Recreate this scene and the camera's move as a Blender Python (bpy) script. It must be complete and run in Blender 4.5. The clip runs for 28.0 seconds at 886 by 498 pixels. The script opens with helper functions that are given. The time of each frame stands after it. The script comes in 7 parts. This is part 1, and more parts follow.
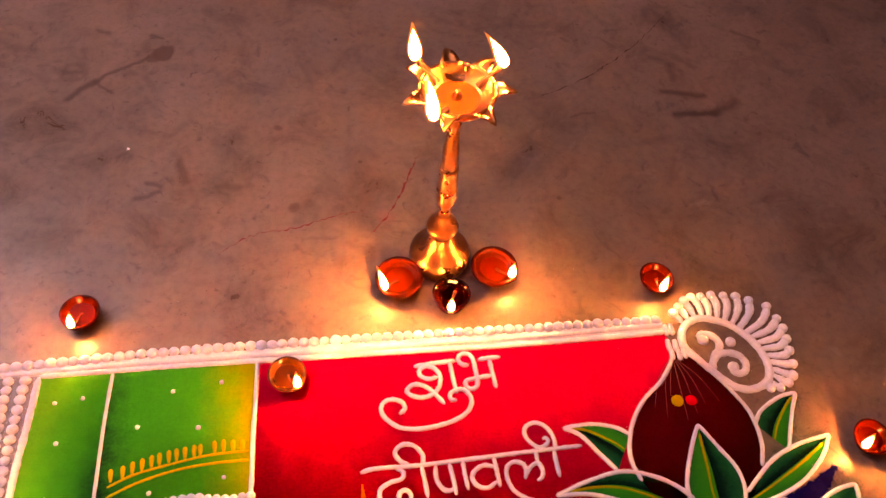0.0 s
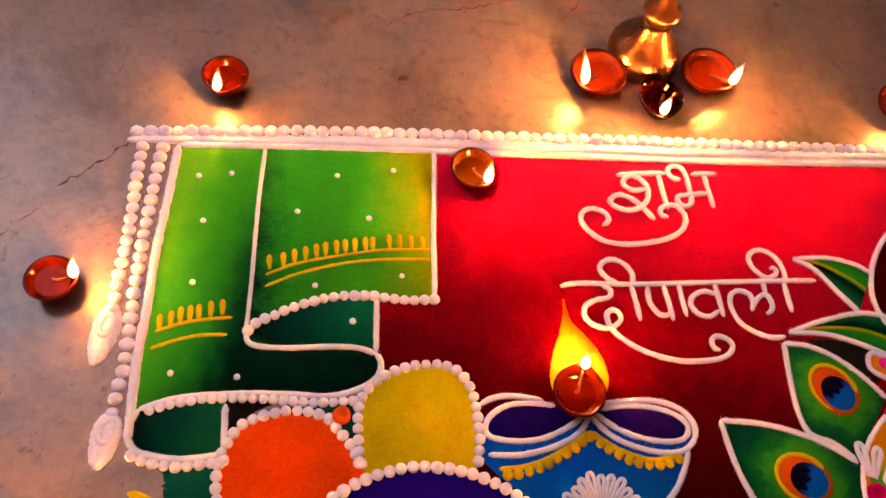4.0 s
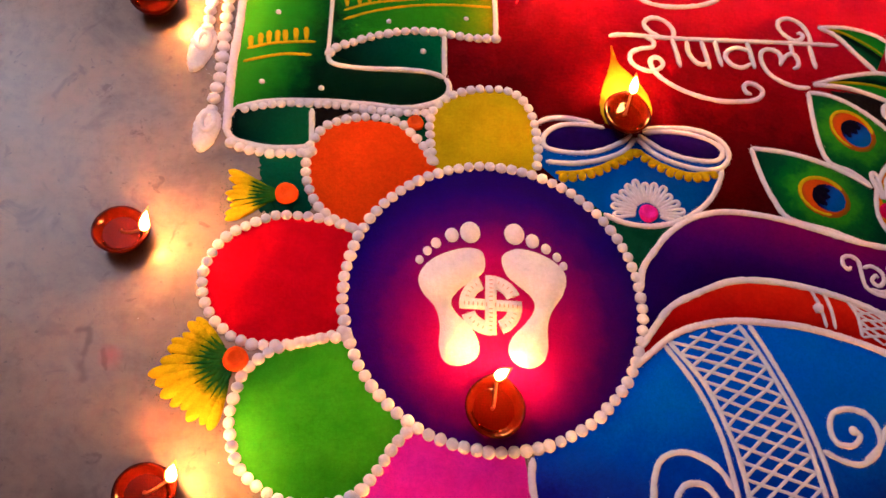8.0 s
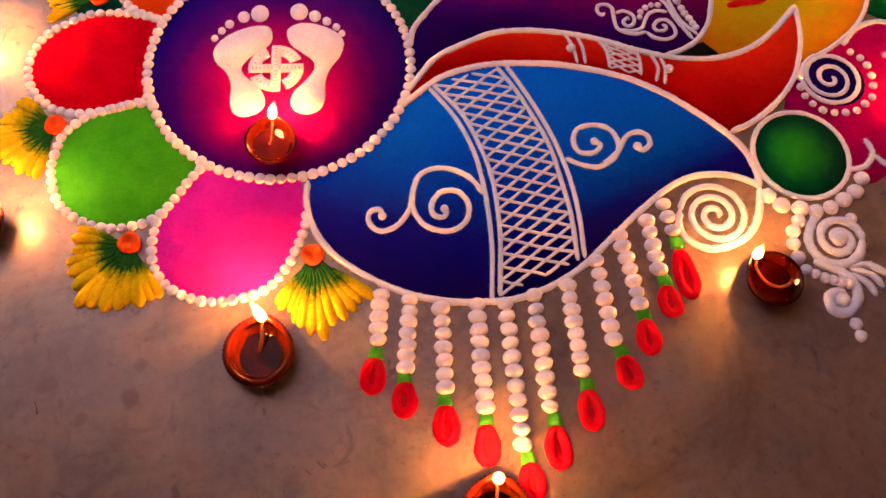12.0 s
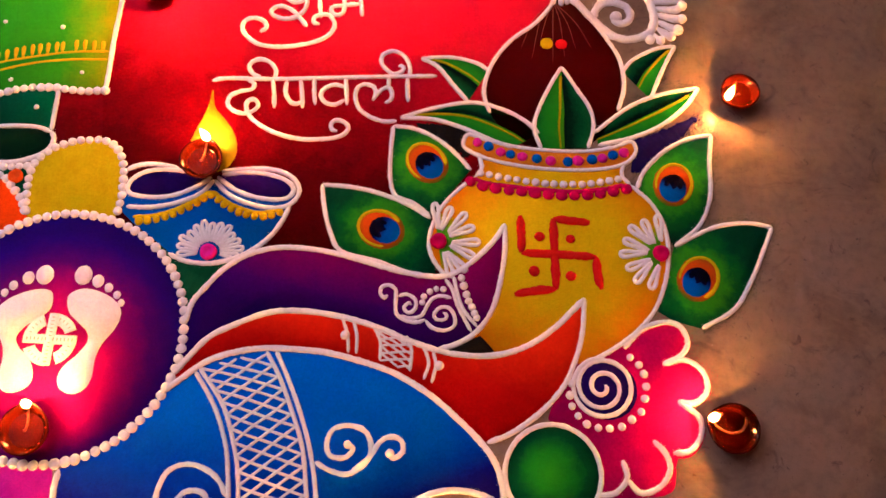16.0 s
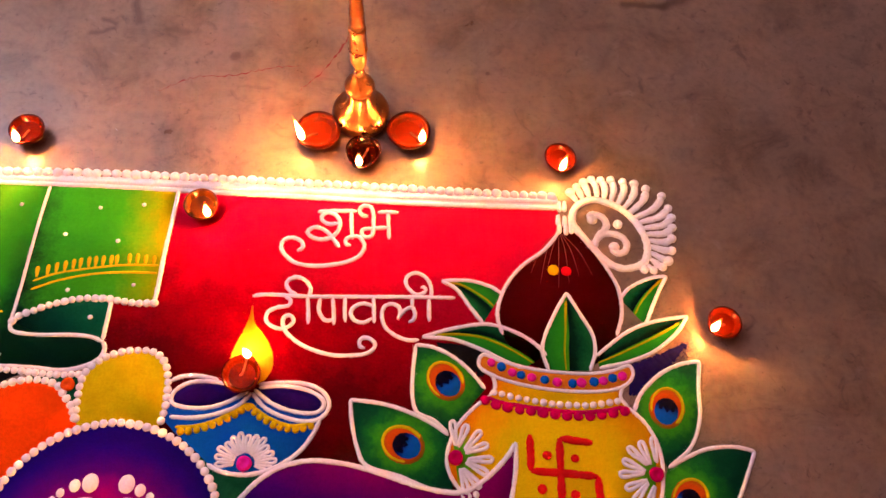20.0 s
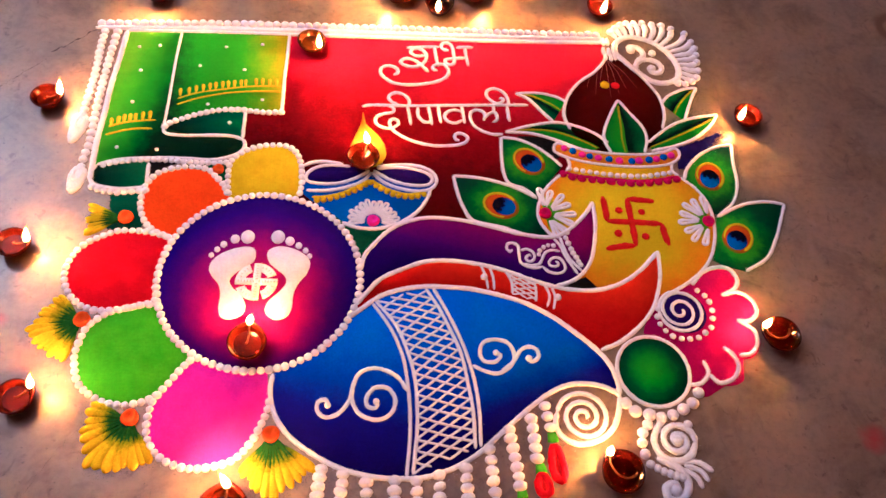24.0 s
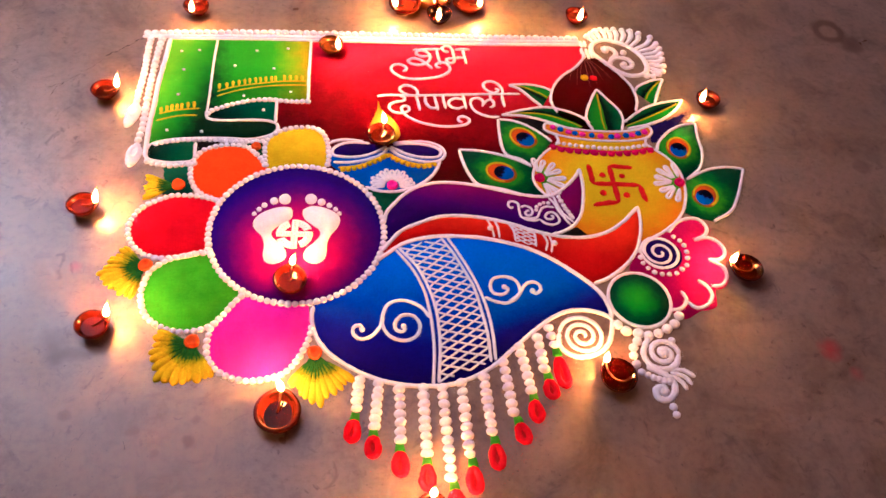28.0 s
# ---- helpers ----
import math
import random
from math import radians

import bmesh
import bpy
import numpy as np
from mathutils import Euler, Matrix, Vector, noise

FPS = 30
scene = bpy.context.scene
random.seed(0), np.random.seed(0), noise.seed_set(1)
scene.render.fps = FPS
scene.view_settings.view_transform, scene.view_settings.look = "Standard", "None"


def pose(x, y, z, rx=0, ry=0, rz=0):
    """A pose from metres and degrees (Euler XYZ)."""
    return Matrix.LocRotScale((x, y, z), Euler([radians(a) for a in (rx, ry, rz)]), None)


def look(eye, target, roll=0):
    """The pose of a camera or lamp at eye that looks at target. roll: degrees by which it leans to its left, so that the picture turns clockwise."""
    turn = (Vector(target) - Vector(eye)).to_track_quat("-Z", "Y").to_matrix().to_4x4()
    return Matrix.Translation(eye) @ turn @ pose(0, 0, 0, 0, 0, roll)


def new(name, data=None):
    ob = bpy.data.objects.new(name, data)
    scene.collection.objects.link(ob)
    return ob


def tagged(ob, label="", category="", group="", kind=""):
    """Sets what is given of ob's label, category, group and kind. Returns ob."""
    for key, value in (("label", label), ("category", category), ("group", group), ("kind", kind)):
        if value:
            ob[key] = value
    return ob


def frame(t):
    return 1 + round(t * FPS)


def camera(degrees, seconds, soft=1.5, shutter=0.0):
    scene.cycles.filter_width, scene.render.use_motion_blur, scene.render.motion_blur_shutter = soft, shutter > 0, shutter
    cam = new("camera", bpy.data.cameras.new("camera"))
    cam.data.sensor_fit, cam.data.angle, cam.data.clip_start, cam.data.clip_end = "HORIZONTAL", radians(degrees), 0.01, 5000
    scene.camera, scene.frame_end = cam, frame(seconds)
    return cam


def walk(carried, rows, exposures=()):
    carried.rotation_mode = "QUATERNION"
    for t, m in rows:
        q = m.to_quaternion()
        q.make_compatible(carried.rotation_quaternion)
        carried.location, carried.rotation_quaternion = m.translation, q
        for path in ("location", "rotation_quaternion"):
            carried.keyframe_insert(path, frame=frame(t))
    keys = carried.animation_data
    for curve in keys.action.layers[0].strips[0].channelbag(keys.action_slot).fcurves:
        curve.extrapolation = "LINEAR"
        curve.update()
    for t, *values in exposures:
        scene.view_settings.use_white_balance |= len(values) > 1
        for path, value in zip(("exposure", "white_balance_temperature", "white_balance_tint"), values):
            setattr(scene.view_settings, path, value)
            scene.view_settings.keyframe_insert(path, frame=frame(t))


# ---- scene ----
cam = camera(59.0, 28.0)
PATH = [
    (0, (0.1827, 0.0169, 1.0665), (0.2759, 0.5723, 0.2402), 6.81),
    (0.5, (0.1811, 0.0068, 0.9856), (0.2792, 0.5957, 0.1834), 6.79),
    (1, (0.1748, 0.0159, 0.9196), (0.2814, 0.5816, 0.1018), 8.71),
    (1.5, (0.1470, -0.0005, 0.8669), (0.2477, 0.5526, 0.0399), 8.69),
    (2, (0.1001, 0.0034, 0.8446), (0.1942, 0.5271, -0.0021), 9.99),
    (2.5, (0.0581, -0.0042, 0.8180), (0.1471, 0.4931, -0.0450), 10.76),
    (3, (0.0048, 0.0038, 0.8080), (0.0872, 0.4721, -0.0717), 11.41),
    (3.5, (-0.0297, 0.0096, 0.8110), (0.0526, 0.4575, -0.0792), 12.46),
    (5.5, (-0.0985, -0.1236, 0.7870), (0.0071, 0.3404, -0.0925), 14.25),
    (6, (-0.1177, -0.1604, 0.7813), (-0.0109, 0.2998, -0.1001), 15.12),
    (6.5, (-0.1297, -0.1968, 0.7845), (-0.0187, 0.2543, -0.1011), 15.46),
    (7, (-0.1311, -0.2326, 0.7819), (-0.0147, 0.2166, -0.1039), 15.58),
    (7.5, (-0.1363, -0.2630, 0.7669), (-0.0222, 0.1716, -0.1264), 16.33),
    (8, (-0.1222, -0.3060, 0.7598), (-0.0236, 0.1164, -0.1413), 16.32),
    (8.5, (-0.0903, -0.3369, 0.7809), (-0.0144, 0.0536, -0.1366), 14.97),
    (9, (-0.0535, -0.3784, 0.8017), (0.0006, 0.0071, -0.1194), 12.02),
    (9.5, (-0.0355, -0.4127, 0.8088), (0.0237, -0.0445, -0.1190), 12.71),
    (10, (-0.0199, -0.4670, 0.8116), (0.0460, -0.0959, -0.1147), 10.94),
    (10.5, (0.0026, -0.5092, 0.8179), (0.0747, -0.1347, -0.1065), 10.14),
    (11, (0.0440, -0.5415, 0.8162), (0.1051, -0.1591, -0.1058), 7.33),
    (11.5, (0.0998, -0.5855, 0.8063), (0.1551, -0.2115, -0.1195), 6.36),
    (13.5, (0.3169, -0.5743, 0.8901), (0.3621, -0.1860, -0.0303), 4.05),
    (14, (0.3378, -0.5018, 0.9200), (0.3977, -0.1139, 0.0003), 4.73),
    (14.5, (0.3409, -0.4274, 0.9362), (0.4256, -0.0524, 0.0130), 7.73),
    (15, (0.3816, -0.3579, 0.9462), (0.4467, 0.0083, 0.0179), 7.41),
    (15.5, (0.4455, -0.2691, 0.9571), (0.4786, 0.0664, 0.0156), 6.14),
    (16, (0.4926, -0.1953, 0.9745), (0.4982, 0.1243, 0.0270), 3.72),
    (16.5, (0.5213, -0.1354, 0.9997), (0.5232, 0.2057, 0.0597), 0.45),
    (17, (0.5124, -0.0882, 1.0257), (0.5146, 0.2586, 0.0877), 1.85),
    (17.5, (0.5217, -0.0324, 1.0479), (0.5226, 0.2846, 0.0995), 3.86),
    (18, (0.5007, 0.0257, 1.0201), (0.5165, 0.3374, 0.0701), 7.05),
    (18.5, (0.4726, 0.0389, 0.9944), (0.4789, 0.3435, 0.0420), 5.42),
    (19, (0.4410, 0.0440, 1.0414), (0.4542, 0.3990, 0.1067), 7.49),
    (19.5, (0.4232, -0.0014, 1.1019), (0.4495, 0.3872, 0.1808), 8.58),
    (20, (0.4097, -0.0749, 1.1456), (0.4442, 0.3575, 0.2446), 8.95),
    (20.5, (0.3957, -0.1609, 1.1601), (0.4417, 0.2880, 0.2677), 10.28),
    (21, (0.3341, -0.2288, 1.1623), (0.3784, 0.2255, 0.2725), 8.58),
    (21.5, (0.2634, -0.2980, 1.1509), (0.3299, 0.1699, 0.2696), 9.80),
    (22, (0.2187, -0.3719, 1.1402), (0.3108, 0.1017, 0.2643), 11.58),
    (22.5, (0.2149, -0.4352, 1.1395), (0.3111, 0.0442, 0.2672), 11.93),
    (24.5, (0.2035, -0.6734, 1.1183), (0.2784, -0.1544, 0.2668), 9.25),
    (25, (0.1739, -0.7380, 1.1301), (0.2572, -0.2335, 0.2707), 9.13),
    (25.5, (0.1698, -0.7878, 1.1725), (0.2671, -0.2735, 0.3205), 8.29),
    (26, (0.1623, -0.7993, 1.2119), (0.2687, -0.2421, 0.3883), 8.66),
    (26.5, (0.1574, -0.8254, 1.2101), (0.2698, -0.2568, 0.3952), 7.70),
    (27, (0.1394, -0.8729, 1.1582), (0.2579, -0.2927, 0.3524), 9.42),
    (27.5, (0.1245, -0.8899, 1.1436), (0.2328, -0.3215, 0.3281), 10.54),
    (28, (0.1352, -0.8987, 1.1657), (0.2395, -0.3078, 0.3657), 9.09),
]
EXPOSURES = [(0.0, -0.37, 7400, 37), (1.0, -0.40, 7300, 35), (2.0, -0.43, 7150, 31), (3.0, -0.48, 6750, 20), (6.0, -0.46, 6300, 13), (8.0, -0.46, 6000, 9), (9.0, -0.45, 6050, 11), (11.0, -0.40, 6300, 18), (14.0, -0.38, 6000, 18),
             (15.0, -0.42, 6050, 19), (16.0, -0.10, 6150, 12), (17.0, -0.05, 6550, 20), (18.0, -0.06, 6800, 25), (20.0, -0.04, 6550, 22), (21.0, 0.02, 5925, 14), (22.0, 0.05, 5450, 7), (25.0, 0.12, 5350, 7), (26.0, 0.16, 5700, 12), (27.0, 0.24, 5550, 12), (28.0, 0.27, 5450, 10)]
walk(cam, [(t, look(eye, target, roll)) for t, eye, target, roll in PATH], EXPOSURES)

# ---- light: an added warm ceiling fill, a cool tube lamp on the west wall, and the flames ----
FLAME_POWER = 1800.0
TUBE_POWER = 260.0
FILL_WATTS = 39.0
world = bpy.data.worlds.new("night")
scene.world = world
world.use_nodes = True
world.node_tree.nodes["Background"].inputs["Color"].default_value = (0.55, 0.45, 0.40, 1)
world.node_tree.nodes["Background"].inputs["Strength"].default_value = 0.03
scene.view_settings.exposure = 0.0


# ---- materials ----
def shader(name, rough=0.6, metal=0.0, spec=0.5):
    m = bpy.data.materials.new(name)
    m.use_nodes = True
    nt = m.node_tree
    b = nt.nodes["Principled BSDF"]
    b.inputs["Roughness"].default_value = rough
    b.inputs["Metallic"].default_value = metal
    b.inputs["Specular IOR Level"].default_value = spec
    return m, nt, b


def node(nt, kind, **values):
    n = nt.nodes.new(kind)
    for key, value in values.items():
        n.inputs[key].default_value = value
    return n


def noise_at(nt, vector, scale, detail=3.0, rough=0.55, distort=0.0):
    n = node(nt, "ShaderNodeTexNoise", Scale=scale, Detail=detail, Roughness=rough, Distortion=distort)
    nt.links.new(vector, n.inputs["Vector"])
    return n.outputs["Fac"]


def maths(nt, op, a, b=0.0, c=None):
    n = nt.nodes.new("ShaderNodeMath")
    n.operation = op
    for k, v in enumerate((a, b) if c is None else (a, b, c)):
        if isinstance(v, (int, float)):
            n.inputs[k].default_value = v
        else:
            nt.links.new(v, n.inputs[k])
    return n.outputs[0]


def ramp(nt, fac, stops, ease=False):
    n = nt.nodes.new("ShaderNodeValToRGB")
    n.color_ramp.interpolation = "EASE" if ease else "LINEAR"
    el = n.color_ramp.elements
    while len(el) < len(stops):
        el.new(0.5)
    for e, (pos, col) in zip(el, stops):
        e.position = pos
        e.color = (*col, 1) if len(col) == 3 else col
    nt.links.new(fac, n.inputs[0])
    return n.outputs[0]


def mix(nt, fac, a, b, mode="MIX"):
    n = nt.nodes.new("ShaderNodeMix")
    n.data_type, n.blend_type = "RGBA", mode
    for socket, v in ((n.inputs[0], fac), (n.inputs[6], a), (n.inputs[7], b)):
        if isinstance(v, (int, float)):
            socket.default_value = v
        elif isinstance(v, tuple):
            socket.default_value = (*v, 1)
        else:
            nt.links.new(v, socket)
    return n.outputs[2]


def bump(nt, b, height, strength, distance):
    n = nt.nodes.new("ShaderNodeBump")
    n.inputs["Strength"].default_value, n.inputs["Distance"].default_value = strength, distance
    nt.links.new(height, n.inputs["Height"])
    nt.links.new(n.outputs[0], b.inputs["Normal"])


def powder(name, stops, kind="flat", a=(0, 0), b=(1, 0), size=1.0, wander=0.10, fine=0.5, also=None):
    """Sieved colour powder. stops: colours along a line from a to b ("line"; also: a second line, the lesser of the two counts),
    out from a to the radius size ("round"), across a leaf from its rib to its edge ("across"), or one colour."""
    m, nt, bs = shader(name, 0.92, 0.0, 0.02)
    at = nt.nodes.new("ShaderNodeNewGeometry").outputs["Position"]
    grain, clump, drift = noise_at(nt, at, 1100, 2, 0.7), noise_at(nt, at, 260, 3, 0.65), noise_at(nt, at, 38, 4, 0.6)
    if kind == "flat":
        col = ramp(nt, drift, [(0.3, stops[0]), (0.7, stops[-1])])
    else:
        sep = nt.nodes.new("ShaderNodeSeparateXYZ")
        nt.links.new(at, sep.inputs[0])
        dx, dy = maths(nt, "SUBTRACT", sep.outputs[0], a[0]), maths(nt, "SUBTRACT", sep.outputs[1], a[1])
        if kind == "across":
            uv = nt.nodes.new("ShaderNodeSeparateXYZ")
            nt.links.new(nt.nodes.new("ShaderNodeUVMap").outputs[0], uv.inputs[0])
            f = uv.outputs[0]
        elif kind == "line":
            f = None
            for p, q in ((a, b),) + ((also,) if also else ()):
                long2 = (q[0] - p[0]) ** 2 + (q[1] - p[1]) ** 2
                ux, uy = (q[0] - p[0]) / long2, (q[1] - p[1]) / long2
                g = maths(nt, "ADD", maths(nt, "MULTIPLY", maths(nt, "SUBTRACT", sep.outputs[0], p[0]), ux), maths(nt, "MULTIPLY", maths(nt, "SUBTRACT", sep.outputs[1], p[1]), uy))
                f = g if f is None else maths(nt, "MINIMUM", f, g)
        else:
            f = maths(nt, "SQRT", maths(nt, "ADD", maths(nt, "MULTIPLY", dx, dx), maths(nt, "MULTIPLY", dy, dy)))
            f = maths(nt, "DIVIDE", f, size)
        f = maths(nt, "ADD", f, maths(nt, "MULTIPLY", maths(nt, "SUBTRACT", drift, 0.5), wander))
        f = maths(nt, "ADD", f, maths(nt, "MULTIPLY", maths(nt, "SUBTRACT", clump, 0.5), wander * 0.45))
        col = ramp(nt, f, stops)
    speck = ramp(nt, grain, [(0.28, (0.55, 0.55, 0.55)), (0.5, (1, 1, 1)), (0.78, (1.25, 1.25, 1.25))])
    col = mix(nt, fine, col, speck, "MULTIPLY")
    shade = ramp(nt, clump, [(0.3, (0.82, 0.82, 0.82)), (0.7, (1.08, 1.08, 1.08))])
    col = mix(nt, 0.6, col, shade, "MULTIPLY")
    nt.links.new(col, bs.inputs["Base Color"])
    bump(nt, bs, maths(nt, "ADD", grain, maths(nt, "MULTIPLY", clump, 1.4)), 0.45, 0.0008)
    return m


WHITE = powder("white_powder", [(0.80, 0.772, 0.845), (0.87, 0.840, 0.915)], fine=0.24)
soft = WHITE.node_tree.nodes["Principled BSDF"]
soft.inputs["Subsurface Weight"].default_value = 0.45
soft.inputs["Subsurface Radius"].default_value = (1.0, 0.9, 0.85)
soft.inputs["Subsurface Scale"].default_value = 0.005
YELLOW_P = powder("yellow_powder", [(0.60, 0.39, 0.0), (0.72, 0.50, 0.003)])
MAGENTA_P = powder("magenta_powder", [(0.44, 0.0, 0.065), (0.54, 0.002, 0.10)])
HOTPINK_P = powder("hot_pink_powder", [(0.72, 0.01, 0.30), (0.80, 0.02, 0.38)])
ORANGE_P = powder("orange_powder", [(0.72, 0.075, 0.006), (0.80, 0.11, 0.01)], fine=0.35)
SCARLET_P = powder("scarlet_powder", [(0.60, 0.0, 0.008), (0.70, 0.01, 0.015)], fine=0.4)
BLUE_P = powder("azure_powder", [(0.0, 0.085, 0.46), (0.0, 0.12, 0.55)])
NAVY_P = powder("navy_powder", [(0.005, 0.001, 0.060), (0.010, 0.002, 0.10)])
BLACK_P = powder("black_powder", [(0.004, 0.004, 0.004), (0.008, 0.008, 0.008)])
LIME_P = powder("bright_green_powder", [(0.05, 0.34, 0.012), (0.08, 0.42, 0.02)])
DEEPGREEN_P = powder("deep_green_powder", [(0.0, 0.045, 0.018), (0.004, 0.075, 0.03)])
RANGOLI_RED = powder("brick_red_powder", [(0.50, 0.006, 0.006), (0.58, 0.012, 0.008)])


def lacquer(name, inner, outer, rough, gloss=0.5, relief=0.18):
    m, nt, bs = shader(name, rough, 0.0, gloss)
    at = nt.nodes.new("ShaderNodeTexCoord").outputs["Object"]
    n1, n2 = noise_at(nt, at, 45, 4, 0.6), noise_at(nt, at, 420, 3, 0.6)
    col = ramp(nt, n1, [(0.32, inner), (0.68, outer)])
    col = mix(nt, 0.5, col, ramp(nt, n2, [(0.3, (0.7, 0.7, 0.7)), (0.7, (1.1, 1.1, 1.1))]), "MULTIPLY")
    nt.links.new(col, bs.inputs["Base Color"])
    nt.links.new(ramp(nt, n1, [(0.2, (rough * 0.7,) * 3), (0.8, (min(1, rough * 1.5),) * 3)]), bs.inputs["Roughness"])
    bump(nt, bs, n2, relief, 0.0006)
    return m


def still_oil(name, colour, gloss):
    """Still oil: smooth and clear of relief, a little cloudy in colour."""
    m, nt, bs = shader(name, 0.03, 0.0, gloss)
    at = nt.nodes.new("ShaderNodeTexCoord").outputs["Object"]
    nt.links.new(ramp(nt, noise_at(nt, at, 60, 3), [(0.3, tuple(v * 0.75 for v in colour)), (0.7, colour)]), bs.inputs["Base Color"])
    return m


CLAY = lacquer("glazed_terracotta", (0.019, 0.0013, 0.0003), (0.038, 0.0030, 0.0005), 0.12, 0.045, 0.05)
RED_CLAY = lacquer("red_painted_terracotta", (0.026, 0.0022, 0.0003), (0.052, 0.0050, 0.0006), 0.20, 0.05, 0.06)
BROWN_CLAY = lacquer("golden_brown_glaze", (0.024, 0.0058, 0.0006), (0.046, 0.0125, 0.0012), 0.12, 0.12, 0.05)
BROWN_OIL = still_oil("golden_lamp_oil", (0.020, 0.0048, 0.0004), 0.03)
DARK_CLAY = lacquer("dark_glazed_clay", (0.0050, 0.0003, 0.0001), (0.0095, 0.0007, 0.0002), 0.10, 0.12, 0.04)
OIL = still_oil("lamp_oil", (0.023, 0.0014, 0.0002), 0.06)
DARK_OIL = still_oil("dark_lamp_oil", (0.0065, 0.0004, 0.0001), 0.10)
FULL_OIL = still_oil("brimming_lamp_oil", (0.060, 0.0050, 0.0005), 0.07)
GOLD_OIL = lacquer("lamp_oil_over_brass", (0.060, 0.012, 0.001), (0.085, 0.020, 0.002), 0.12, 0.25)
COTTON = lacquer("cotton_wick", (0.050, 0.016, 0.004), (0.080, 0.027, 0.007), 0.9, 0.2)


def brass_metal():
    m, nt, bs = shader("brass", 0.24, 1.0)
    at = nt.nodes.new("ShaderNodeTexCoord").outputs["Object"]
    n1, n2 = noise_at(nt, at, 26, 5, 0.6), noise_at(nt, at, 260, 3, 0.6)
    nt.links.new(ramp(nt, n1, [(0.3, (0.25, 0.098, 0.030)), (0.62, (0.40, 0.176, 0.060))]), bs.inputs["Base Color"])
    nt.links.new(ramp(nt, n1, [(0.3, (0.38,) * 3), (0.7, (0.23,) * 3)]), bs.inputs["Roughness"])
    bump(nt, bs, n2, 0.08, 0.0006)
    return m


BRASS = brass_metal()


def glow(name, colour, strength):
    m = bpy.data.materials.new(name)
    m.use_nodes = True
    nt = m.node_tree
    nt.nodes.remove(nt.nodes["Principled BSDF"])
    e = nt.nodes.new("ShaderNodeEmission")
    e.inputs["Color"].default_value = (*colour, 1)
    e.inputs["Strength"].default_value = strength
    nt.links.new(e.outputs[0], nt.nodes["Material Output"].inputs["Surface"])
    return m


def fire(name, power):
    """White-hot at the wick, cooling to orange at the tip."""
    m = glow(name, (1.0, 0.30, 0.060), power)
    nt = m.node_tree
    e = next(n for n in nt.nodes if n.type == "EMISSION")
    sep = nt.nodes.new("ShaderNodeSeparateXYZ")
    nt.links.new(nt.nodes.new("ShaderNodeTexCoord").outputs["Generated"], sep.inputs[0])
    heat = ramp(nt, sep.outputs[2], [(0.0, (0.5, 0.5, 0.5)), (0.15, (1, 1, 1)), (0.62, (0.9, 0.9, 0.9)), (0.84, (0.06, 0.06, 0.06)), (1.0, (0.006, 0.006, 0.006))])
    nt.links.new(maths(nt, "MULTIPLY", heat, power), e.inputs["Strength"])
    return m


FIRE = fire("oil_flame", FLAME_POWER)
TALL_FIRE = fire("tall_oil_flame", FLAME_POWER * 1.55)


def mantle():
    """The thin orange skin of a flame, mostly clear."""
    m = glow("flame_skin", (1.0, 0.26, 0.03), 5.0)
    nt = m.node_tree
    e = next(n for n in nt.nodes if n.type == "EMISSION")
    blend, clear = nt.nodes.new("ShaderNodeMixShader"), nt.nodes.new("ShaderNodeBsdfTransparent")
    blend.inputs[0].default_value = 0.13
    nt.links.new(clear.outputs[0], blend.inputs[1])
    nt.links.new(e.outputs[0], blend.inputs[2])
    nt.links.new(blend.outputs[0], nt.nodes["Material Output"].inputs["Surface"])
    return m


MANTLE = mantle()
TUBE = glow("tube_light", (0.86, 0.86, 1.0), TUBE_POWER)


# Stains on the floor: place, radius, ring (1) or blot (0), depth.
STAINS = [(-0.203, 1.199, 0.019, 0, 1.1), (-0.222, 1.186, 0.012, 0, 0.7), (-0.359, 1.145, 0.026, 1, 0.35), (0.058, 0.823, 0.011, 0, 0.7), (0.081, 0.833, 0.010, 0, 0.3),
          (0.124, 1.241, 0.004, 0, 0.9), (0.170, 0.923, 0.004, 0, 0.9), (0.511, 0.835, 0.004, 0, 0.9), (0.022, 1.005, 0.008, 0, 0.6), (0.80, 1.324, 0.035, 1, 0.3)]
STAINS += [(-0.124, -0.413, 0.01, 0, 0.8), (-0.208, -0.394, 0.009, 0, 0.6), (-0.312, -0.367, 0.011, 0, 0.6), (-0.114, -0.375, 0.008, 0, 0.4), (0.02, -0.412, 0.006, 0, 1.2), (-0.167, -0.431, 0.007, 0, 0.5), (1.300, 0.668, 0.042, 1, 0.9), (1.345, 0.620, 0.030, 0, 0.75), (1.212, 0.203, 0.02, 0, 0.4)]
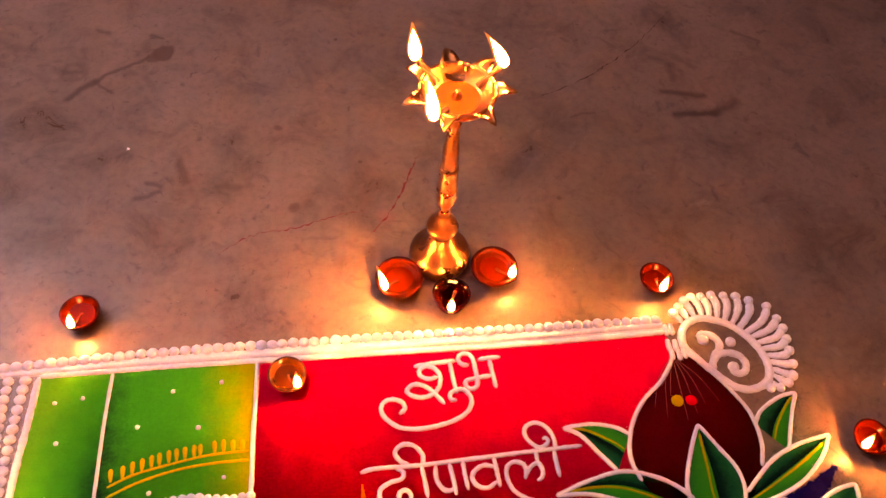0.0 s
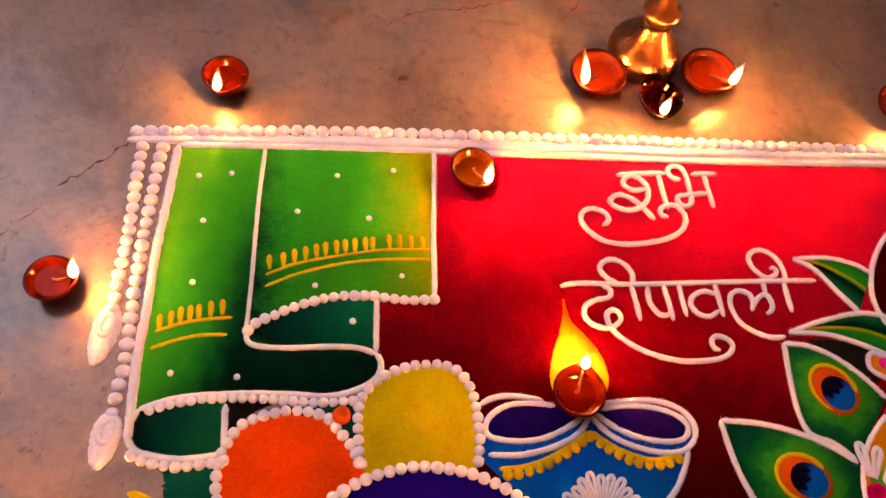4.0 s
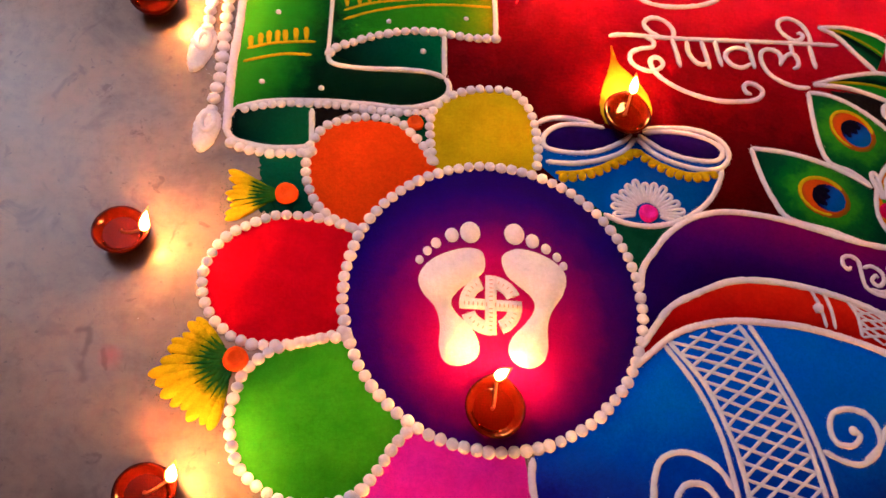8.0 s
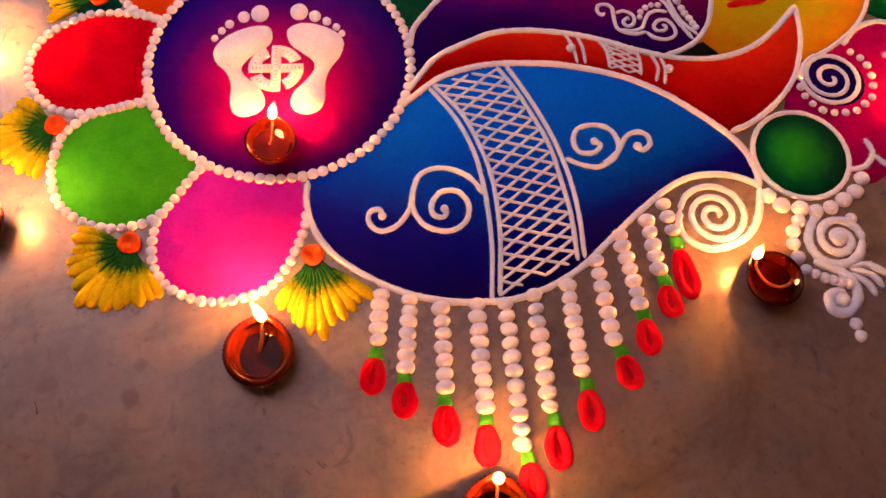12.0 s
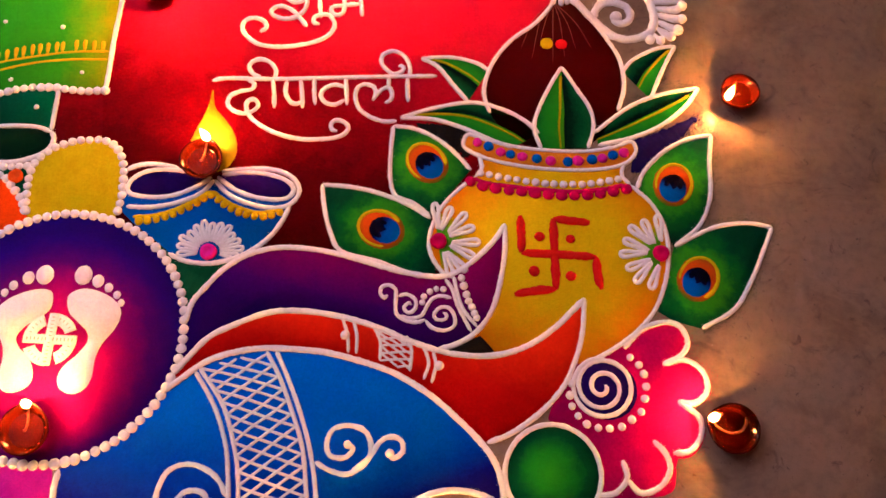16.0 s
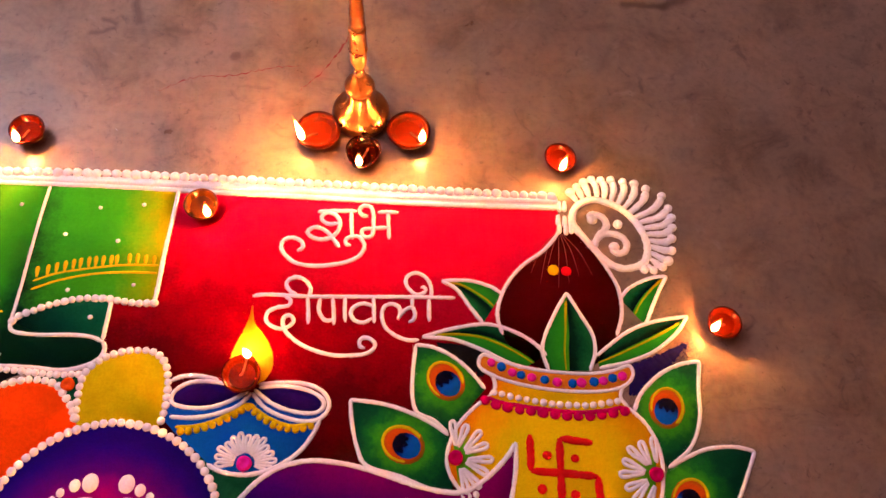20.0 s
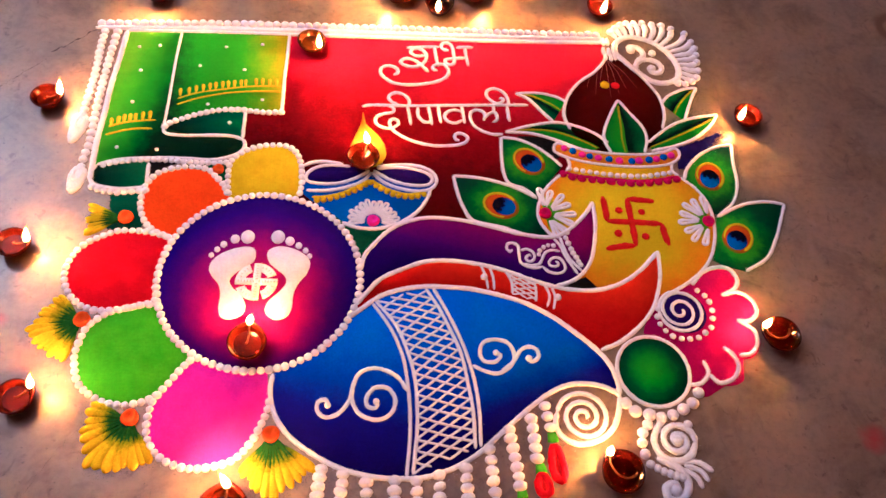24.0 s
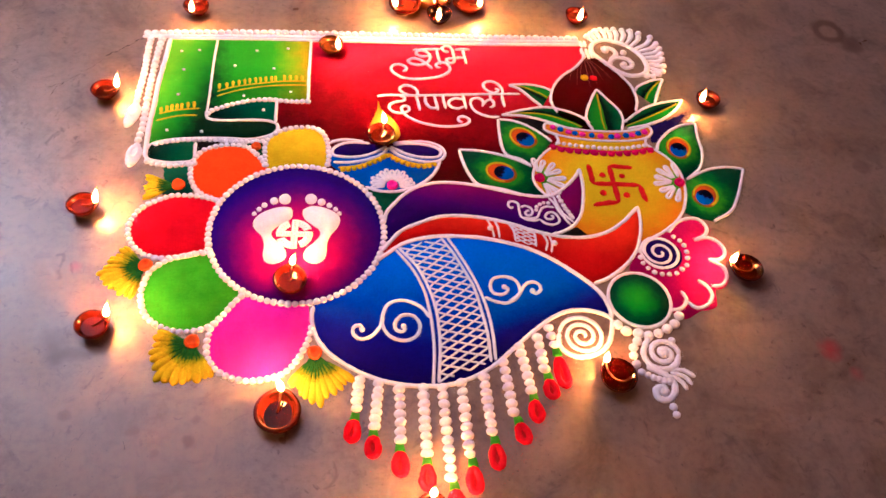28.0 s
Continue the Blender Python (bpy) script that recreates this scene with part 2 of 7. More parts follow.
# Smears: both ends, half width, depth; the last two paint an oil lamp's shadow.
SMEARS_AND_SHADE = [(-0.392, -0.065, -0.385, -0.065, 0.004, 0.7), (-0.385, -0.065, -0.381, -0.076, 0.004, 0.8), (-0.381, -0.076, -0.383, -0.088, 0.004, 0.7), (-0.364, -0.084, -0.361, -0.097, 0.004, 0.9), (-0.361, -0.097, -0.358, -0.104, 0.003, 0.8), (-0.385, -0.099, -0.380, -0.113, 0.005, 0.6),
          (-0.358, 1.077, -0.318, 1.122, 0.010, 0.75), (-0.318, 1.122, -0.230, 1.187, 0.006, 0.6), (-0.318, 1.118, -0.281, 1.095, 0.005, 0.5), (-0.142, 0.926, -0.129, 0.880, 0.012, 0.55),
          (-0.190, 0.880, -0.164, 0.872, 0.007, 0.5), (-0.207, 0.846, -0.165, 0.860, 0.008, 0.5), (-0.066, 0.870, -0.038, 0.866, 0.012, 0.45), (-0.235, 1.245, -0.209, 1.240, 0.007, 0.6),
          (0.759, 1.095, 0.842, 1.083, 0.011, 0.65), (0.774, 1.033, 0.851, 1.041, 0.012, 0.7), (0.851, 1.039, 0.901, 1.066, 0.015, 0.6), (0.790, 1.172, 0.789, 1.130, 0.012, 0.45),
          (0.567, 1.033, 0.613, 1.039, 0.006, 0.5), (0.950, 1.275, 0.999, 1.243, 0.007, 0.45), (-0.335, 1.265, -0.315, 1.255, 0.009, 0.5), (-0.375, 1.148, -0.347, 1.150, 0.008, 0.5), (-0.365, -0.232, -0.348, -0.266, 0.026, 0.5), (-0.348, -0.266, -0.300, -0.262, 0.015, 0.45)]


def cement():
    m, nt, bs = shader("worn_cement", 0.42, 0.0, 0.5)
    at = nt.nodes.new("ShaderNodeNewGeometry").outputs["Position"]
    flat = nt.nodes.new("ShaderNodeVectorMath")
    flat.operation = "MULTIPLY"
    flat.inputs[1].default_value = (1, 1, 0)
    nt.links.new(at, flat.inputs[0])
    p = flat.outputs[0]
    big, mid, fine, dust = noise_at(nt, p, 1.7, 4, 0.6, 0.4), noise_at(nt, p, 9, 6, 0.68, 0.6), noise_at(nt, p, 70, 5, 0.7), noise_at(nt, p, 600, 3, 0.7)
    col = ramp(nt, big, [(0.3, (0.160, 0.102, 0.070)), (0.7, (0.228, 0.154, 0.112))])
    col = mix(nt, 0.92, col, ramp(nt, mid, [(0.30, (0.52, 0.48, 0.46)), (0.50, (1, 1, 1)), (0.75, (1.22, 1.20, 1.19))]), "MULTIPLY")
    col = mix(nt, 0.6, col, ramp(nt, fine, [(0.28, (0.62, 0.59, 0.57)), (0.52, (1.0, 1.0, 1.0)), (0.8, (1.16, 1.16, 1.16))]), "MULTIPLY")
    col = mix(nt, 0.5, col, ramp(nt, dust, [(0.3, (0.86, 0.86, 0.86)), (0.7, (1.08, 1.08, 1.08))]), "MULTIPLY")
    blots = ramp(nt, noise_at(nt, p, 19, 4, 0.6, 1.6), [(0.60, (0, 0, 0)), (0.72, (1, 1, 1))])
    col = mix(nt, maths(nt, "MULTIPLY", blots, 0.66), col, (0.075, 0.045, 0.034))
    pale = ramp(nt, noise_at(nt, p, 13, 5, 0.65, 1.2), [(0.60, (0, 0, 0)), (0.74, (1, 1, 1))])
    col = mix(nt, maths(nt, "MULTIPLY", pale, 0.30), col, (0.30, 0.225, 0.205))
    flecks = ramp(nt, noise_at(nt, p, 46, 4, 0.62, 1.0), [(0.63, (0, 0, 0)), (0.70, (1, 1, 1))])
    col = mix(nt, maths(nt, "MULTIPLY", flecks, maths(nt, "MULTIPLY", big, 1.15)), col, (0.070, 0.036, 0.028))
    specks = ramp(nt, noise_at(nt, p, 150, 2, 0.5), [(0.70, (0, 0, 0)), (0.74, (1, 1, 1))])
    col = mix(nt, maths(nt, "MULTIPLY", specks, 0.6), col, (0.045, 0.030, 0.025))
    warp = nt.nodes.new("ShaderNodeVectorMath")
    warp.operation = "MULTIPLY_ADD"
    tex = node(nt, "ShaderNodeTexNoise", Scale=28.0, Detail=3.0)
    nt.links.new(p, tex.inputs["Vector"])
    nt.links.new(tex.outputs["Color"], warp.inputs[0])
    warp.inputs[1].default_value = (0.020, 0.020, 0)
    nt.links.new(p, warp.inputs[2])
    for x, y, r, ring, deep in STAINS:
        d = nt.nodes.new("ShaderNodeVectorMath")
        d.operation = "DISTANCE"
        nt.links.new(warp.outputs[0], d.inputs[0])
        d.inputs[1].default_value = (x + 0.010, y + 0.010, 0)
        f = maths(nt, "DIVIDE", d.outputs["Value"], r * 1.25)
        stops = [(0.35, (0, 0, 0)), (0.62, (1, 1, 1)), (1.0, (0, 0, 0))] if ring else [(0.15, (1, 1, 1)), (0.55, (0.8, 0.8, 0.8)), (1.0, (0, 0, 0))]
        mask = ramp(nt, f, stops, True)
        mask = maths(nt, "MINIMUM", maths(nt, "MULTIPLY", maths(nt, "MULTIPLY", mask, deep * 1.35), maths(nt, "ADD", 0.35, mid)), 0.85)
        col = mix(nt, mask, col, (0.078, 0.036, 0.020))
    narrow = nt.nodes.new("ShaderNodeVectorMath")
    narrow.operation = "MULTIPLY_ADD"
    nt.links.new(tex.outputs["Color"], narrow.inputs[0])
    narrow.inputs[1].default_value = (0.02, 0.02, 0)
    nt.links.new(p, narrow.inputs[2])

    def vec(op, a, b=None, scale=None):
        n = nt.nodes.new("ShaderNodeVectorMath")
        n.operation = op
        for socket, v in zip((n.inputs[0], n.inputs[1]), (a, b)):
            if isinstance(v, tuple):
                socket.default_value = v
            elif v is not None:
                nt.links.new(v, socket)
        if scale is not None:
            nt.links.new(scale, n.inputs["Scale"])
        return n

    # floor smears, and the painted shadow beside the lower left lamp
    for x0, y0, x1, y1, half, deep in SMEARS_AND_SHADE:
        run = (x1 - x0, y1 - y0, 0.0)
        away = vec("SUBTRACT", narrow.outputs[0], (x0 + 0.01, y0 + 0.01, 0.0)).outputs[0]
        along = maths(nt, "DIVIDE", vec("DOT_PRODUCT", away, run).outputs["Value"], run[0] ** 2 + run[1] ** 2)
        along = maths(nt, "MINIMUM", maths(nt, "MAXIMUM", along, 0.0), 1.0)
        far = vec("LENGTH", vec("SUBTRACT", away, vec("SCALE", run, None, along).outputs[0]).outputs[0]).outputs["Value"]
        mask = ramp(nt, maths(nt, "DIVIDE", far, half), [(0.2, (1, 1, 1)), (1.0, (0, 0, 0))])
        mask = maths(nt, "MINIMUM", maths(nt, "MULTIPLY", maths(nt, "MULTIPLY", mask, deep * 1.3), maths(nt, "ADD", 0.40, mid)), 0.85)
        col = mix(nt, mask, col, (0.064, 0.033, 0.019))
    # red powder trodden into the floor
    for x, y, r, deep in ((0.976, -0.246, 0.036, 0.85), (1.008, -0.292, 0.022, 0.45), (-0.356, -0.090, 0.022, 0.45), (0.21, 0.80, 0.03, 0.25), (-0.30, -0.15, 0.05, 0.18), (0.02, -0.31, 0.03, 0.25)):
        d = nt.nodes.new("ShaderNodeVectorMath")
        d.operation = "DISTANCE"
        nt.links.new(warp.outputs[0], d.inputs[0])
        d.inputs[1].default_value = (x + 0.010, y + 0.010, 0)
        f = maths(nt, "ADD", maths(nt, "DIVIDE", d.outputs["Value"], r), maths(nt, "MULTIPLY", fine, 0.5))
        mask = maths(nt, "MULTIPLY", ramp(nt, f, [(0.3, (1, 1, 1)), (1.2, (0, 0, 0))]), deep)
        col = mix(nt, mask, col, (0.33, 0.02, 0.03))
    nt.links.new(col, bs.inputs["Base Color"])
    nt.links.new(ramp(nt, mid, [(0.3, (0.27,) * 3), (0.7, (0.42,) * 3)]), bs.inputs["Roughness"])
    bump(nt, bs, maths(nt, "ADD", fine, maths(nt, "MULTIPLY", dust, 0.4)), 0.12, 0.0015)
    return m


CEMENT = cement()


def plaster(name, c):
    m, nt, bs = shader(name, 0.85, 0.0, 0.3)
    at = nt.nodes.new("ShaderNodeNewGeometry").outputs["Position"]
    n1, n2 = noise_at(nt, at, 2.2, 5), noise_at(nt, at, 60, 4)
    col = mix(nt, 0.6, ramp(nt, n1, [(0.3, tuple(v * 0.86 for v in c)), (0.7, c)]), ramp(nt, n2, [(0.3, (0.9,) * 3), (0.7, (1.04,) * 3)]), "MULTIPLY")
    nt.links.new(col, bs.inputs["Base Color"])
    bump(nt, bs, n2, 0.2, 0.002)
    return m


WALL = plaster("painted_plaster", (0.40, 0.33, 0.31))
CRACK = plaster("crack_dirt", (0.05, 0.025, 0.02))
CRACK_RED = plaster("crack_with_red_powder", (0.20, 0.016, 0.020))
GREY_METAL = lacquer("lamp_fitting", (0.5, 0.5, 0.5), (0.6, 0.6, 0.6), 0.4)


# ---- building blocks ----
def part(name, bm, material, parent=None, label="", at=(0, 0, 0), flat=False):
    me = bpy.data.meshes.new(name)
    if not flat:
        for f in bm.faces:
            f.smooth = True
    bm.to_mesh(me)
    bm.free()
    me.materials.append(material)
    ob = new(name, me)
    ob.parent = parent
    ob.location = at
    if label:
        ob["label"] = label
    return ob


def thing(name, label, category, group="", at=(0, 0, 0)):
    ob = new(name)
    ob.empty_display_size = 0.03
    ob.location = at
    return tagged(ob, label, category, group)


def motif(name, label, group=""):
    return thing(name, label, "rangoli motif", group)


def curve(pts, n=8, closed=False):
    """A smooth line through the given points, n steps a span."""
    p = [Vector((*q, 0)) if len(q) == 2 else Vector(q) for q in pts]
    k, out = len(p), []
    for i in range(k if closed else k - 1):
        a = p[(i - 1) % k] if closed or i else p[0] * 2 - p[1]
        b, c = p[i], p[(i + 1) % k]
        d = p[(i + 2) % k] if closed or i + 2 < k else p[-1] * 2 - p[-2]
        for s in range(n):
            t = s / n
            out.append(0.5 * (2 * b + (c - a) * t + (2 * a - 5 * b + 4 * c - d) * t * t + (3 * b - a - 3 * c + d) * t ** 3))
    return out if closed else out + [p[-1]]


def even(line, step=None, count=None, closed=False):
    """Points at even steps along a line."""
    line = list(line) + ([line[0]] if closed else [])
    run = [0.0]
    for a, b in zip(line, line[1:]):
        run.append(run[-1] + (b - a).length)
    n = count or max(2, round(run[-1] / step) + (0 if closed else 1))
    want = [run[-1] * i / (n if closed else n - 1) for i in range(n)]
    out, j = [], 0
    for w in want:
        while j < len(run) - 2 and run[j + 1] < w:
            j += 1
        f = (w - run[j]) / max(1e-9, run[j + 1] - run[j])
        out.append(line[j].lerp(line[j + 1], min(1, f)))
    return out


SECTION = [(math.cos(a), math.sin(a)) for a in [math.pi * k / 7 for k in range(8)]]


def rope(lines, width, base=0.001, tall=0.75, taper=0.0, ends=True):
    """Powder poured from the fingers along lines: a low rounded ridge with crumbling, uneven sides."""
    bm = bmesh.new()
    for line in lines:
        ring = (line[0] - line[-1]).length < 1e-6
        line = even(line[:-1] if ring else line, step=max(0.0015, width * 0.34), closed=ring)
        k, rows = len(line), []
        for i, p in enumerate(line):
            d = (line[(i + 1) % k] - line[i - 1] if ring else line[min(i + 1, k - 1)] - line[max(i - 1, 0)]).normalized()
            side = Vector((d.y, -d.x, 0))
            w = width / 2 * (1 + 0.13 * noise.noise(p * 95 + Vector((0, 0, width * 900))) + 0.12 * noise.noise(p * 330))
            if taper:
                w *= 1 - taper * i / (k - 1)
            if ends and not ring:
                w *= min(1, 0.45 + 0.25 * min(i, k - 1 - i))
            left, right = (1 + 0.20 * noise.noise(p * 620 + Vector((0, 0, z))) for z in (3.1, 8.7))
            hang = 0.0004 * noise.noise(p * 210) + 0.0003 * noise.noise(p * 700)
            rows.append([bm.verts.new(p + side * (w * c * (right if c > 0 else left)) + Vector((0, 0, base + (w * tall * s + hang) if s > 0.01 else 0.0002))) for c, s in SECTION])
        for a, b in zip(rows, rows[1:] + rows[:1] if ring else rows[1:]):
            for j in range(7):
                bm.faces.new((a[j], b[j], b[j + 1], a[j + 1]))
        if not ring:
            for row, turn in ((rows[0], 1), (rows[-1], -1)):
                bm.faces.new(row[::turn])
    return bm


def sheet(outline, top, skirt=0.0025, rough=0.0006):
    """A sieved layer of powder inside an outline, thinning to the floor at its edge."""
    bm = bmesh.new()
    pts = [Vector((p.x + rough * noise.noise(p * 400), p.y + rough * noise.noise(p * 400 + Vector((9, 0, 0))), 0)) for p in outline]
    area = sum(a.x * b.y - b.x * a.y for a, b in zip(pts, pts[1:] + pts[:1]))
    if area < 0:
        pts.reverse()
    up = [bm.verts.new((p.x, p.y, top)) for p in pts]
    bm.faces.new(up)
    low = []
    for i, p in enumerate(pts):
        d = (pts[(i + 1) % len(pts)] - pts[i - 1]).normalized()
        low.append(bm.verts.new((p.x + d.y * skirt * 0.3, p.y - d.x * skirt * 0.3, 0.0001)))
    for i in range(len(pts)):
        j = (i + 1) % len(pts)
        bm.faces.new((low[i], low[j], up[j], up[i]))
    bm.normal_update()
    bmesh.ops.triangulate(bm, faces=[f for f in bm.faces if len(f.verts) > 4])
    return bm


def loop(*lines, n=6):
    """One closed outline out of open control lines laid end to end."""
    out = []
    for line in lines:
        out += curve(line, n)[:-1] if len(line) > 2 else [Vector((*line[0], 0))]
    return out


def dome(sides=12, rows=4, tall=0.8, bulge=0.0):
    """A bead of powder, one unit in radius, with its foot at 0."""
    bm = bmesh.new()
    rings = []
    for r in range(rows):
        a = math.pi / 2 * r / rows
        rad = math.cos(a) ** 0.8
        rings.append([bm.verts.new((rad * math.cos(2 * math.pi * s / sides), rad * math.sin(2 * math.pi * s / sides), tall * math.sin(a))) for s in range(sides)])
    tip = bm.verts.new((0, 0, tall * 0.99))
    for a, b in zip(rings, rings[1:]):
        for s in range(sides):
            bm.faces.new((a[s], a[(s + 1) % sides], b[(s + 1) % sides], b[s]))
    for s in range(sides):
        bm.faces.new((rings[-1][s], rings[-1][(s + 1) % sides], tip))
    for v in bm.verts:
        k = 1 + bulge * noise.noise(v.co * 1.7 + Vector((bulge * 40, 0, 0)))
        v.co.x, v.co.y, v.co.z = v.co.x * k, v.co.y * k, v.co.z * (1 + 0.5 * (k - 1))
    return bm


def bead_meshes(name, material):
    out = []
    for i in range(5):
        bm = dome(16, 5, 0.84, 0.04 + 0.025 * i)
        me = bpy.data.meshes.new(name)
        for f in bm.faces:
            f.smooth = True
        bm.to_mesh(me)
        bm.free()
        me.materials.append(material)
        out.append(me)
    return out


BEADS = {"white": bead_meshes("white_bead", WHITE), "yellow": bead_meshes("yellow_bead", YELLOW_P), "magenta": bead_meshes("magenta_bead", MAGENTA_P),
         "blue": bead_meshes("blue_bead", BLUE_P), "pink": bead_meshes("pink_bead", HOTPINK_P), "red": bead_meshes("red_bead", RANGOLI_RED), "lime": bead_meshes("green_bead", LIME_P)}


POURED = []  # the white lines, for the dust beside them


def beads(parent, places, radius, colour="white", base=0.0, name="bead", long=1.0):
    """Single beads at places, each turned along the row, a little uneven."""
    pick = random.Random(round(places[0].x * 1e4) + len(places))
    k = len(places)
    for i, p in enumerate(places):
        ob = new(name, pick.choice(BEADS[colour]))
        ob.parent = parent
        d = places[min(i + 1, k - 1)] - places[max(i - 1, 0)]
        s = radius * pick.uniform(0.92, 1.08)
        ob.location = (p.x + radius * pick.uniform(-0.07, 0.07), p.y + radius * pick.uniform(-0.07, 0.07), base)
        ob.rotation_euler = (0, 0, math.atan2(d.y, d.x) + pick.uniform(-0.3, 0.3))
        ob.scale = (s * long * pick.uniform(0.93, 1.07), s, s * pick.uniform(0.85, 1.1))


def row(parent, pts, radius, step=None, count=None, colour="white", base=0.0, long=1.0, closed=False, name="bead"):
    line = pts if isinstance(pts[0], Vector) else curve(pts, 8, closed)
    beads(parent, even(line, step, count, closed), radius, colour, base, name, long)


def line_part(parent, pts, width, base=0.001, material=WHITE, name="outline", closed=False, taper=0.0, label=""):
    c = curve(pts, 8, closed)
    if closed:
        c = c + [c[0]]
    if material is WHITE:
        POURED.append((c, width))
    return part(name, rope([c], width, base, taper=taper, ends=not closed), material, parent, label)


def ellipse(c, rx, ry, turn=0.0, n=36):
    ca, sa = math.cos(turn), math.sin(turn)
    return [Vector((c[0] + rx * math.cos(a) * ca - ry * math.sin(a) * sa, c[1] + rx * math.cos(a) * sa + ry * math.sin(a) * ca, 0)) for a in [2 * math.pi * k / n for k in range(n)]]


def petal(root, tip, width, base, tall=0.5, narrow=0.35, rows=9):
    """A piped petal: a ridge that swells from a narrow root to a rounded tip."""
    bm = bmesh.new()
    a, b = Vector((*root, 0)), Vector((*tip, 0))
    d = (b - a).normalized()
    side, rings = Vector((d.y, -d.x, 0)), []
    for i in range(rows + 1):
        t = 1 - (1 - i / rows) ** 1.7
        w = width / 2 * (narrow + (1 - narrow) * math.sin(math.pi / 2 * min(1, t / 0.76))) * math.sqrt(max(0.03, 1 - max(0, (t - 0.74) / 0.26) ** 2))
        p = a.lerp(b, t) + side * (0.06 * width * noise.noise(a * 300 + Vector((t * 2, 0, 0))))
        rings.append([bm.verts.new(p + side * (w * c) + Vector((0, 0, base + w * 2 * tall * s if s > 0.01 else 0.0002))) for c, s in SECTION])
    for p, q in zip(rings, rings[1:]):
        for j in range(7):
            bm.faces.new((p[j], q[j], q[j + 1], p[j + 1]))
    bm.faces.new(rings[0])
    bm.faces.new(rings[-1][::-1])
    return bm


def lathe(profile, sides=32, pinch=None):
    """A turned shape from (radius, height) pairs; pinch(angle, radius, height) may move a point out or up."""
    bm = bmesh.new()
    rings = []
    for r, z in profile:
        if r < 1e-6:
            rings.append([bm.verts.new((0, 0, z))])
            continue
        ring = []
        for s in range(sides):
            a = 2 * math.pi * s / sides
            rr, zz = pinch(a, r, z) if pinch else (r, z)
            ring.append(bm.verts.new((rr * math.cos(a), rr * math.sin(a), zz)))
        rings.append(ring)
    for a, b in zip(rings, rings[1:]):
        for s in range(sides):
            t = (s + 1) % sides
            if len(a) == 1 and len(b) > 1:
                bm.faces.new((a[0], b[t], b[s]))
            elif len(b) == 1 and len(a) > 1:
                bm.faces.new((a[s], a[t], b[0]))
            elif len(a) > 1:
                bm.faces.new((a[s], a[t], b[t], b[s]))
    bmesh.ops.recalc_face_normals(bm, faces=bm.faces)
    return bm


def tube(pts, radius, sides=8, taper=0.0):
    bm = bmesh.new()
    line = curve(pts, 6)
    rings = []
    for i, p in enumerate(line):
        d = (line[min(i + 1, len(line) - 1)] - line[max(i - 1, 0)]).normalized()
        u = d.cross(Vector((0, 0, 1)))
        u = u.normalized() if u.length > 1e-4 else Vector((1, 0, 0))
        v = d.cross(u)
        r = radius * (1 - taper * i / (len(line) - 1))
        rings.append([bm.verts.new(p + (u * math.cos(a) + v * math.sin(a)) * r) for a in [2 * math.pi * k / sides for k in range(sides)]])
    for a, b in zip(rings, rings[1:]):
        for s in range(sides):
            bm.faces.new((a[s], a[(s + 1) % sides], b[(s + 1) % sides], b[s]))
    bm.faces.new(rings[0][::-1])
    bm.faces.new(rings[-1])
    bmesh.ops.recalc_face_normals(bm, faces=bm.faces)
    return bm


def box(lo, hi, bevel=0.0):
    bm = bmesh.new()
    bmesh.ops.create_cube(bm, size=1)
    for v in bm.verts:
        v.co = Vector([l + (h - l) * (c + 0.5) for c, l, h in zip(v.co, lo, hi)])
    if bevel:
        bmesh.ops.bevel(bm, geom=bm.edges[:], offset=bevel, segments=2, affect="EDGES")
    return bm


# ---- the room: cement floor; unseen plain walls and ceiling added to bounce light ----
WEST, EAST, SOUTH, NORTH, HIGH = -1.9, 3.2, -3.2, 3.0, 2.7


def room():
    tagged(part("floor", box((WEST - 0.15, SOUTH - 0.15, -0.12), (EAST + 0.15, NORTH + 0.15, 0.0)), CEMENT, flat=True), "worn brown-grey cement floor with stains and hairline cracks", "floor", kind="structure")
    for name, lo, hi in (("wall_west", (WEST - 0.15, SOUTH, 0), (WEST, NORTH, HIGH)), ("wall_east", (EAST, SOUTH, 0), (EAST + 0.15, NORTH, HIGH)),
                         ("wall_south", (WEST - 0.15, SOUTH - 0.15, 0), (EAST + 0.15, SOUTH, HIGH)), ("wall_north", (WEST - 0.15, NORTH, 0), (EAST + 0.15, NORTH + 0.15, HIGH))):
        tagged(part(name, box(lo, hi), WALL, flat=True), "unseen plain plaster wall added to close the room", "wall", kind="structure")
    tagged(part("ceiling", box((WEST - 0.15, SOUTH - 0.15, HIGH), (EAST + 0.15, NORTH + 0.15, HIGH + 0.12)), WALL, flat=True), "unseen plain plaster ceiling added to close the room", "ceiling", kind="structure")


room()


def tube_lamp():
    lamp = thing("tube_lamp", "white fluorescent tube lamp on the plaster wall", "lamp", at=(WEST, 1.6, 2.3))
    part("fitting", box((0.001, -0.62, -0.03), (0.035, 0.62, 0.03), 0.004), GREY_METAL, lamp)
    bm = lathe([(0, -0.6), (0.013, -0.6), (0.014, -0.59), (0.014, 0.59), (0.013, 0.6), (0, 0.6)], 14)
    bmesh.ops.rotate(bm, verts=bm.verts, cent=(0, 0, 0), matrix=Matrix.Rotation(radians(90), 3, "X"))
    part("tube", bm, TUBE, lamp, "glowing white glass tube", at=(0.055, 0, 0))
    for y in (-0.59, 0.59):
        part("cap", box((0.03, y - 0.012, -0.018), (0.075, y + 0.012, 0.018), 0.003), GREY_METAL, lamp)


tube_lamp()


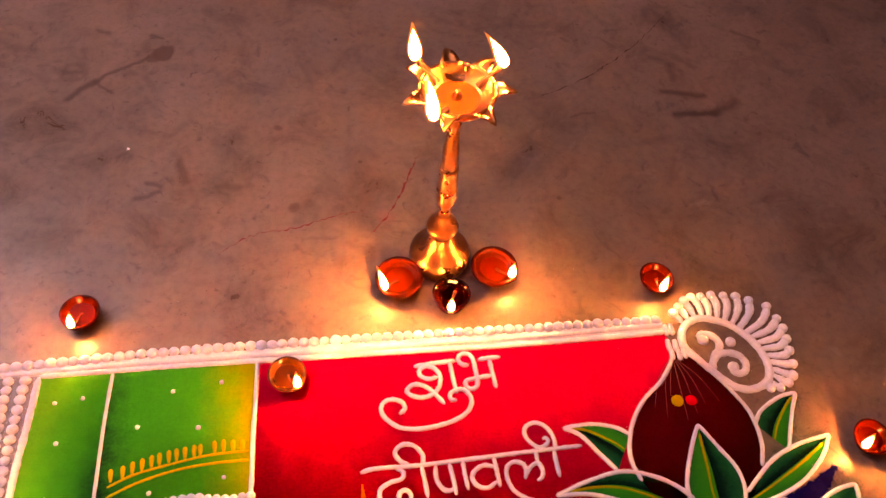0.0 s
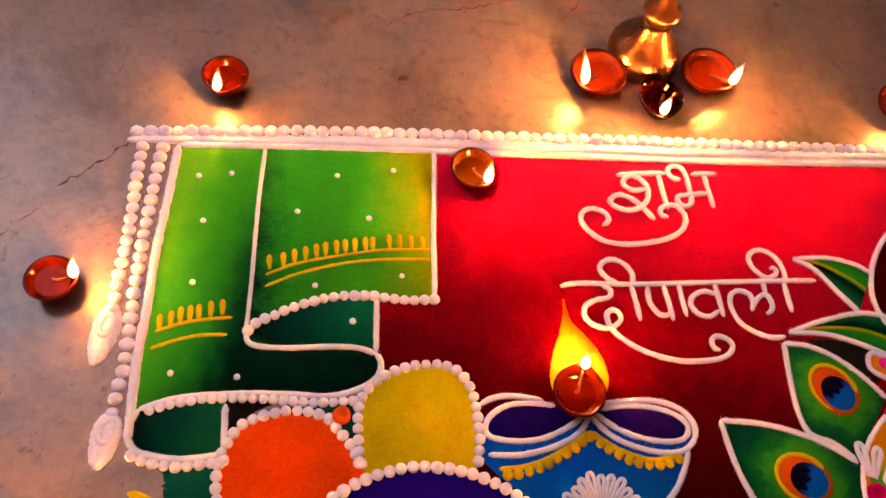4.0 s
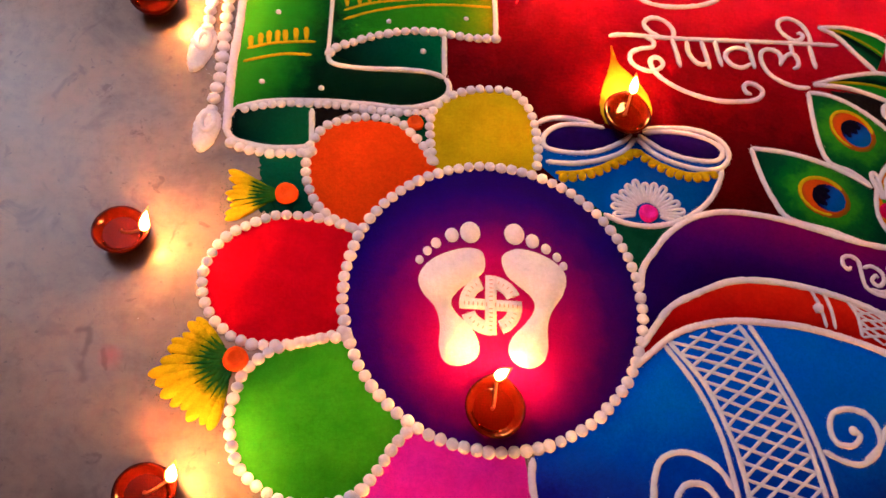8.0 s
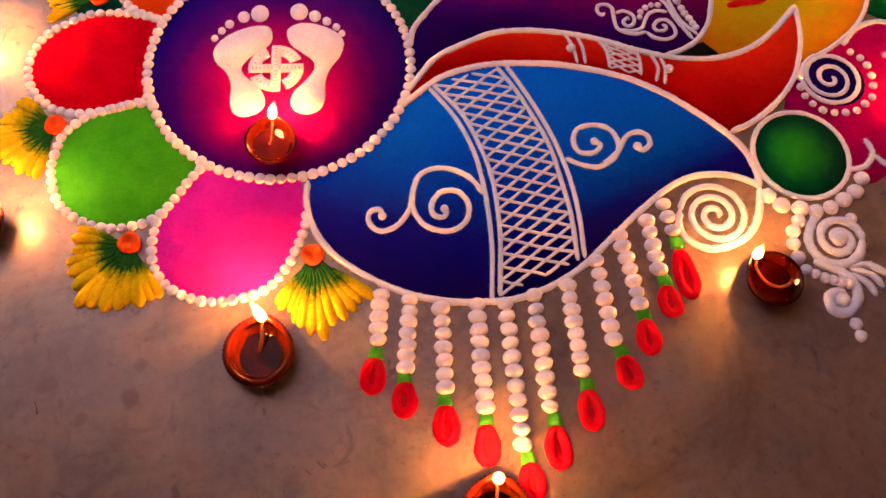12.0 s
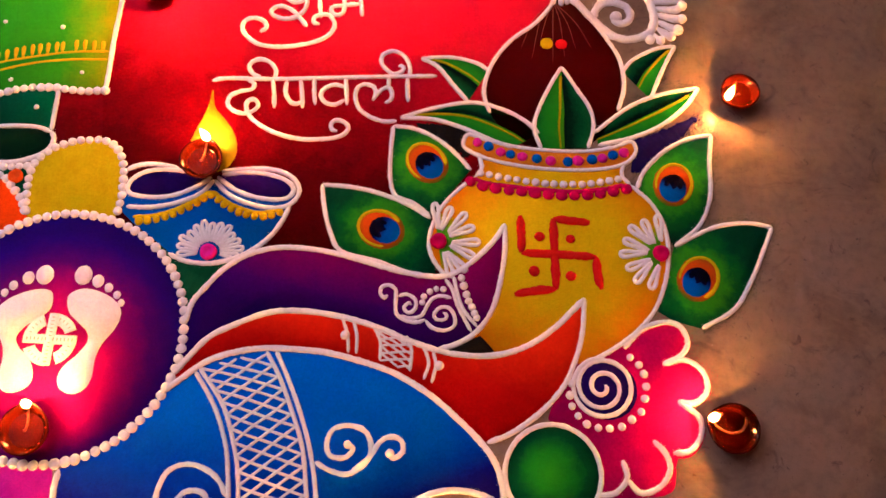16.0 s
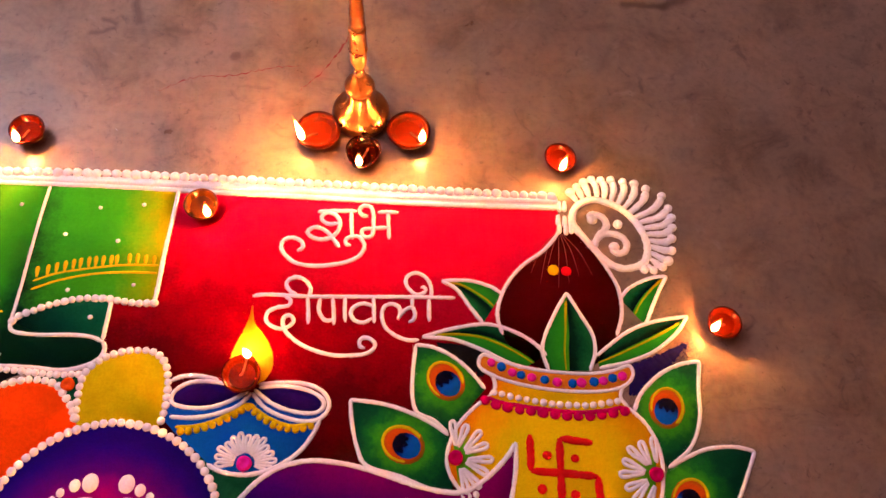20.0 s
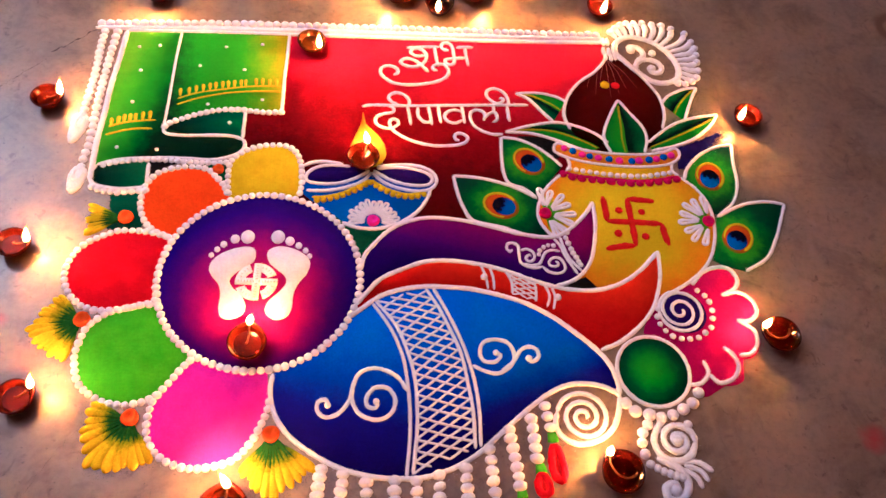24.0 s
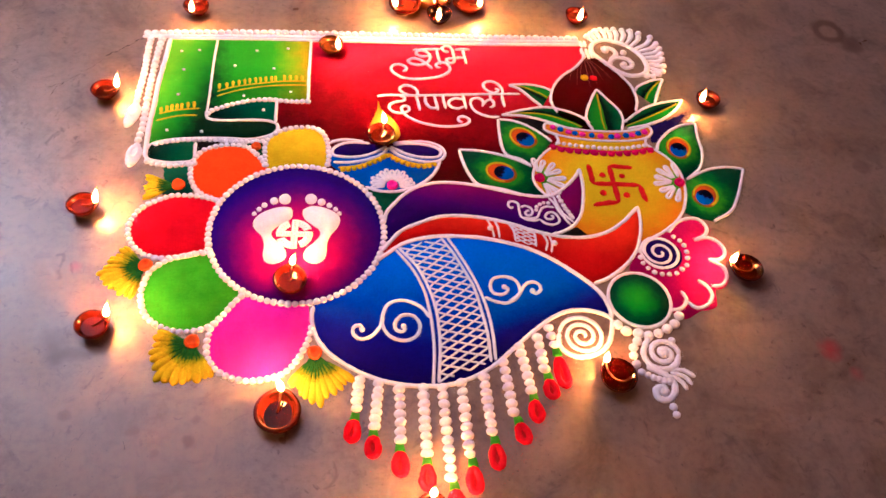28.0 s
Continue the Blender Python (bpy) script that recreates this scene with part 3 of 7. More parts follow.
# unseen warm lamp, added to fill the whole floor with soft light
def fill_lamp():
    lamp = thing("fill_lamp", "unseen square fill lamp added under the ceiling", "lamp", at=(-0.70, 1.10, HIGH))
    part("frame", box((-1.15, -1.15, -0.03), (1.15, 1.15, -0.001), 0.006), GREY_METAL, lamp)
    data = bpy.data.lights.new("fill_light", "AREA")
    data.shape, data.size, data.energy, data.color = "SQUARE", 2.2, FILL_WATTS, (1.0, 0.66, 0.70)
    light = new("fill_light", data)
    light.parent = lamp
    light.location = (0, 0, -0.04)


fill_lamp()


def floor_crack(pts, width, material, seed):
    """A hairline crack: a thin, ragged, tapering strip in the floor."""
    pick, bm, line = random.Random(seed), bmesh.new(), even(curve(pts, 6), step=0.006)
    k, prev = len(line), None
    for i, p in enumerate(line):
        d = (line[min(i + 1, k - 1)] - line[max(i - 1, 0)]).normalized()
        q = p + Vector((d.y, -d.x, 0)) * pick.uniform(-0.0025, 0.0025)
        w = width * (0.15 + pick.random() ** 2) * math.sin(math.pi * (i + 0.5) / k) ** 0.5
        now = [bm.verts.new((q.x + d.y * w, q.y - d.x * w, 0.0004)), bm.verts.new((q.x - d.y * w, q.y + d.x * w, 0.0004))]
        if prev:
            bm.faces.new((prev[0], now[0], now[1], prev[1]))
        prev = now
    part("crack", bm, material, bpy.data.objects["floor"])


floor_crack([(-0.061, 0.732), (-0.010, 0.766), (0.062, 0.782), (0.135, 0.807), (0.173, 0.815)], 0.0019, CRACK_RED, 1)
floor_crack([(0.182, 0.763), (0.221, 0.815), (0.242, 0.863), (0.276, 0.950)], 0.0022, CRACK_RED, 2)
floor_crack([(-0.414, 0.457), (-0.441, 0.418), (-0.463, 0.394), (-0.483, 0.373), (-0.517, 0.351)], 0.0009, CRACK, 7)
floor_crack([(-0.483, 0.373), (-0.495, 0.351), (-0.502, 0.33)], 0.0012, CRACK, 8)
floor_crack([(0.476, 1.067), (0.571, 1.110), (0.648, 1.160), (0.733, 1.231), (0.848, 1.357)], 0.0013, CRACK, 3)
floor_crack([(-0.209, -0.254), (-0.234, -0.296), (-0.261, -0.35), (-0.299, -0.449)], 0.0003, CRACK, 9)
floor_crack([(-0.217, -0.41), (-0.214, -0.416), (-0.211, -0.423)], 0.0020, CRACK, 10)
floor_crack([(-0.418, 0.460), (-0.392, 0.481), (-0.369, 0.503), (-0.348, 0.527)], 0.0022, CRACK, 5)


# ---- the rangoli ----
# red field behind the greeting
field = motif("red_field", "bright red to maroon powder field behind white lettering")
part("fill", sheet(loop([(0.016, 0.539), (0.334, 0.553), (0.641, 0.566)], [(0.641, 0.566), (0.648, 0.452), (0.605, 0.200), (0.503, 0.090)], [(0.503, 0.090), (0.300, 0.102), (0.158, 0.103), (0.016, 0.165)], [(0.016, 0.165), (-0.054, 0.226), (-0.049, 0.343)], [(-0.049, 0.343), (-0.003, 0.342), (0.015, 0.352)], [(0.015, 0.352), (0.015, 0.448), (0.016, 0.539)], n=5), 0.0008, rough=0.001),
     powder("red_field_powder", [(0.0, (0.034, 0.0, 0.001)), (0.28, (0.075, 0.0, 0.002)), (0.50, (0.19, 0.0, 0.004)), (0.72, (0.36, 0.002, 0.016)), (0.90, (0.48, 0.003, 0.025)), (1.0, (0.54, 0.004, 0.030))], "line", (0.239, 0.133), (0.303, 0.526), wander=0.24), field)

# top border
border = motif("top_border", "white beaded border with two poured lines")
row(border, [(-0.342, 0.541), (-0.117, 0.559), (0.165, 0.572), (0.465, 0.583), (0.631, 0.590)], 0.0082, step=0.0158, long=1.05)
line_part(border, [(-0.351, 0.529), (-0.204, 0.539), (-0.003, 0.549), (0.202, 0.557), (0.405, 0.566), (0.641, 0.580)], 0.0088)
line_part(border, [(-0.290, 0.526), (-0.115, 0.535), (0.016, 0.540), (0.202, 0.547), (0.405, 0.554), (0.641, 0.568)], 0.0086)

part("dust", sheet(loop([(-0.342, 0.536), (-0.117, 0.553), (0.165, 0.566), (0.465, 0.577), (0.641, 0.586)], [(0.641, 0.586), (0.642, 0.569)], [(0.641, 0.569), (0.405, 0.556), (0.202, 0.548), (0.016, 0.541), (-0.115, 0.536), (-0.290, 0.528), (-0.342, 0.530)], n=40), 0.0011, rough=0.0022), WHITE, border, "thin white dust between the lines")

# hanging green drape
drape = motif("drape", "green powder drape with white outline and yellow trim")
GREEN_STOPS = [(0.0, (0.085, 0.38, 0.010)), (0.18, (0.042, 0.34, 0.010)), (0.50, (0.018, 0.27, 0.010)), (0.68, (0.008, 0.17, 0.010)), (0.84, (0.001, 0.060, 0.010)), (0.95, (0.0, 0.018, 0.007)), (1.0, (0.0, 0.012, 0.006))]
part("panel", sheet(loop([(-0.290, 0.525), (-0.188, 0.531)], [(-0.189, 0.527), (-0.189, 0.465), (-0.187, 0.406), (-0.185, 0.357), (-0.184, 0.317), (-0.184, 0.295)], [(-0.185, 0.295), (-0.125, 0.277), (-0.059, 0.279)], [(-0.044, 0.274), (-0.040, 0.253), (-0.052, 0.240), (-0.075, 0.231)], [(-0.095, 0.226), (-0.176, 0.227), (-0.251, 0.216), (-0.279, 0.205)], [(-0.286, 0.198), (-0.290, 0.314), (-0.291, 0.432), (-0.290, 0.525)]), 0.0016),
     powder("drape_green", GREEN_STOPS, "line", (-0.292, 0.371), (-0.172, 0.340), wander=0.30), drape)
part("flap", sheet(loop([(-0.189, 0.531), (0.016, 0.540)], [(0.015, 0.541), (0.016, 0.477), (0.016, 0.423), (0.018, 0.373), (0.018, 0.342)], [(0.018, 0.342), (-0.010, 0.339), (-0.035, 0.341), (-0.065, 0.342), (-0.096, 0.338), (-0.125, 0.329), (-0.154, 0.315), (-0.176, 0.303), (-0.182, 0.295)], [(-0.189, 0.527), (-0.189, 0.465), (-0.187, 0.406), (-0.185, 0.357), (-0.184, 0.317), (-0.184, 0.295)][::-1]), 0.0020),
     powder("flap_green", [(0.0, (0.0, 0.02, 0.008)), (0.08, (0.006, 0.12, 0.010)), (0.22, (0.018, 0.28, 0.010)), (0.60, (0.030, 0.33, 0.010)), (0.78, (0.13, 0.32, 0.004)), (0.90, (0.25, 0.28, 0.0)), (1.0, (0.25, 0.26, 0.0))], "line", (-0.195, 0.430), (0.029, 0.463), wander=0.2), drape)
part("lining", sheet(loop([(0.018, 0.342), (-0.010, 0.339), (-0.035, 0.341), (-0.065, 0.342), (-0.096, 0.338), (-0.125, 0.329), (-0.154, 0.315), (-0.176, 0.303), (-0.182, 0.295)][2:], [(-0.182, 0.295), (-0.182, 0.285), (-0.172, 0.278), (-0.137, 0.277), (-0.090, 0.281), (-0.061, 0.280), (-0.044, 0.274)], [(-0.044, 0.274), (-0.045, 0.307), (-0.047, 0.340)]), 0.0014),
     powder("lining_green", [(0.0, (0.0, 0.004, 0.003)), (0.45, (0.0, 0.035, 0.02)), (1.0, (0.0, 0.10, 0.04))], "line", (-0.176, 0.288), (-0.049, 0.318)), drape)
part("scroll", sheet(loop([(-0.279, 0.205), (-0.251, 0.215), (-0.222, 0.221), (-0.195, 0.224)], [(-0.195, 0.224), (-0.193, 0.190), (-0.189, 0.164)], [(-0.280, 0.205), (-0.287, 0.185), (-0.280, 0.167), (-0.263, 0.160), (-0.230, 0.157), (-0.188, 0.163)][::-1]), 0.0014),
     powder("scroll_green", [(0.0, (0.0, 0.008, 0.006)), (0.4, (0.0, 0.03, 0.018)), (1.0, (0.003, 0.10, 0.035))], "line", (-0.278, 0.188), (-0.197, 0.187)), drape)
part("shade", sheet(loop([(-0.194, 0.225), (-0.136, 0.226)], [(-0.136, 0.221), (-0.166, 0.207), (-0.185, 0.187)], [(-0.190, 0.177), (-0.193, 0.197), (-0.194, 0.225)]), 0.0012), BLACK_P, drape)
part("under_shade", sheet(loop([(-0.136, 0.224), (-0.056, 0.228)], [(-0.054, 0.221), (-0.059, 0.186), (-0.055, 0.161)], [(-0.065, 0.171), (-0.090, 0.199), (-0.136, 0.207)]), 0.0012), DEEPGREEN_P, drape)
line_part(drape, [(-0.291, 0.525), (-0.291, 0.467), (-0.292, 0.423), (-0.293, 0.380), (-0.291, 0.313), (-0.291, 0.257), (-0.287, 0.199), (-0.285, 0.171)], 0.0105)
line_part(drape, [(-0.189, 0.527), (-0.189, 0.465), (-0.187, 0.406), (-0.185, 0.357), (-0.184, 0.317), (-0.184, 0.295)], 0.0052, 0.002)
line_part(drape, [(0.015, 0.541), (0.016, 0.477), (0.016, 0.423), (0.018, 0.373), (0.018, 0.342)], 0.0062, 0.002)
line_part(drape, [(-0.182, 0.295), (-0.182, 0.285), (-0.172, 0.278), (-0.137, 0.277), (-0.090, 0.281), (-0.061, 0.280), (-0.044, 0.274)], 0.0060, 0.002)
line_part(drape, [(-0.046, 0.340), (-0.045, 0.309), (-0.044, 0.276)], 0.0066)
line_part(drape, [(-0.280, 0.205), (-0.252, 0.216), (-0.220, 0.222), (-0.176, 0.226), (-0.131, 0.227), (-0.097, 0.226), (-0.074, 0.230), (-0.052, 0.240), (-0.040, 0.252), (-0.038, 0.265), (-0.044, 0.276)], 0.0066)
line_part(drape, [(-0.280, 0.205), (-0.287, 0.185), (-0.280, 0.167), (-0.263, 0.160), (-0.230, 0.157), (-0.188, 0.163)], 0.0072)
line_part(drape, [(-0.195, 0.214), (-0.193, 0.190), (-0.190, 0.163)], 0.0068)
line_part(drape, [(0.018, 0.342), (-0.010, 0.339), (-0.035, 0.341), (-0.065, 0.342), (-0.096, 0.338), (-0.125, 0.329), (-0.154, 0.315), (-0.176, 0.303), (-0.182, 0.295)], 0.0045, 0.0018)
row(drape, [(0.018, 0.342), (-0.010, 0.339), (-0.035, 0.341), (-0.065, 0.342), (-0.096, 0.338), (-0.125, 0.329), (-0.154, 0.315), (-0.176, 0.303), (-0.182, 0.295)], 0.0060, step=0.0109, base=0.001)
row(drape, [(-0.269, 0.204), (-0.251, 0.211), (-0.219, 0.218), (-0.175, 0.221), (-0.130, 0.220), (-0.096, 0.219), (-0.065, 0.222)], 0.0056, step=0.0104)
row(drape, [(-0.279, 0.159), (-0.264, 0.153), (-0.245, 0.150), (-0.229, 0.150), (-0.208, 0.153), (-0.190, 0.157)], 0.0060, step=0.0112)
row(drape, [(-0.332, 0.520), (-0.332, 0.488), (-0.329, 0.443), (-0.327, 0.399), (-0.328, 0.358), (-0.327, 0.325), (-0.327, 0.312)], 0.0078, step=0.0140, long=0.9)
row(drape, [(-0.309, 0.521), (-0.310, 0.482), (-0.310, 0.436), (-0.310, 0.393), (-0.308, 0.345), (-0.306, 0.313), (-0.305, 0.281), (-0.303, 0.245), (-0.305, 0.221), (-0.305, 0.201)], 0.0078, step=0.0146, long=0.9)


def cord_tip(parent, root, tip):
    """A drop of powder with a pressed ring at its top and a ragged point."""
    a, d = Vector((*root, 0)), Vector((*tip, 0)) - Vector((*root, 0))
    d *= 1.10
    side = Vector((-d.y, d.x, 0)).normalized()
    shape = ((0.0, 0.0055), (0.10, 0.0100), (0.28, 0.0128), (0.52, 0.0124), (0.74, 0.0098), (0.90, 0.0062))
    edge = [a + d * t + side * w for t, w in shape] + [a + d] + [a + d * t - side * w for t, w in reversed(shape)]
    part("tassel", sheet(curve([tuple(p) for p in edge], 5, True), 0.0042, 0.006, 0.0016), WHITE, parent)
    ring = ellipse(a + d * 0.30, 0.0115, 0.0072, math.atan2(d.y, d.x), 22)
    part("tassel_loop", rope([ring + ring[:1]], 0.0080, 0.0034, 0.7, ends=False), WHITE, parent)


cord_tip(drape, *[(-0.326, 0.312), (-0.333, 0.256)])
cord_tip(drape, *[(-0.306, 0.198), (-0.309, 0.150)])
for line in ([(-0.171, 0.361), (-0.138, 0.377), (-0.089, 0.390), (-0.040, 0.400), (0.012, 0.404)], [(-0.170, 0.347), (-0.134, 0.365), (-0.087, 0.380), (-0.037, 0.388), (0.013, 0.391)], [(-0.278, 0.289), (-0.251, 0.300), (-0.223, 0.306), (-0.200, 0.309)], [(-0.280, 0.270), (-0.253, 0.281), (-0.231, 0.287), (-0.203, 0.289)]):
    line_part(drape, line, 0.0040, 0.0014, YELLOW_P, "trim")
for x, y in [(-0.168, 0.381), (-0.153, 0.385), (-0.141, 0.390), (-0.129, 0.394), (-0.117, 0.398), (-0.107, 0.401), (-0.095, 0.404), (-0.085, 0.406), (-0.074, 0.408), (-0.062, 0.410), (-0.054, 0.411), (-0.035, 0.415), (-0.023, 0.416), (-0.010, 0.415), (0.003, 0.415)] + [(-0.275, 0.303), (-0.264, 0.308), (-0.255, 0.313), (-0.245, 0.315), (-0.236, 0.317), (-0.224, 0.321), (-0.212, 0.324)]:
    part("trim_mark", petal((x + 0.001, y - 0.013), (x - 0.001, y + 0.006), 0.0072, 0.0012, 0.26, 0.6, 7), YELLOW_P, drape)
beads(drape, [Vector((*p, 0)) for p in [(-0.261, 0.484), (-0.224, 0.490), (-0.248, 0.425), (-0.248, 0.348), (-0.255, 0.244), (-0.187, 0.243), (-0.143, 0.444), (-0.101, 0.496), (-0.060, 0.440), (-0.034, 0.508), (-0.019, 0.368), (-0.115, 0.351), (-0.071, 0.311)]], 0.0034, base=0.0014, name="dot")


# the greeting, piped in white
def stroke(word, width, pts):
    part("stroke", rope([curve(pts, 8)], width, 0.0008, 0.85), WHITE, word)


greeting = thing("greeting_first_word", "white hand-piped Devanagari word शुभ on red powder", "lettering")
stroke(greeting, 0.0068, [(0.245, 0.523), (0.273, 0.527), (0.308, 0.530)])
stroke(greeting, 0.0068, [(0.280, 0.505), (0.265, 0.502), (0.253, 0.509), (0.254, 0.518), (0.264, 0.523), (0.276, 0.518), (0.283, 0.506), (0.281, 0.490), (0.271, 0.478), (0.256, 0.473), (0.241, 0.476), (0.233, 0.484), (0.239, 0.492), (0.250, 0.494), (0.265, 0.487), (0.278, 0.473), (0.287, 0.462)])
stroke(greeting, 0.0068, [(0.299, 0.529), (0.302, 0.503), (0.306, 0.478)])
stroke(greeting, 0.0068, [(0.305, 0.467), (0.297, 0.469), (0.296, 0.477), (0.305, 0.483), (0.317, 0.483), (0.326, 0.471), (0.325, 0.458), (0.315, 0.445), (0.293, 0.434), (0.255, 0.426), (0.223, 0.428), (0.204, 0.440), (0.195, 0.454), (0.198, 0.467), (0.211, 0.472), (0.225, 0.467), (0.229, 0.457), (0.221, 0.449)])
stroke(greeting, 0.0068, [(0.342, 0.531), (0.359, 0.533), (0.376, 0.534)])
stroke(greeting, 0.0068, [(0.327, 0.522), (0.317, 0.524), (0.312, 0.533), (0.318, 0.541), (0.329, 0.540), (0.335, 0.529), (0.337, 0.511), (0.338, 0.491), (0.331, 0.484), (0.322, 0.486), (0.320, 0.495), (0.327, 0.499), (0.345, 0.502), (0.361, 0.505)])
stroke(greeting, 0.0068, [(0.359, 0.532), (0.362, 0.508), (0.365, 0.484)])
festival = thing("greeting_second_word", "white hand-piped Devanagari word दीपावली on red powder", "lettering")
stroke(festival, 0.0064, [(0.164, 0.366), (0.186, 0.371), (0.246, 0.373), (0.322, 0.379), (0.407, 0.386), (0.478, 0.391)])
stroke(festival, 0.0064, [(0.212, 0.371), (0.223, 0.364), (0.220, 0.355), (0.205, 0.351), (0.192, 0.343), (0.190, 0.331), (0.197, 0.322), (0.211, 0.317), (0.224, 0.320), (0.232, 0.329), (0.229, 0.338), (0.221, 0.339), (0.216, 0.333), (0.218, 0.321), (0.227, 0.309), (0.246, 0.296), (0.269, 0.287), (0.296, 0.282), (0.322, 0.283), (0.344, 0.287), (0.356, 0.294), (0.360, 0.304), (0.352, 0.312), (0.341, 0.313), (0.336, 0.307), (0.338, 0.299), (0.345, 0.297)])
stroke(festival, 0.0064, [(0.248, 0.373), (0.252, 0.351), (0.255, 0.328)])
stroke(festival, 0.0064, [(0.250, 0.372), (0.251, 0.387), (0.241, 0.400), (0.227, 0.404), (0.215, 0.398), (0.213, 0.389), (0.221, 0.379), (0.233, 0.374)])
stroke(festival, 0.0064, [(0.268, 0.372), (0.268, 0.353), (0.276, 0.339), (0.286, 0.336), (0.293, 0.341)])
stroke(festival, 0.0064, [(0.287, 0.375), (0.291, 0.353), (0.294, 0.330)])
stroke(festival, 0.0064, [(0.306, 0.377), (0.308, 0.356), (0.311, 0.336)])
stroke(festival, 0.0064, [(0.351, 0.366), (0.335, 0.369), (0.321, 0.361), (0.318, 0.349), (0.327, 0.339), (0.340, 0.338), (0.351, 0.346)])
stroke(festival, 0.0064, [(0.350, 0.381), (0.353, 0.358), (0.355, 0.338)])
stroke(festival, 0.0064, [(0.391, 0.347), (0.394, 0.358), (0.391, 0.368), (0.379, 0.372), (0.368, 0.366), (0.366, 0.351), (0.373, 0.333), (0.389, 0.321), (0.409, 0.315), (0.426, 0.317)])
stroke(festival, 0.0064, [(0.391, 0.350), (0.400, 0.363), (0.411, 0.369), (0.417, 0.359), (0.415, 0.349), (0.408, 0.344)])
stroke(festival, 0.0064, [(0.411, 0.386), (0.411, 0.377), (0.412, 0.369)])
stroke(festival, 0.0064, [(0.437, 0.387), (0.438, 0.368), (0.440, 0.348)])
stroke(festival, 0.0064, [(0.440, 0.388), (0.439, 0.405), (0.430, 0.421), (0.415, 0.428), (0.402, 0.423), (0.398, 0.412), (0.404, 0.400), (0.416, 0.391), (0.426, 0.394), (0.431, 0.400), (0.427, 0.405), (0.423, 0.403)])

def ring_bead(parent, c, r, material=ORANGE_P, name="dab", label="orange dab"):
    """A piped round dab with a dimple."""
    part(name, lathe([(r, 0.0002), (r * 1.02, r * 0.35), (r * 0.84, r * 0.66), (r * 0.56, r * 0.66), (r * 0.26, r * 0.38), (0, r * 0.30)], 20, lambda a, q, z: (q * (1 + 0.04 * math.sin(a * 3 + c[0] * 200)), z)), material, parent, label, at=(c[0], c[1], 0.0012))


# painted oil lamp with its yellow flame
lampart = motif("lamp_motif", "blue powder oil lamp with white petals and yellow garland")
part("body", sheet(loop([(0.071, 0.210), (0.189, 0.210), (0.301, 0.203)], [(0.301, 0.198), (0.293, 0.182)], [(0.292, 0.183), (0.284, 0.161), (0.271, 0.139), (0.251, 0.120), (0.226, 0.106), (0.197, 0.098), (0.164, 0.100), (0.142, 0.109)], [(0.145, 0.109), (0.118, 0.129), (0.082, 0.154)], [(0.072, 0.164), (0.071, 0.210)]), 0.0013),
     powder("lamp_blue", [(0.0, (0.0, 0.11, 0.46)), (0.5, (0.0, 0.08, 0.42)), (1.0, (0.0, 0.045, 0.32))], "line", (0.178, 0.103), (0.199, 0.214)), lampart)
part("hollow", sheet(curve([(0.150, 0.225), (0.126, 0.227), (0.100, 0.224), (0.081, 0.213), (0.074, 0.199), (0.081, 0.189), (0.110, 0.186), (0.139, 0.191), (0.168, 0.206), (0.183, 0.219)], 6, True), 0.0018), NAVY_P, lampart)
part("hollow", sheet(curve([(0.197, 0.223), (0.227, 0.228), (0.258, 0.227), (0.282, 0.220), (0.294, 0.209), (0.290, 0.196), (0.273, 0.191), (0.246, 0.193), (0.222, 0.200), (0.202, 0.212), (0.191, 0.220)], 6, True), 0.0018), NAVY_P, lampart)
for pts in ([(0.150, 0.225), (0.126, 0.227), (0.100, 0.224), (0.081, 0.213), (0.074, 0.199), (0.081, 0.189), (0.110, 0.186), (0.139, 0.191), (0.168, 0.206), (0.183, 0.219)], [(0.068, 0.223), (0.083, 0.231), (0.106, 0.234), (0.137, 0.230)], [(0.077, 0.171), (0.112, 0.172), (0.148, 0.182), (0.173, 0.196), (0.187, 0.215)], [(0.197, 0.223), (0.227, 0.228), (0.258, 0.227), (0.282, 0.220), (0.294, 0.209), (0.290, 0.196), (0.273, 0.191), (0.246, 0.193), (0.222, 0.200), (0.202, 0.212), (0.191, 0.220)], [(0.196, 0.228), (0.234, 0.234), (0.265, 0.234), (0.289, 0.226), (0.301, 0.211), (0.300, 0.195), (0.286, 0.182), (0.263, 0.179), (0.232, 0.185), (0.208, 0.196), (0.188, 0.215)], [(0.292, 0.183), (0.284, 0.161), (0.271, 0.139), (0.251, 0.120), (0.226, 0.106), (0.197, 0.098), (0.164, 0.100), (0.142, 0.109)]):
    line_part(lampart, pts, 0.0066, 0.0012)
row(lampart, [(0.097, 0.151), (0.115, 0.154), (0.128, 0.158), (0.140, 0.164), (0.151, 0.170), (0.166, 0.179), (0.178, 0.189), (0.187, 0.193), (0.200, 0.184), (0.218, 0.174), (0.235, 0.168), (0.251, 0.166), (0.264, 0.167), (0.280, 0.173)], 0.0058, step=0.0112, colour="yellow", base=0.001, long=0.9)
for pts in ([(0.088, 0.157), (0.115, 0.160), (0.140, 0.169), (0.166, 0.184), (0.186, 0.199)], [(0.186, 0.199), (0.201, 0.189), (0.220, 0.179), (0.251, 0.171), (0.284, 0.178)]):
    line_part(lampart, pts, 0.0062, 0.001, YELLOW_P, "garland_cord")
painted_flame = motif("flame_motif", "yellow powder flame above the blue lamp")
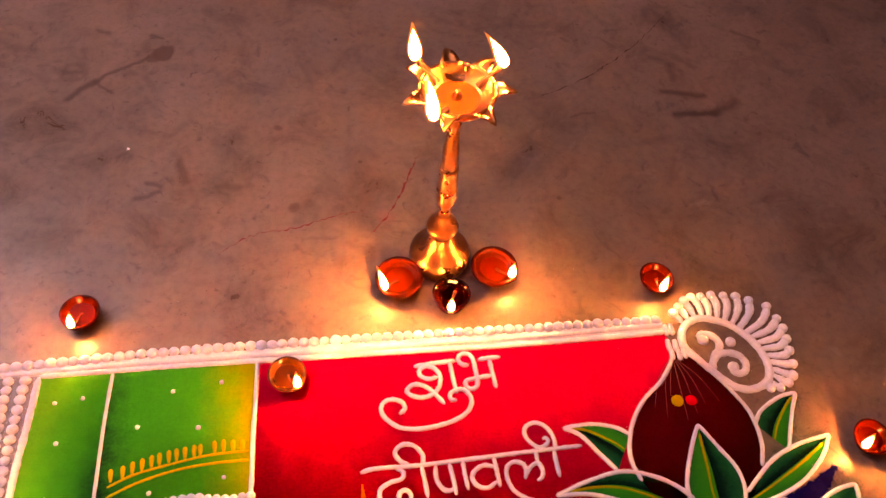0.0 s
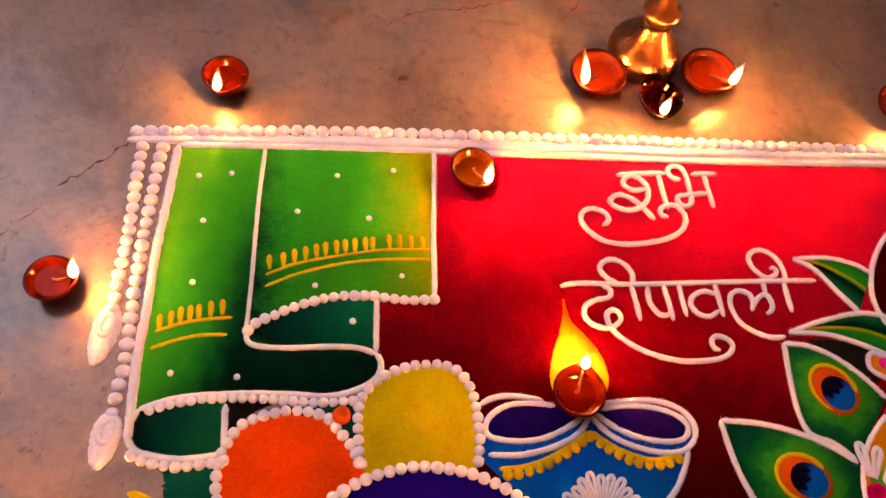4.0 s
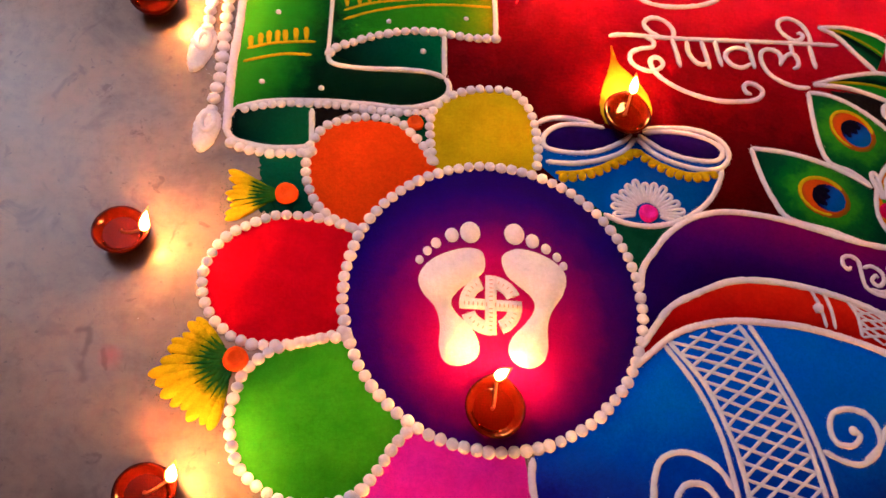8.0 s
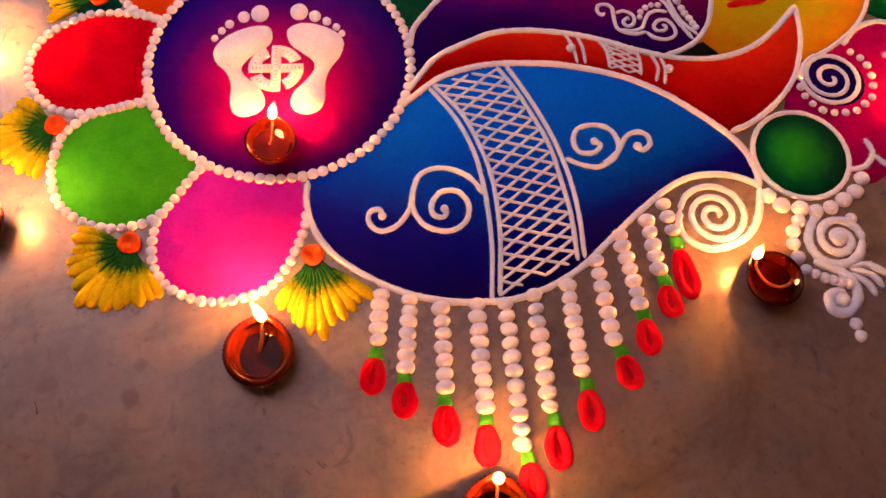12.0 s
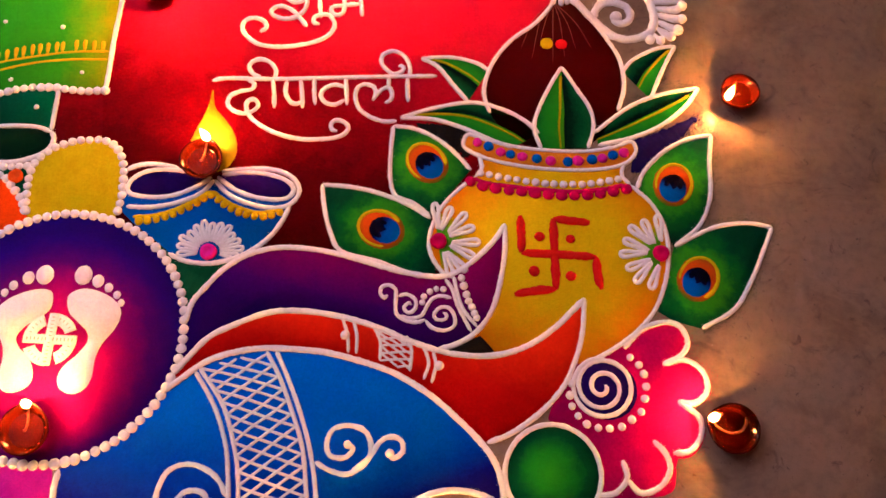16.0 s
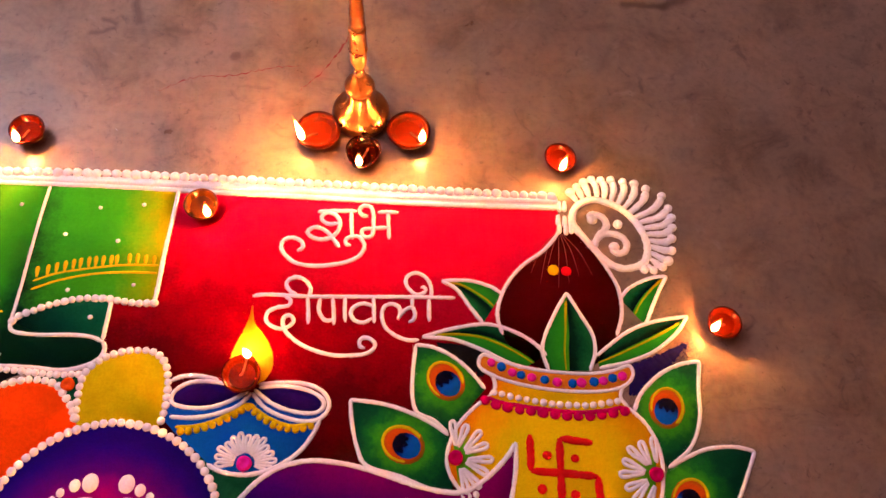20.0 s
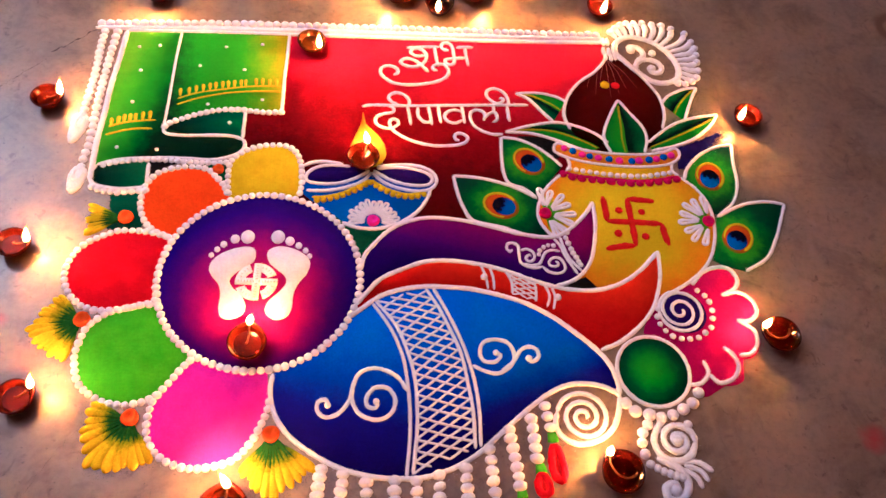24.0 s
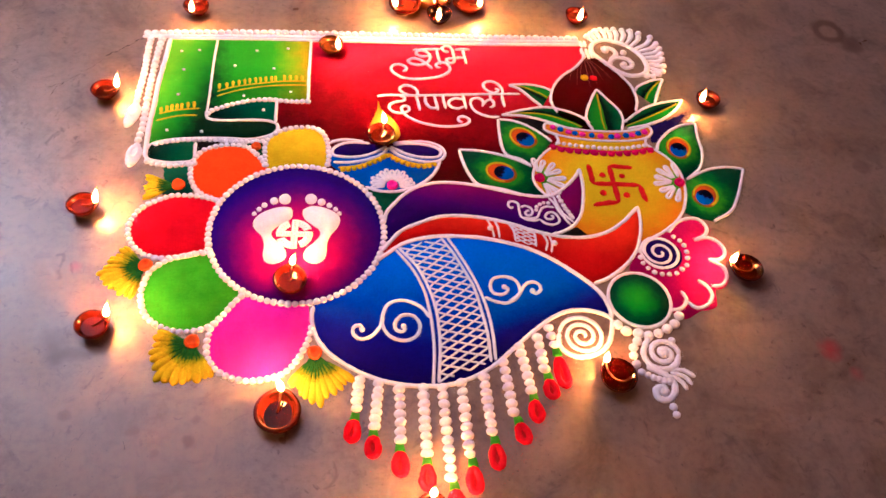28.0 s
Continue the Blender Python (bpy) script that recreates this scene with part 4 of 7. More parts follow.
part("fill", sheet(curve([(0.166, 0.350), (0.174, 0.324), (0.192, 0.303), (0.207, 0.280), (0.211, 0.257), (0.202, 0.235), (0.177, 0.225), (0.153, 0.233), (0.147, 0.255), (0.150, 0.277), (0.159, 0.307), (0.165, 0.330)], 6, True), 0.0020, rough=0.0015),
     powder("flame_yellow", [(0.0, (0.80, 0.66, 0.03)), (0.42, (0.74, 0.56, 0.01)), (0.70, (0.60, 0.38, 0.0)), (1.0, (0.42, 0.15, 0.0))], "round", (0.177, 0.262), size=0.072, wander=0.45), painted_flame)


def loop_petal(root, tip, width, line, base):
    """A petal poured as a narrow loop, its two strokes meeting at the tip."""
    a, b = Vector((*root, 0)), Vector((*tip, 0))
    d = b - a
    side = Vector((-d.y, d.x, 0)).normalized() * (width - line) / 2
    shape = ((0.0, 0.15), (0.35, 0.55), (0.70, 0.95), (0.88, 0.90), (0.97, 0.45))
    pts = [a + d * t + side * w for t, w in shape] + [a + d * t - side * w for t, w in reversed(shape)]
    c = curve([tuple(p) for p in pts], 5, True)
    return rope([c + c[:1]], line, base, 0.75, ends=False)


def half_flower(parent, centre, heart, a0, a1, reach, n, width, base):
    """White petals in a half round from angle a0 to a1 (degrees) round a coloured bead."""
    for i in range(n):
        a = radians(a0 + (a1 - a0) * i / (n - 1))
        d = Vector((math.cos(a), math.sin(a)))
        r = reach * (0.94 + 0.10 * ((i * 7) % 3) / 2)
        part("petal", loop_petal(Vector(centre) + d * reach * 0.38, Vector(centre) + d * r, width, 0.0050, base), WHITE, parent)
    if heart:
        ring_bead(parent, centre, reach * 0.25, HOTPINK_P, "heart", "pink pressed dab")


half_flower(lampart, (0.194, 0.113), "pink", 186, -6, 0.043, 13, 0.0112, 0.0012)

# disc with footprints
CX, CY, CR = 0.018, -0.003, 0.160
disc = motif("footprint_disc", "navy and magenta powder disc ringed with white beads")
part("fill", sheet(ellipse((CX, CY), CR, CR, 0, 96), 0.0014),
     powder("disc_powder", [(0.0, (0.50, 0.003, 0.085)), (0.30, (0.46, 0.002, 0.10)), (0.54, (0.25, 0.001, 0.13)), (0.74, (0.055, 0.001, 0.15)), (0.92, (0.011, 0.001, 0.17)), (1.0, (0.007, 0.001, 0.13))], "round", (CX - 0.002, CY - 0.030), size=0.168, wander=0.16), disc)
row(disc, ellipse((CX, CY), CR, CR, 0, 120), 0.0067, count=82, closed=True)
feet = motif("footprint_pair", "pair of white powder footprints side by side")
for x, y, r in [(*p, r) for p, r in zip([(-0.010, 0.072), (-0.030, 0.067), (-0.047, 0.056), (-0.056, 0.046), (-0.064, 0.035), (0.039, 0.074), (0.059, 0.067), (0.074, 0.059), (0.086, 0.050), (0.093, 0.040)], (0.0118, 0.0078, 0.0056, 0.0048, 0.0044) * 2)]:
    part("toe", sheet(ellipse((x, y), r * 0.92, r * 1.06, 0.1, 28), 0.0024, rough=0.0003), WHITE, feet)
part("sole", sheet(curve([(0.005, 0.046), (0.006, 0.030), (-0.002, 0.019), (-0.019, 0.006), (-0.029, -0.009), (-0.024, -0.022), (-0.008, -0.037), (0.000, -0.052), (-0.000, -0.066), (-0.009, -0.075), (-0.023, -0.079), (-0.035, -0.074), (-0.040, -0.059), (-0.040, -0.035), (-0.046, -0.017), (-0.059, -0.002), (-0.064, 0.014), (-0.056, 0.031), (-0.039, 0.044), (-0.017, 0.052), (-0.002, 0.052)], 5, True), 0.0024, rough=0.0003), WHITE, feet)
part("sole", sheet(curve([(0.025, 0.041), (0.029, 0.050), (0.043, 0.056), (0.064, 0.053), (0.085, 0.042), (0.095, 0.027), (0.091, 0.007), (0.078, -0.014), (0.073, -0.033), (0.073, -0.055), (0.067, -0.070), (0.053, -0.077), (0.038, -0.072), (0.032, -0.060), (0.036, -0.045), (0.051, -0.028), (0.060, -0.012), (0.057, 0.001), (0.043, 0.013), (0.030, 0.025)], 5, True), 0.0024, rough=0.0003), WHITE, feet)


def emblem(c, r):
    """A round emblem cut by a cross and four hooked gaps."""
    e = motif("round_emblem", "white round stencilled emblem with a hooked cross")
    arm = r * 0.175
    part("upright", sheet([Vector((c[0] + u * arm, c[1] + v * r * 0.985, 0)) for u, v in ((-1, -1), (1, -1), (1, 0), (1, 1), (-1, 1), (-1, 0))], 0.0030, 0.0008, 0.0002), WHITE, e)
    for s in (-1, 1):
        part("crossbar", sheet([Vector((c[0] + s * u * r, c[1] + v * arm, 0)) for u, v in ((0.15, -1), (0.985, -1), (0.985, 0), (0.985, 1), (0.15, 1))], 0.0027, 0.0008, 0.0002), WHITE, e)
    for k in range(4):
        q = radians(90 * k)
        ring = [Vector((c[0] + rr * math.cos(q + a), c[1] + rr * math.sin(q + a), 0)) for rr, seq in ((r, range(0, 9)), (r * 0.56, range(8, -1, -1))) for a in [radians(-66 + 68 * i / 8) for i in seq]]
        part("arc", sheet(ring, 0.0024, 0.001, 0.0002), WHITE, e)
    for ax, ay in ((1, 0), (0, 1)):
        for i in range(-6, 7):
            if i:
                p = (c[0] + ax * i * r * 0.14, c[1] + ay * i * r * 0.14)
                part("stencil_mark", sheet(ellipse(p, r * (0.022 if ax else 0.07), r * (0.07 if ax else 0.022), 0, 8), 0.0034, 0.0003, 0.0), ORANGE_DIM, e)
    for k in range(4):
        for i in range(5):
            a = radians(90 * k - 66 + 12 * i)
            part("stencil_mark", sheet(ellipse((c[0] + r * 0.8 * math.cos(a), c[1] + r * 0.8 * math.sin(a)), r * 0.06, r * 0.02, a, 8), 0.0028, 0.0003, 0.0), ORANGE_DIM, e)


ORANGE_DIM = powder("rose_dust", [(0.58, 0.42, 0.40), (0.64, 0.48, 0.46)])
emblem((0.013, -0.011), 0.0335)

# petals round the disc
def big_petal(colour_words, pts, material, group="petals round the disc"):
    m = motif("large_petal", colour_words + " powder petal edged with white beads", group)
    part("fill", sheet(curve(pts, 5) + [Vector((CX + CR * 0.94 * math.cos(a), CY + CR * 0.94 * math.sin(a), 0)) for a in arc_angles(pts[-1], pts[0])], 0.0011), material, m)
    row(m, pts, 0.0061, step=0.0113)


def arc_angles(p, q):
    a, b = (math.atan2(v[1] - CY, v[0] - CX) for v in (p, q))
    while b - a > math.pi:
        b -= 2 * math.pi
    while a - b > math.pi:
        b += 2 * math.pi
    return [a + (b - a) * k / 8 for k in range(9)]


big_petal("yellow", [(-0.055, 0.159), (-0.059, 0.207), (-0.055, 0.229), (-0.039, 0.247), (-0.015, 0.260), (0.006, 0.265), (0.033, 0.265), (0.050, 0.255), (0.061, 0.236), (0.066, 0.213), (0.068, 0.189), (0.067, 0.164)], powder("petal_yellow", [(0.48, 0.375, 0.0), (0.58, 0.455, 0.001)]))
big_petal("orange", [(-0.053, 0.158), (-0.063, 0.174), (-0.076, 0.189), (-0.090, 0.203), (-0.106, 0.208), (-0.123, 0.210), (-0.145, 0.206), (-0.164, 0.200), (-0.179, 0.190), (-0.190, 0.172), (-0.194, 0.154), (-0.194, 0.132), (-0.190, 0.114), (-0.182, 0.098), (-0.172, 0.085), (-0.158, 0.075), (-0.137, 0.066)], powder("petal_orange", [(0.80, 0.050, 0.001), (0.88, 0.064, 0.001)]))
big_petal("crimson red", [(-0.141, 0.067), (-0.171, 0.074), (-0.189, 0.076), (-0.213, 0.075), (-0.230, 0.069), (-0.246, 0.060), (-0.262, 0.049), (-0.274, 0.035), (-0.282, 0.015), (-0.284, -0.004), (-0.281, -0.022), (-0.271, -0.041), (-0.258, -0.055), (-0.240, -0.066), (-0.223, -0.070), (-0.201, -0.069), (-0.174, -0.064), (-0.150, -0.056), (-0.139, -0.050)], powder("petal_red", [(0.50, 0.0, 0.008), (0.60, 0.0, 0.012)]))
big_petal("bright green", [(-0.133, -0.057), (-0.156, -0.059), (-0.184, -0.067), (-0.203, -0.074), (-0.218, -0.085), (-0.230, -0.100), (-0.236, -0.121), (-0.238, -0.142), (-0.234, -0.164), (-0.227, -0.182), (-0.214, -0.198), (-0.197, -0.209), (-0.179, -0.217), (-0.157, -0.220), (-0.136, -0.217), (-0.118, -0.210), (-0.103, -0.197), (-0.091, -0.180), (-0.080, -0.162), (-0.069, -0.148)], powder("petal_green", [(0.028, 0.31, 0.005), (0.05, 0.38, 0.008)]))
big_petal("hot pink", [(-0.069, -0.148), (-0.083, -0.166), (-0.100, -0.193), (-0.112, -0.213), (-0.115, -0.230), (-0.115, -0.248), (-0.111, -0.266), (-0.102, -0.282), (-0.090, -0.294), (-0.071, -0.304), (-0.050, -0.309), (-0.030, -0.309), (-0.006, -0.304), (0.012, -0.297), (0.027, -0.282), (0.037, -0.266), (0.044, -0.248), (0.051, -0.230), (0.054, -0.210)], powder("petal_pink", [(0.78, 0.011, 0.35), (0.85, 0.018, 0.43)]))


FAN_GREEN = powder("streak_green", [(0.0, 0.06, 0.012), (0.02, 0.12, 0.012)])


def fan(c, first, middle, last, n, label):
    """A half-open flower: yellow petals, green at their roots, spread from an orange dab."""
    f = motif("fan_flower", label, "fan flowers")
    c = Vector(c)
    rad, ang = [], []
    for p in (first, middle, last):
        v = Vector(p) - c
        rad.append(v.length)
        a = math.atan2(v.y, v.x)
        while ang and a - ang[-1] > math.pi:
            a -= 2 * math.pi
        while ang and ang[-1] - a > math.pi:
            a += 2 * math.pi
        ang.append(a)
    far = max(rad)
    mat = powder("fan_powder", [(0.0, (0.0, 0.035, 0.010)), (0.30, (0.010, 0.085, 0.006)), (0.42, (0.20, 0.22, 0.0)), (0.56, (0.62, 0.43, 0.0)), (1.0, (0.76, 0.53, 0.0))], "round", c, size=far, wander=0.45)
    turn = (ang[2] - ang[0]) / (n - 1)
    edge = []
    for i in range(n):
        t = 2 * i / (n - 1)
        k = min(1, int(t))
        a, r = ang[k] + (ang[k + 1] - ang[k]) * (t - k), rad[k] + (rad[k + 1] - rad[k]) * (t - k)
        a += 0.12 * turn * math.sin(i * 4.3)
        r *= (1.0 + 0.04 * math.sin(i * 2.4)) * (1 - 0.09 * math.sin(math.pi * (t - k)))
        d = Vector((math.cos(a), math.sin(a)))
        edge.append(c + d * r * 0.72)
        part("petal", petal(c + d * r * 0.30, c + d * r, abs(turn) * r * (1.10 + 0.10 * math.sin(i * 1.9)), 0.0004, 0.42, 0.20, 12), mat, f)
        if i < n - 1:
            g = Vector((math.cos(a + turn * 0.5), math.sin(a + turn * 0.5)))
            bend = Vector((-g.y, g.x)) * 0.0012 * math.sin(i * 3.1)
            part("vein", rope([curve([tuple(c + g * r * 0.18), tuple(c + g * r * 0.45 + bend), tuple(c + g * r * (0.78 + 0.13 * math.sin(i * 5.1)))], 5)], 0.0042, 0.0030, 0.5, taper=0.75), FAN_GREEN, f)
    part("base", sheet([Vector((*c, 0))] + [Vector((*e, 0)) for e in edge], 0.0009, rough=0.003), DEEPGREEN_P, f)
    ring_bead(f, c, 0.0122)


fan((-0.211, 0.100), (-0.276, 0.124), (-0.275, 0.092), (-0.273, 0.062), 8, "yellow fan flower with orange dab beside the drape")
fan((-0.239, -0.087), (-0.283, -0.046), (-0.318, -0.112), (-0.254, -0.157), 14, "yellow fan flower between red and green petals")
fan((-0.139, -0.239), (-0.198, -0.218), (-0.182, -0.316), (-0.098, -0.303), 14, "yellow fan flower between green and pink petals")
fan((0.062, -0.259), (0.023, -0.314), (0.068, -0.358), (0.128, -0.309), 12, "yellow fan flower beside the blue shell")
dab = motif("orange_dab", "orange powder dab on deep green ground")
ring_bead(dab, [(-0.076, 0.206)][0], 0.0095)
backing = motif("green_ground", "deep green powder ground between the petals")
part("fill", sheet(loop([(-0.253, 0.147), (-0.192, 0.162)], [(-0.192, 0.157), (-0.197, 0.126), (-0.182, 0.086)], [(-0.187, 0.075), (-0.218, 0.076), (-0.243, 0.081)], [(-0.240, 0.096), (-0.240, 0.117), (-0.246, 0.147)], n=24), 0.0007, rough=0.005), powder("ground_green", [(0.0, (0.002, 0.09, 0.045)), (1.0, (0.0, 0.03, 0.02))], "line", (-0.207, 0.147), (-0.207, 0.076)), backing)
corner = motif("green_ground", "deep green powder ground beside the beaded disc")
part("fill", sheet(loop([(0.126, 0.121), (0.163, 0.101), (0.214, 0.100)], [(0.221, 0.100), (0.193, 0.062), (0.178, 0.021)], [(0.176, 0.013), (0.163, 0.062), (0.126, 0.121)], n=4), 0.0009), DEEPGREEN_P, corner)

# horns of colour and the blue shell
purple = motif("purple_horn", "purple powder horn with white curled ornament")
part("fill", sheet(loop([(0.177, 0.016), (0.183, 0.045), (0.197, 0.066), (0.217, 0.091), (0.248, 0.113), (0.287, 0.124), (0.334, 0.123), (0.380, 0.115), (0.426, 0.103), (0.465, 0.096), (0.497, 0.095), (0.522, 0.105), (0.548, 0.128), (0.567, 0.151), (0.579, 0.172)], [(0.579, 0.172), (0.579, 0.126), (0.572, 0.080), (0.562, 0.048), (0.543, 0.022), (0.522, 0.008), (0.498, 0.000)], [(0.498, 0.001), (0.457, 0.007), (0.375, 0.030), (0.284, 0.032), (0.209, -0.006), (0.174, -0.047)], [(0.169, -0.044), (0.178, 0.016)], n=5), 0.0022),
     powder("horn_purple", [(0.0, (0.009, 0.0, 0.085)), (0.35, (0.032, 0.0, 0.110)), (0.75, (0.105, 0.0, 0.090)), (1.0, (0.15, 0.0, 0.075))], "line", (0.381, 0.020), (0.402, 0.116), wander=0.2), purple)
line_part(purple, [(0.177, 0.016), (0.183, 0.045), (0.197, 0.066), (0.217, 0.091), (0.248, 0.113), (0.287, 0.124), (0.334, 0.123), (0.380, 0.115), (0.426, 0.103), (0.465, 0.096), (0.497, 0.095), (0.522, 0.105), (0.548, 0.128), (0.567, 0.151), (0.579, 0.172)], 0.0076, 0.002)
line_part(purple, [(0.579, 0.172), (0.579, 0.126), (0.572, 0.080), (0.562, 0.048), (0.543, 0.022), (0.522, 0.008), (0.498, 0.000)], 0.0072, 0.002)
for pts in ([(0.503, 0.092), (0.513, 0.078), (0.521, 0.056), (0.539, 0.024)], [(0.514, 0.096), (0.519, 0.075), (0.528, 0.052), (0.546, 0.031)], [(0.430, 0.067), (0.426, 0.063), (0.421, 0.068), (0.422, 0.077), (0.431, 0.080), (0.440, 0.074), (0.441, 0.058), (0.443, 0.043), (0.454, 0.035), (0.469, 0.033), (0.480, 0.037)], [(0.444, 0.066), (0.455, 0.069), (0.466, 0.062), (0.466, 0.050), (0.458, 0.045), (0.452, 0.051), (0.458, 0.058), (0.461, 0.055)], [(0.480, 0.036), (0.489, 0.027), (0.505, 0.024), (0.517, 0.031), (0.517, 0.043), (0.510, 0.053), (0.499, 0.054), (0.491, 0.045), (0.494, 0.038), (0.504, 0.038), (0.507, 0.044), (0.502, 0.047)], [(0.447, 0.040), (0.462, 0.038), (0.475, 0.042), (0.482, 0.056), (0.488, 0.065), (0.499, 0.069), (0.512, 0.067)]):
    line_part(purple, pts, 0.0054, 0.002, name="ornament")
beads(purple, [Vector((*p, 0)) for p in [(0.524, 0.094), (0.527, 0.084), (0.531, 0.072), (0.534, 0.064), (0.539, 0.056), (0.542, 0.048), (0.545, 0.042)]], 0.0050, base=0.002)
beads(purple, [Vector((*p, 0)) for p in [(0.475, 0.059), (0.477, 0.067), (0.484, 0.074), (0.492, 0.078), (0.501, 0.078)]], 0.0042, base=0.002)
gap = motif("dark_gap", "black powder patch between the horns")
part("fill", sheet(loop([(0.508, -0.003), (0.528, 0.007), (0.548, 0.019)], [(0.551, 0.019), (0.564, 0.006), (0.572, -0.005)], n=4), 0.0026), BLACK_P, gap)

scarlet = motif("red_horn", "scarlet powder horn with white lattice ornament")
part("fill", sheet(loop([(0.173, -0.047), (0.188, -0.026), (0.209, -0.000), (0.239, 0.018), (0.284, 0.037), (0.330, 0.040), (0.375, 0.035), (0.420, 0.024), (0.457, 0.010), (0.494, -0.001), (0.524, -0.006), (0.562, -0.006), (0.594, 0.002), (0.620, 0.015), (0.647, 0.036), (0.669, 0.059), (0.683, 0.075)], [(0.683, 0.075), (0.680, 0.030), (0.671, -0.005), (0.656, -0.039), (0.629, -0.071), (0.594, -0.098), (0.563, -0.112)], [(0.159, -0.072), (0.181, -0.054), (0.209, -0.031), (0.239, -0.018), (0.276, -0.010), (0.313, -0.009), (0.357, -0.011), (0.402, -0.020), (0.445, -0.033), (0.488, -0.056), (0.522, -0.082), (0.555, -0.112), (0.574, -0.137), (0.583, -0.165), (0.584, -0.187)][:12][::-1], n=5), 0.0026),
     powder("horn_scarlet", [(0.0, (0.24, 0.0, 0.001)), (0.5, (0.40, 0.002, 0.001)), (1.0, (0.64, 0.016, 0.002))], "line", (0.482, -0.103), (0.503, 0.029), wander=0.25), scarlet)
line_part(scarlet, [(0.173, -0.047), (0.188, -0.026), (0.209, -0.000), (0.239, 0.018), (0.284, 0.037), (0.330, 0.040), (0.375, 0.035), (0.420, 0.024), (0.457, 0.010), (0.494, -0.001), (0.524, -0.006), (0.562, -0.006), (0.594, 0.002), (0.620, 0.015), (0.647, 0.036), (0.669, 0.059), (0.683, 0.075)], 0.0080, 0.0024)
line_part(scarlet, [(0.683, 0.075), (0.680, 0.030), (0.671, -0.005), (0.656, -0.039), (0.629, -0.071), (0.594, -0.098), (0.563, -0.112)], 0.0070, 0.0024)
for pts in ([(0.375, 0.034), (0.383, 0.013), (0.386, -0.010)], [(0.389, 0.033), (0.395, 0.012), (0.396, -0.011)], [(0.415, 0.026), (0.425, 0.006), (0.426, -0.018)], [(0.458, 0.015), (0.465, -0.004), (0.464, -0.030)], [(0.479, 0.004), (0.487, -0.018), (0.482, -0.039)], [(0.492, -0.003), (0.496, -0.021), (0.492, -0.043)]):
    line_part(scarlet, pts, 0.0046, 0.0024, name="ornament")
beads(scarlet, [Vector((*p, 0)) for p in [(0.380, 0.012)] + [(0.500, -0.021)]], 0.0062, base=0.0024)


def lattice(parent, left, right, n, rise, width, base):
    """Crossed poured lines between two edges."""
    a, b = even(curve(left, 8), count=61), even(curve(right, 8), count=61)
    for i in range(-6, n + 6):
        for shift in rise:
            s0 = i / (n - 1)
            cuts = sorted((-s0 / shift, (1 - s0) / shift))
            u0, u1 = max(0.0, cuts[0]), min(1.0, cuts[1])
            if u1 - u0 < 0.12:
                continue
            s0, s1 = s0 + shift * u0, s0 + shift * u1
            pts = []
            for k in range(5):
                u = u0 + (u1 - u0) * k / 4
                v = (s0 + (s1 - s0) * k / 4) * 60
                j = min(59, int(v))
                p, q = a[j].lerp(a[j + 1], v - j), b[j].lerp(b[j + 1], v - j)
                w = p.lerp(q, u)
                pts.append((w.x + 0.0018 * noise.noise(w * 130 + Vector((0, 0, i))), w.y + 0.0018 * noise.noise(w * 130 + Vector((5, 0, i)))))
            part("lattice_bar", rope([curve(pts, 4)], width, base), WHITE, parent)


lattice(scarlet, [(0.415, 0.026), (0.425, 0.006), (0.426, -0.018)], [(0.458, 0.015), (0.465, -0.004), (0.464, -0.030)], 6, (0.34, -0.34), 0.0032, 0.0026)

shell = motif("blue_shell", "blue to navy powder shell with white lattice band")
part("fill", sheet(loop([(0.055, -0.166), (0.054, -0.195), (0.063, -0.227), (0.081, -0.254), (0.104, -0.274), (0.137, -0.294), (0.170, -0.308), (0.209, -0.317), (0.248, -0.319), (0.287, -0.316), (0.327, -0.302), (0.362, -0.281), (0.398, -0.249), (0.435, -0.216), (0.474, -0.186), (0.504, -0.172), (0.533, -0.169), (0.558, -0.173), (0.578, -0.183)], [(0.577, -0.182), (0.583, -0.164)], [(0.159, -0.072), (0.181, -0.054), (0.209, -0.031), (0.239, -0.018), (0.276, -0.010), (0.313, -0.009), (0.357, -0.011), (0.402, -0.020), (0.445, -0.033), (0.488, -0.056), (0.522, -0.082), (0.555, -0.112), (0.574, -0.137), (0.583, -0.165), (0.584, -0.187)][:-1][::-1], [(0.159, -0.072), (0.137, -0.105), (0.096, -0.143), (0.054, -0.167)], n=5), 0.0014),
     powder("shell_blue", [(0.0, (0.003, 0.001, 0.095)), (0.26, (0.003, 0.004, 0.21)), (0.46, (0.0, 0.036, 0.42)), (0.68, (0.0, 0.092, 0.60)), (1.0, (0.0, 0.118, 0.68))], "line", (0.228, -0.320), (0.289, -0.020), wander=0.16, also=((0.442, -0.232), (0.392, -0.106))), shell)
line_part(shell, [(0.055, -0.166), (0.054, -0.195), (0.063, -0.227), (0.081, -0.254), (0.104, -0.274), (0.137, -0.294), (0.170, -0.308), (0.209, -0.317), (0.248, -0.319), (0.287, -0.316), (0.327, -0.302), (0.362, -0.281), (0.398, -0.249), (0.435, -0.216), (0.474, -0.186), (0.504, -0.172), (0.533, -0.169), (0.558, -0.173), (0.576, -0.181), (0.585, -0.189)], 0.0076)
line_part(shell, [(0.159, -0.072), (0.181, -0.054), (0.209, -0.031), (0.239, -0.018), (0.276, -0.010), (0.313, -0.009), (0.357, -0.011), (0.402, -0.020), (0.445, -0.033), (0.488, -0.056), (0.522, -0.082), (0.555, -0.112), (0.574, -0.137), (0.583, -0.165), (0.584, -0.187)], 0.0080, 0.002)
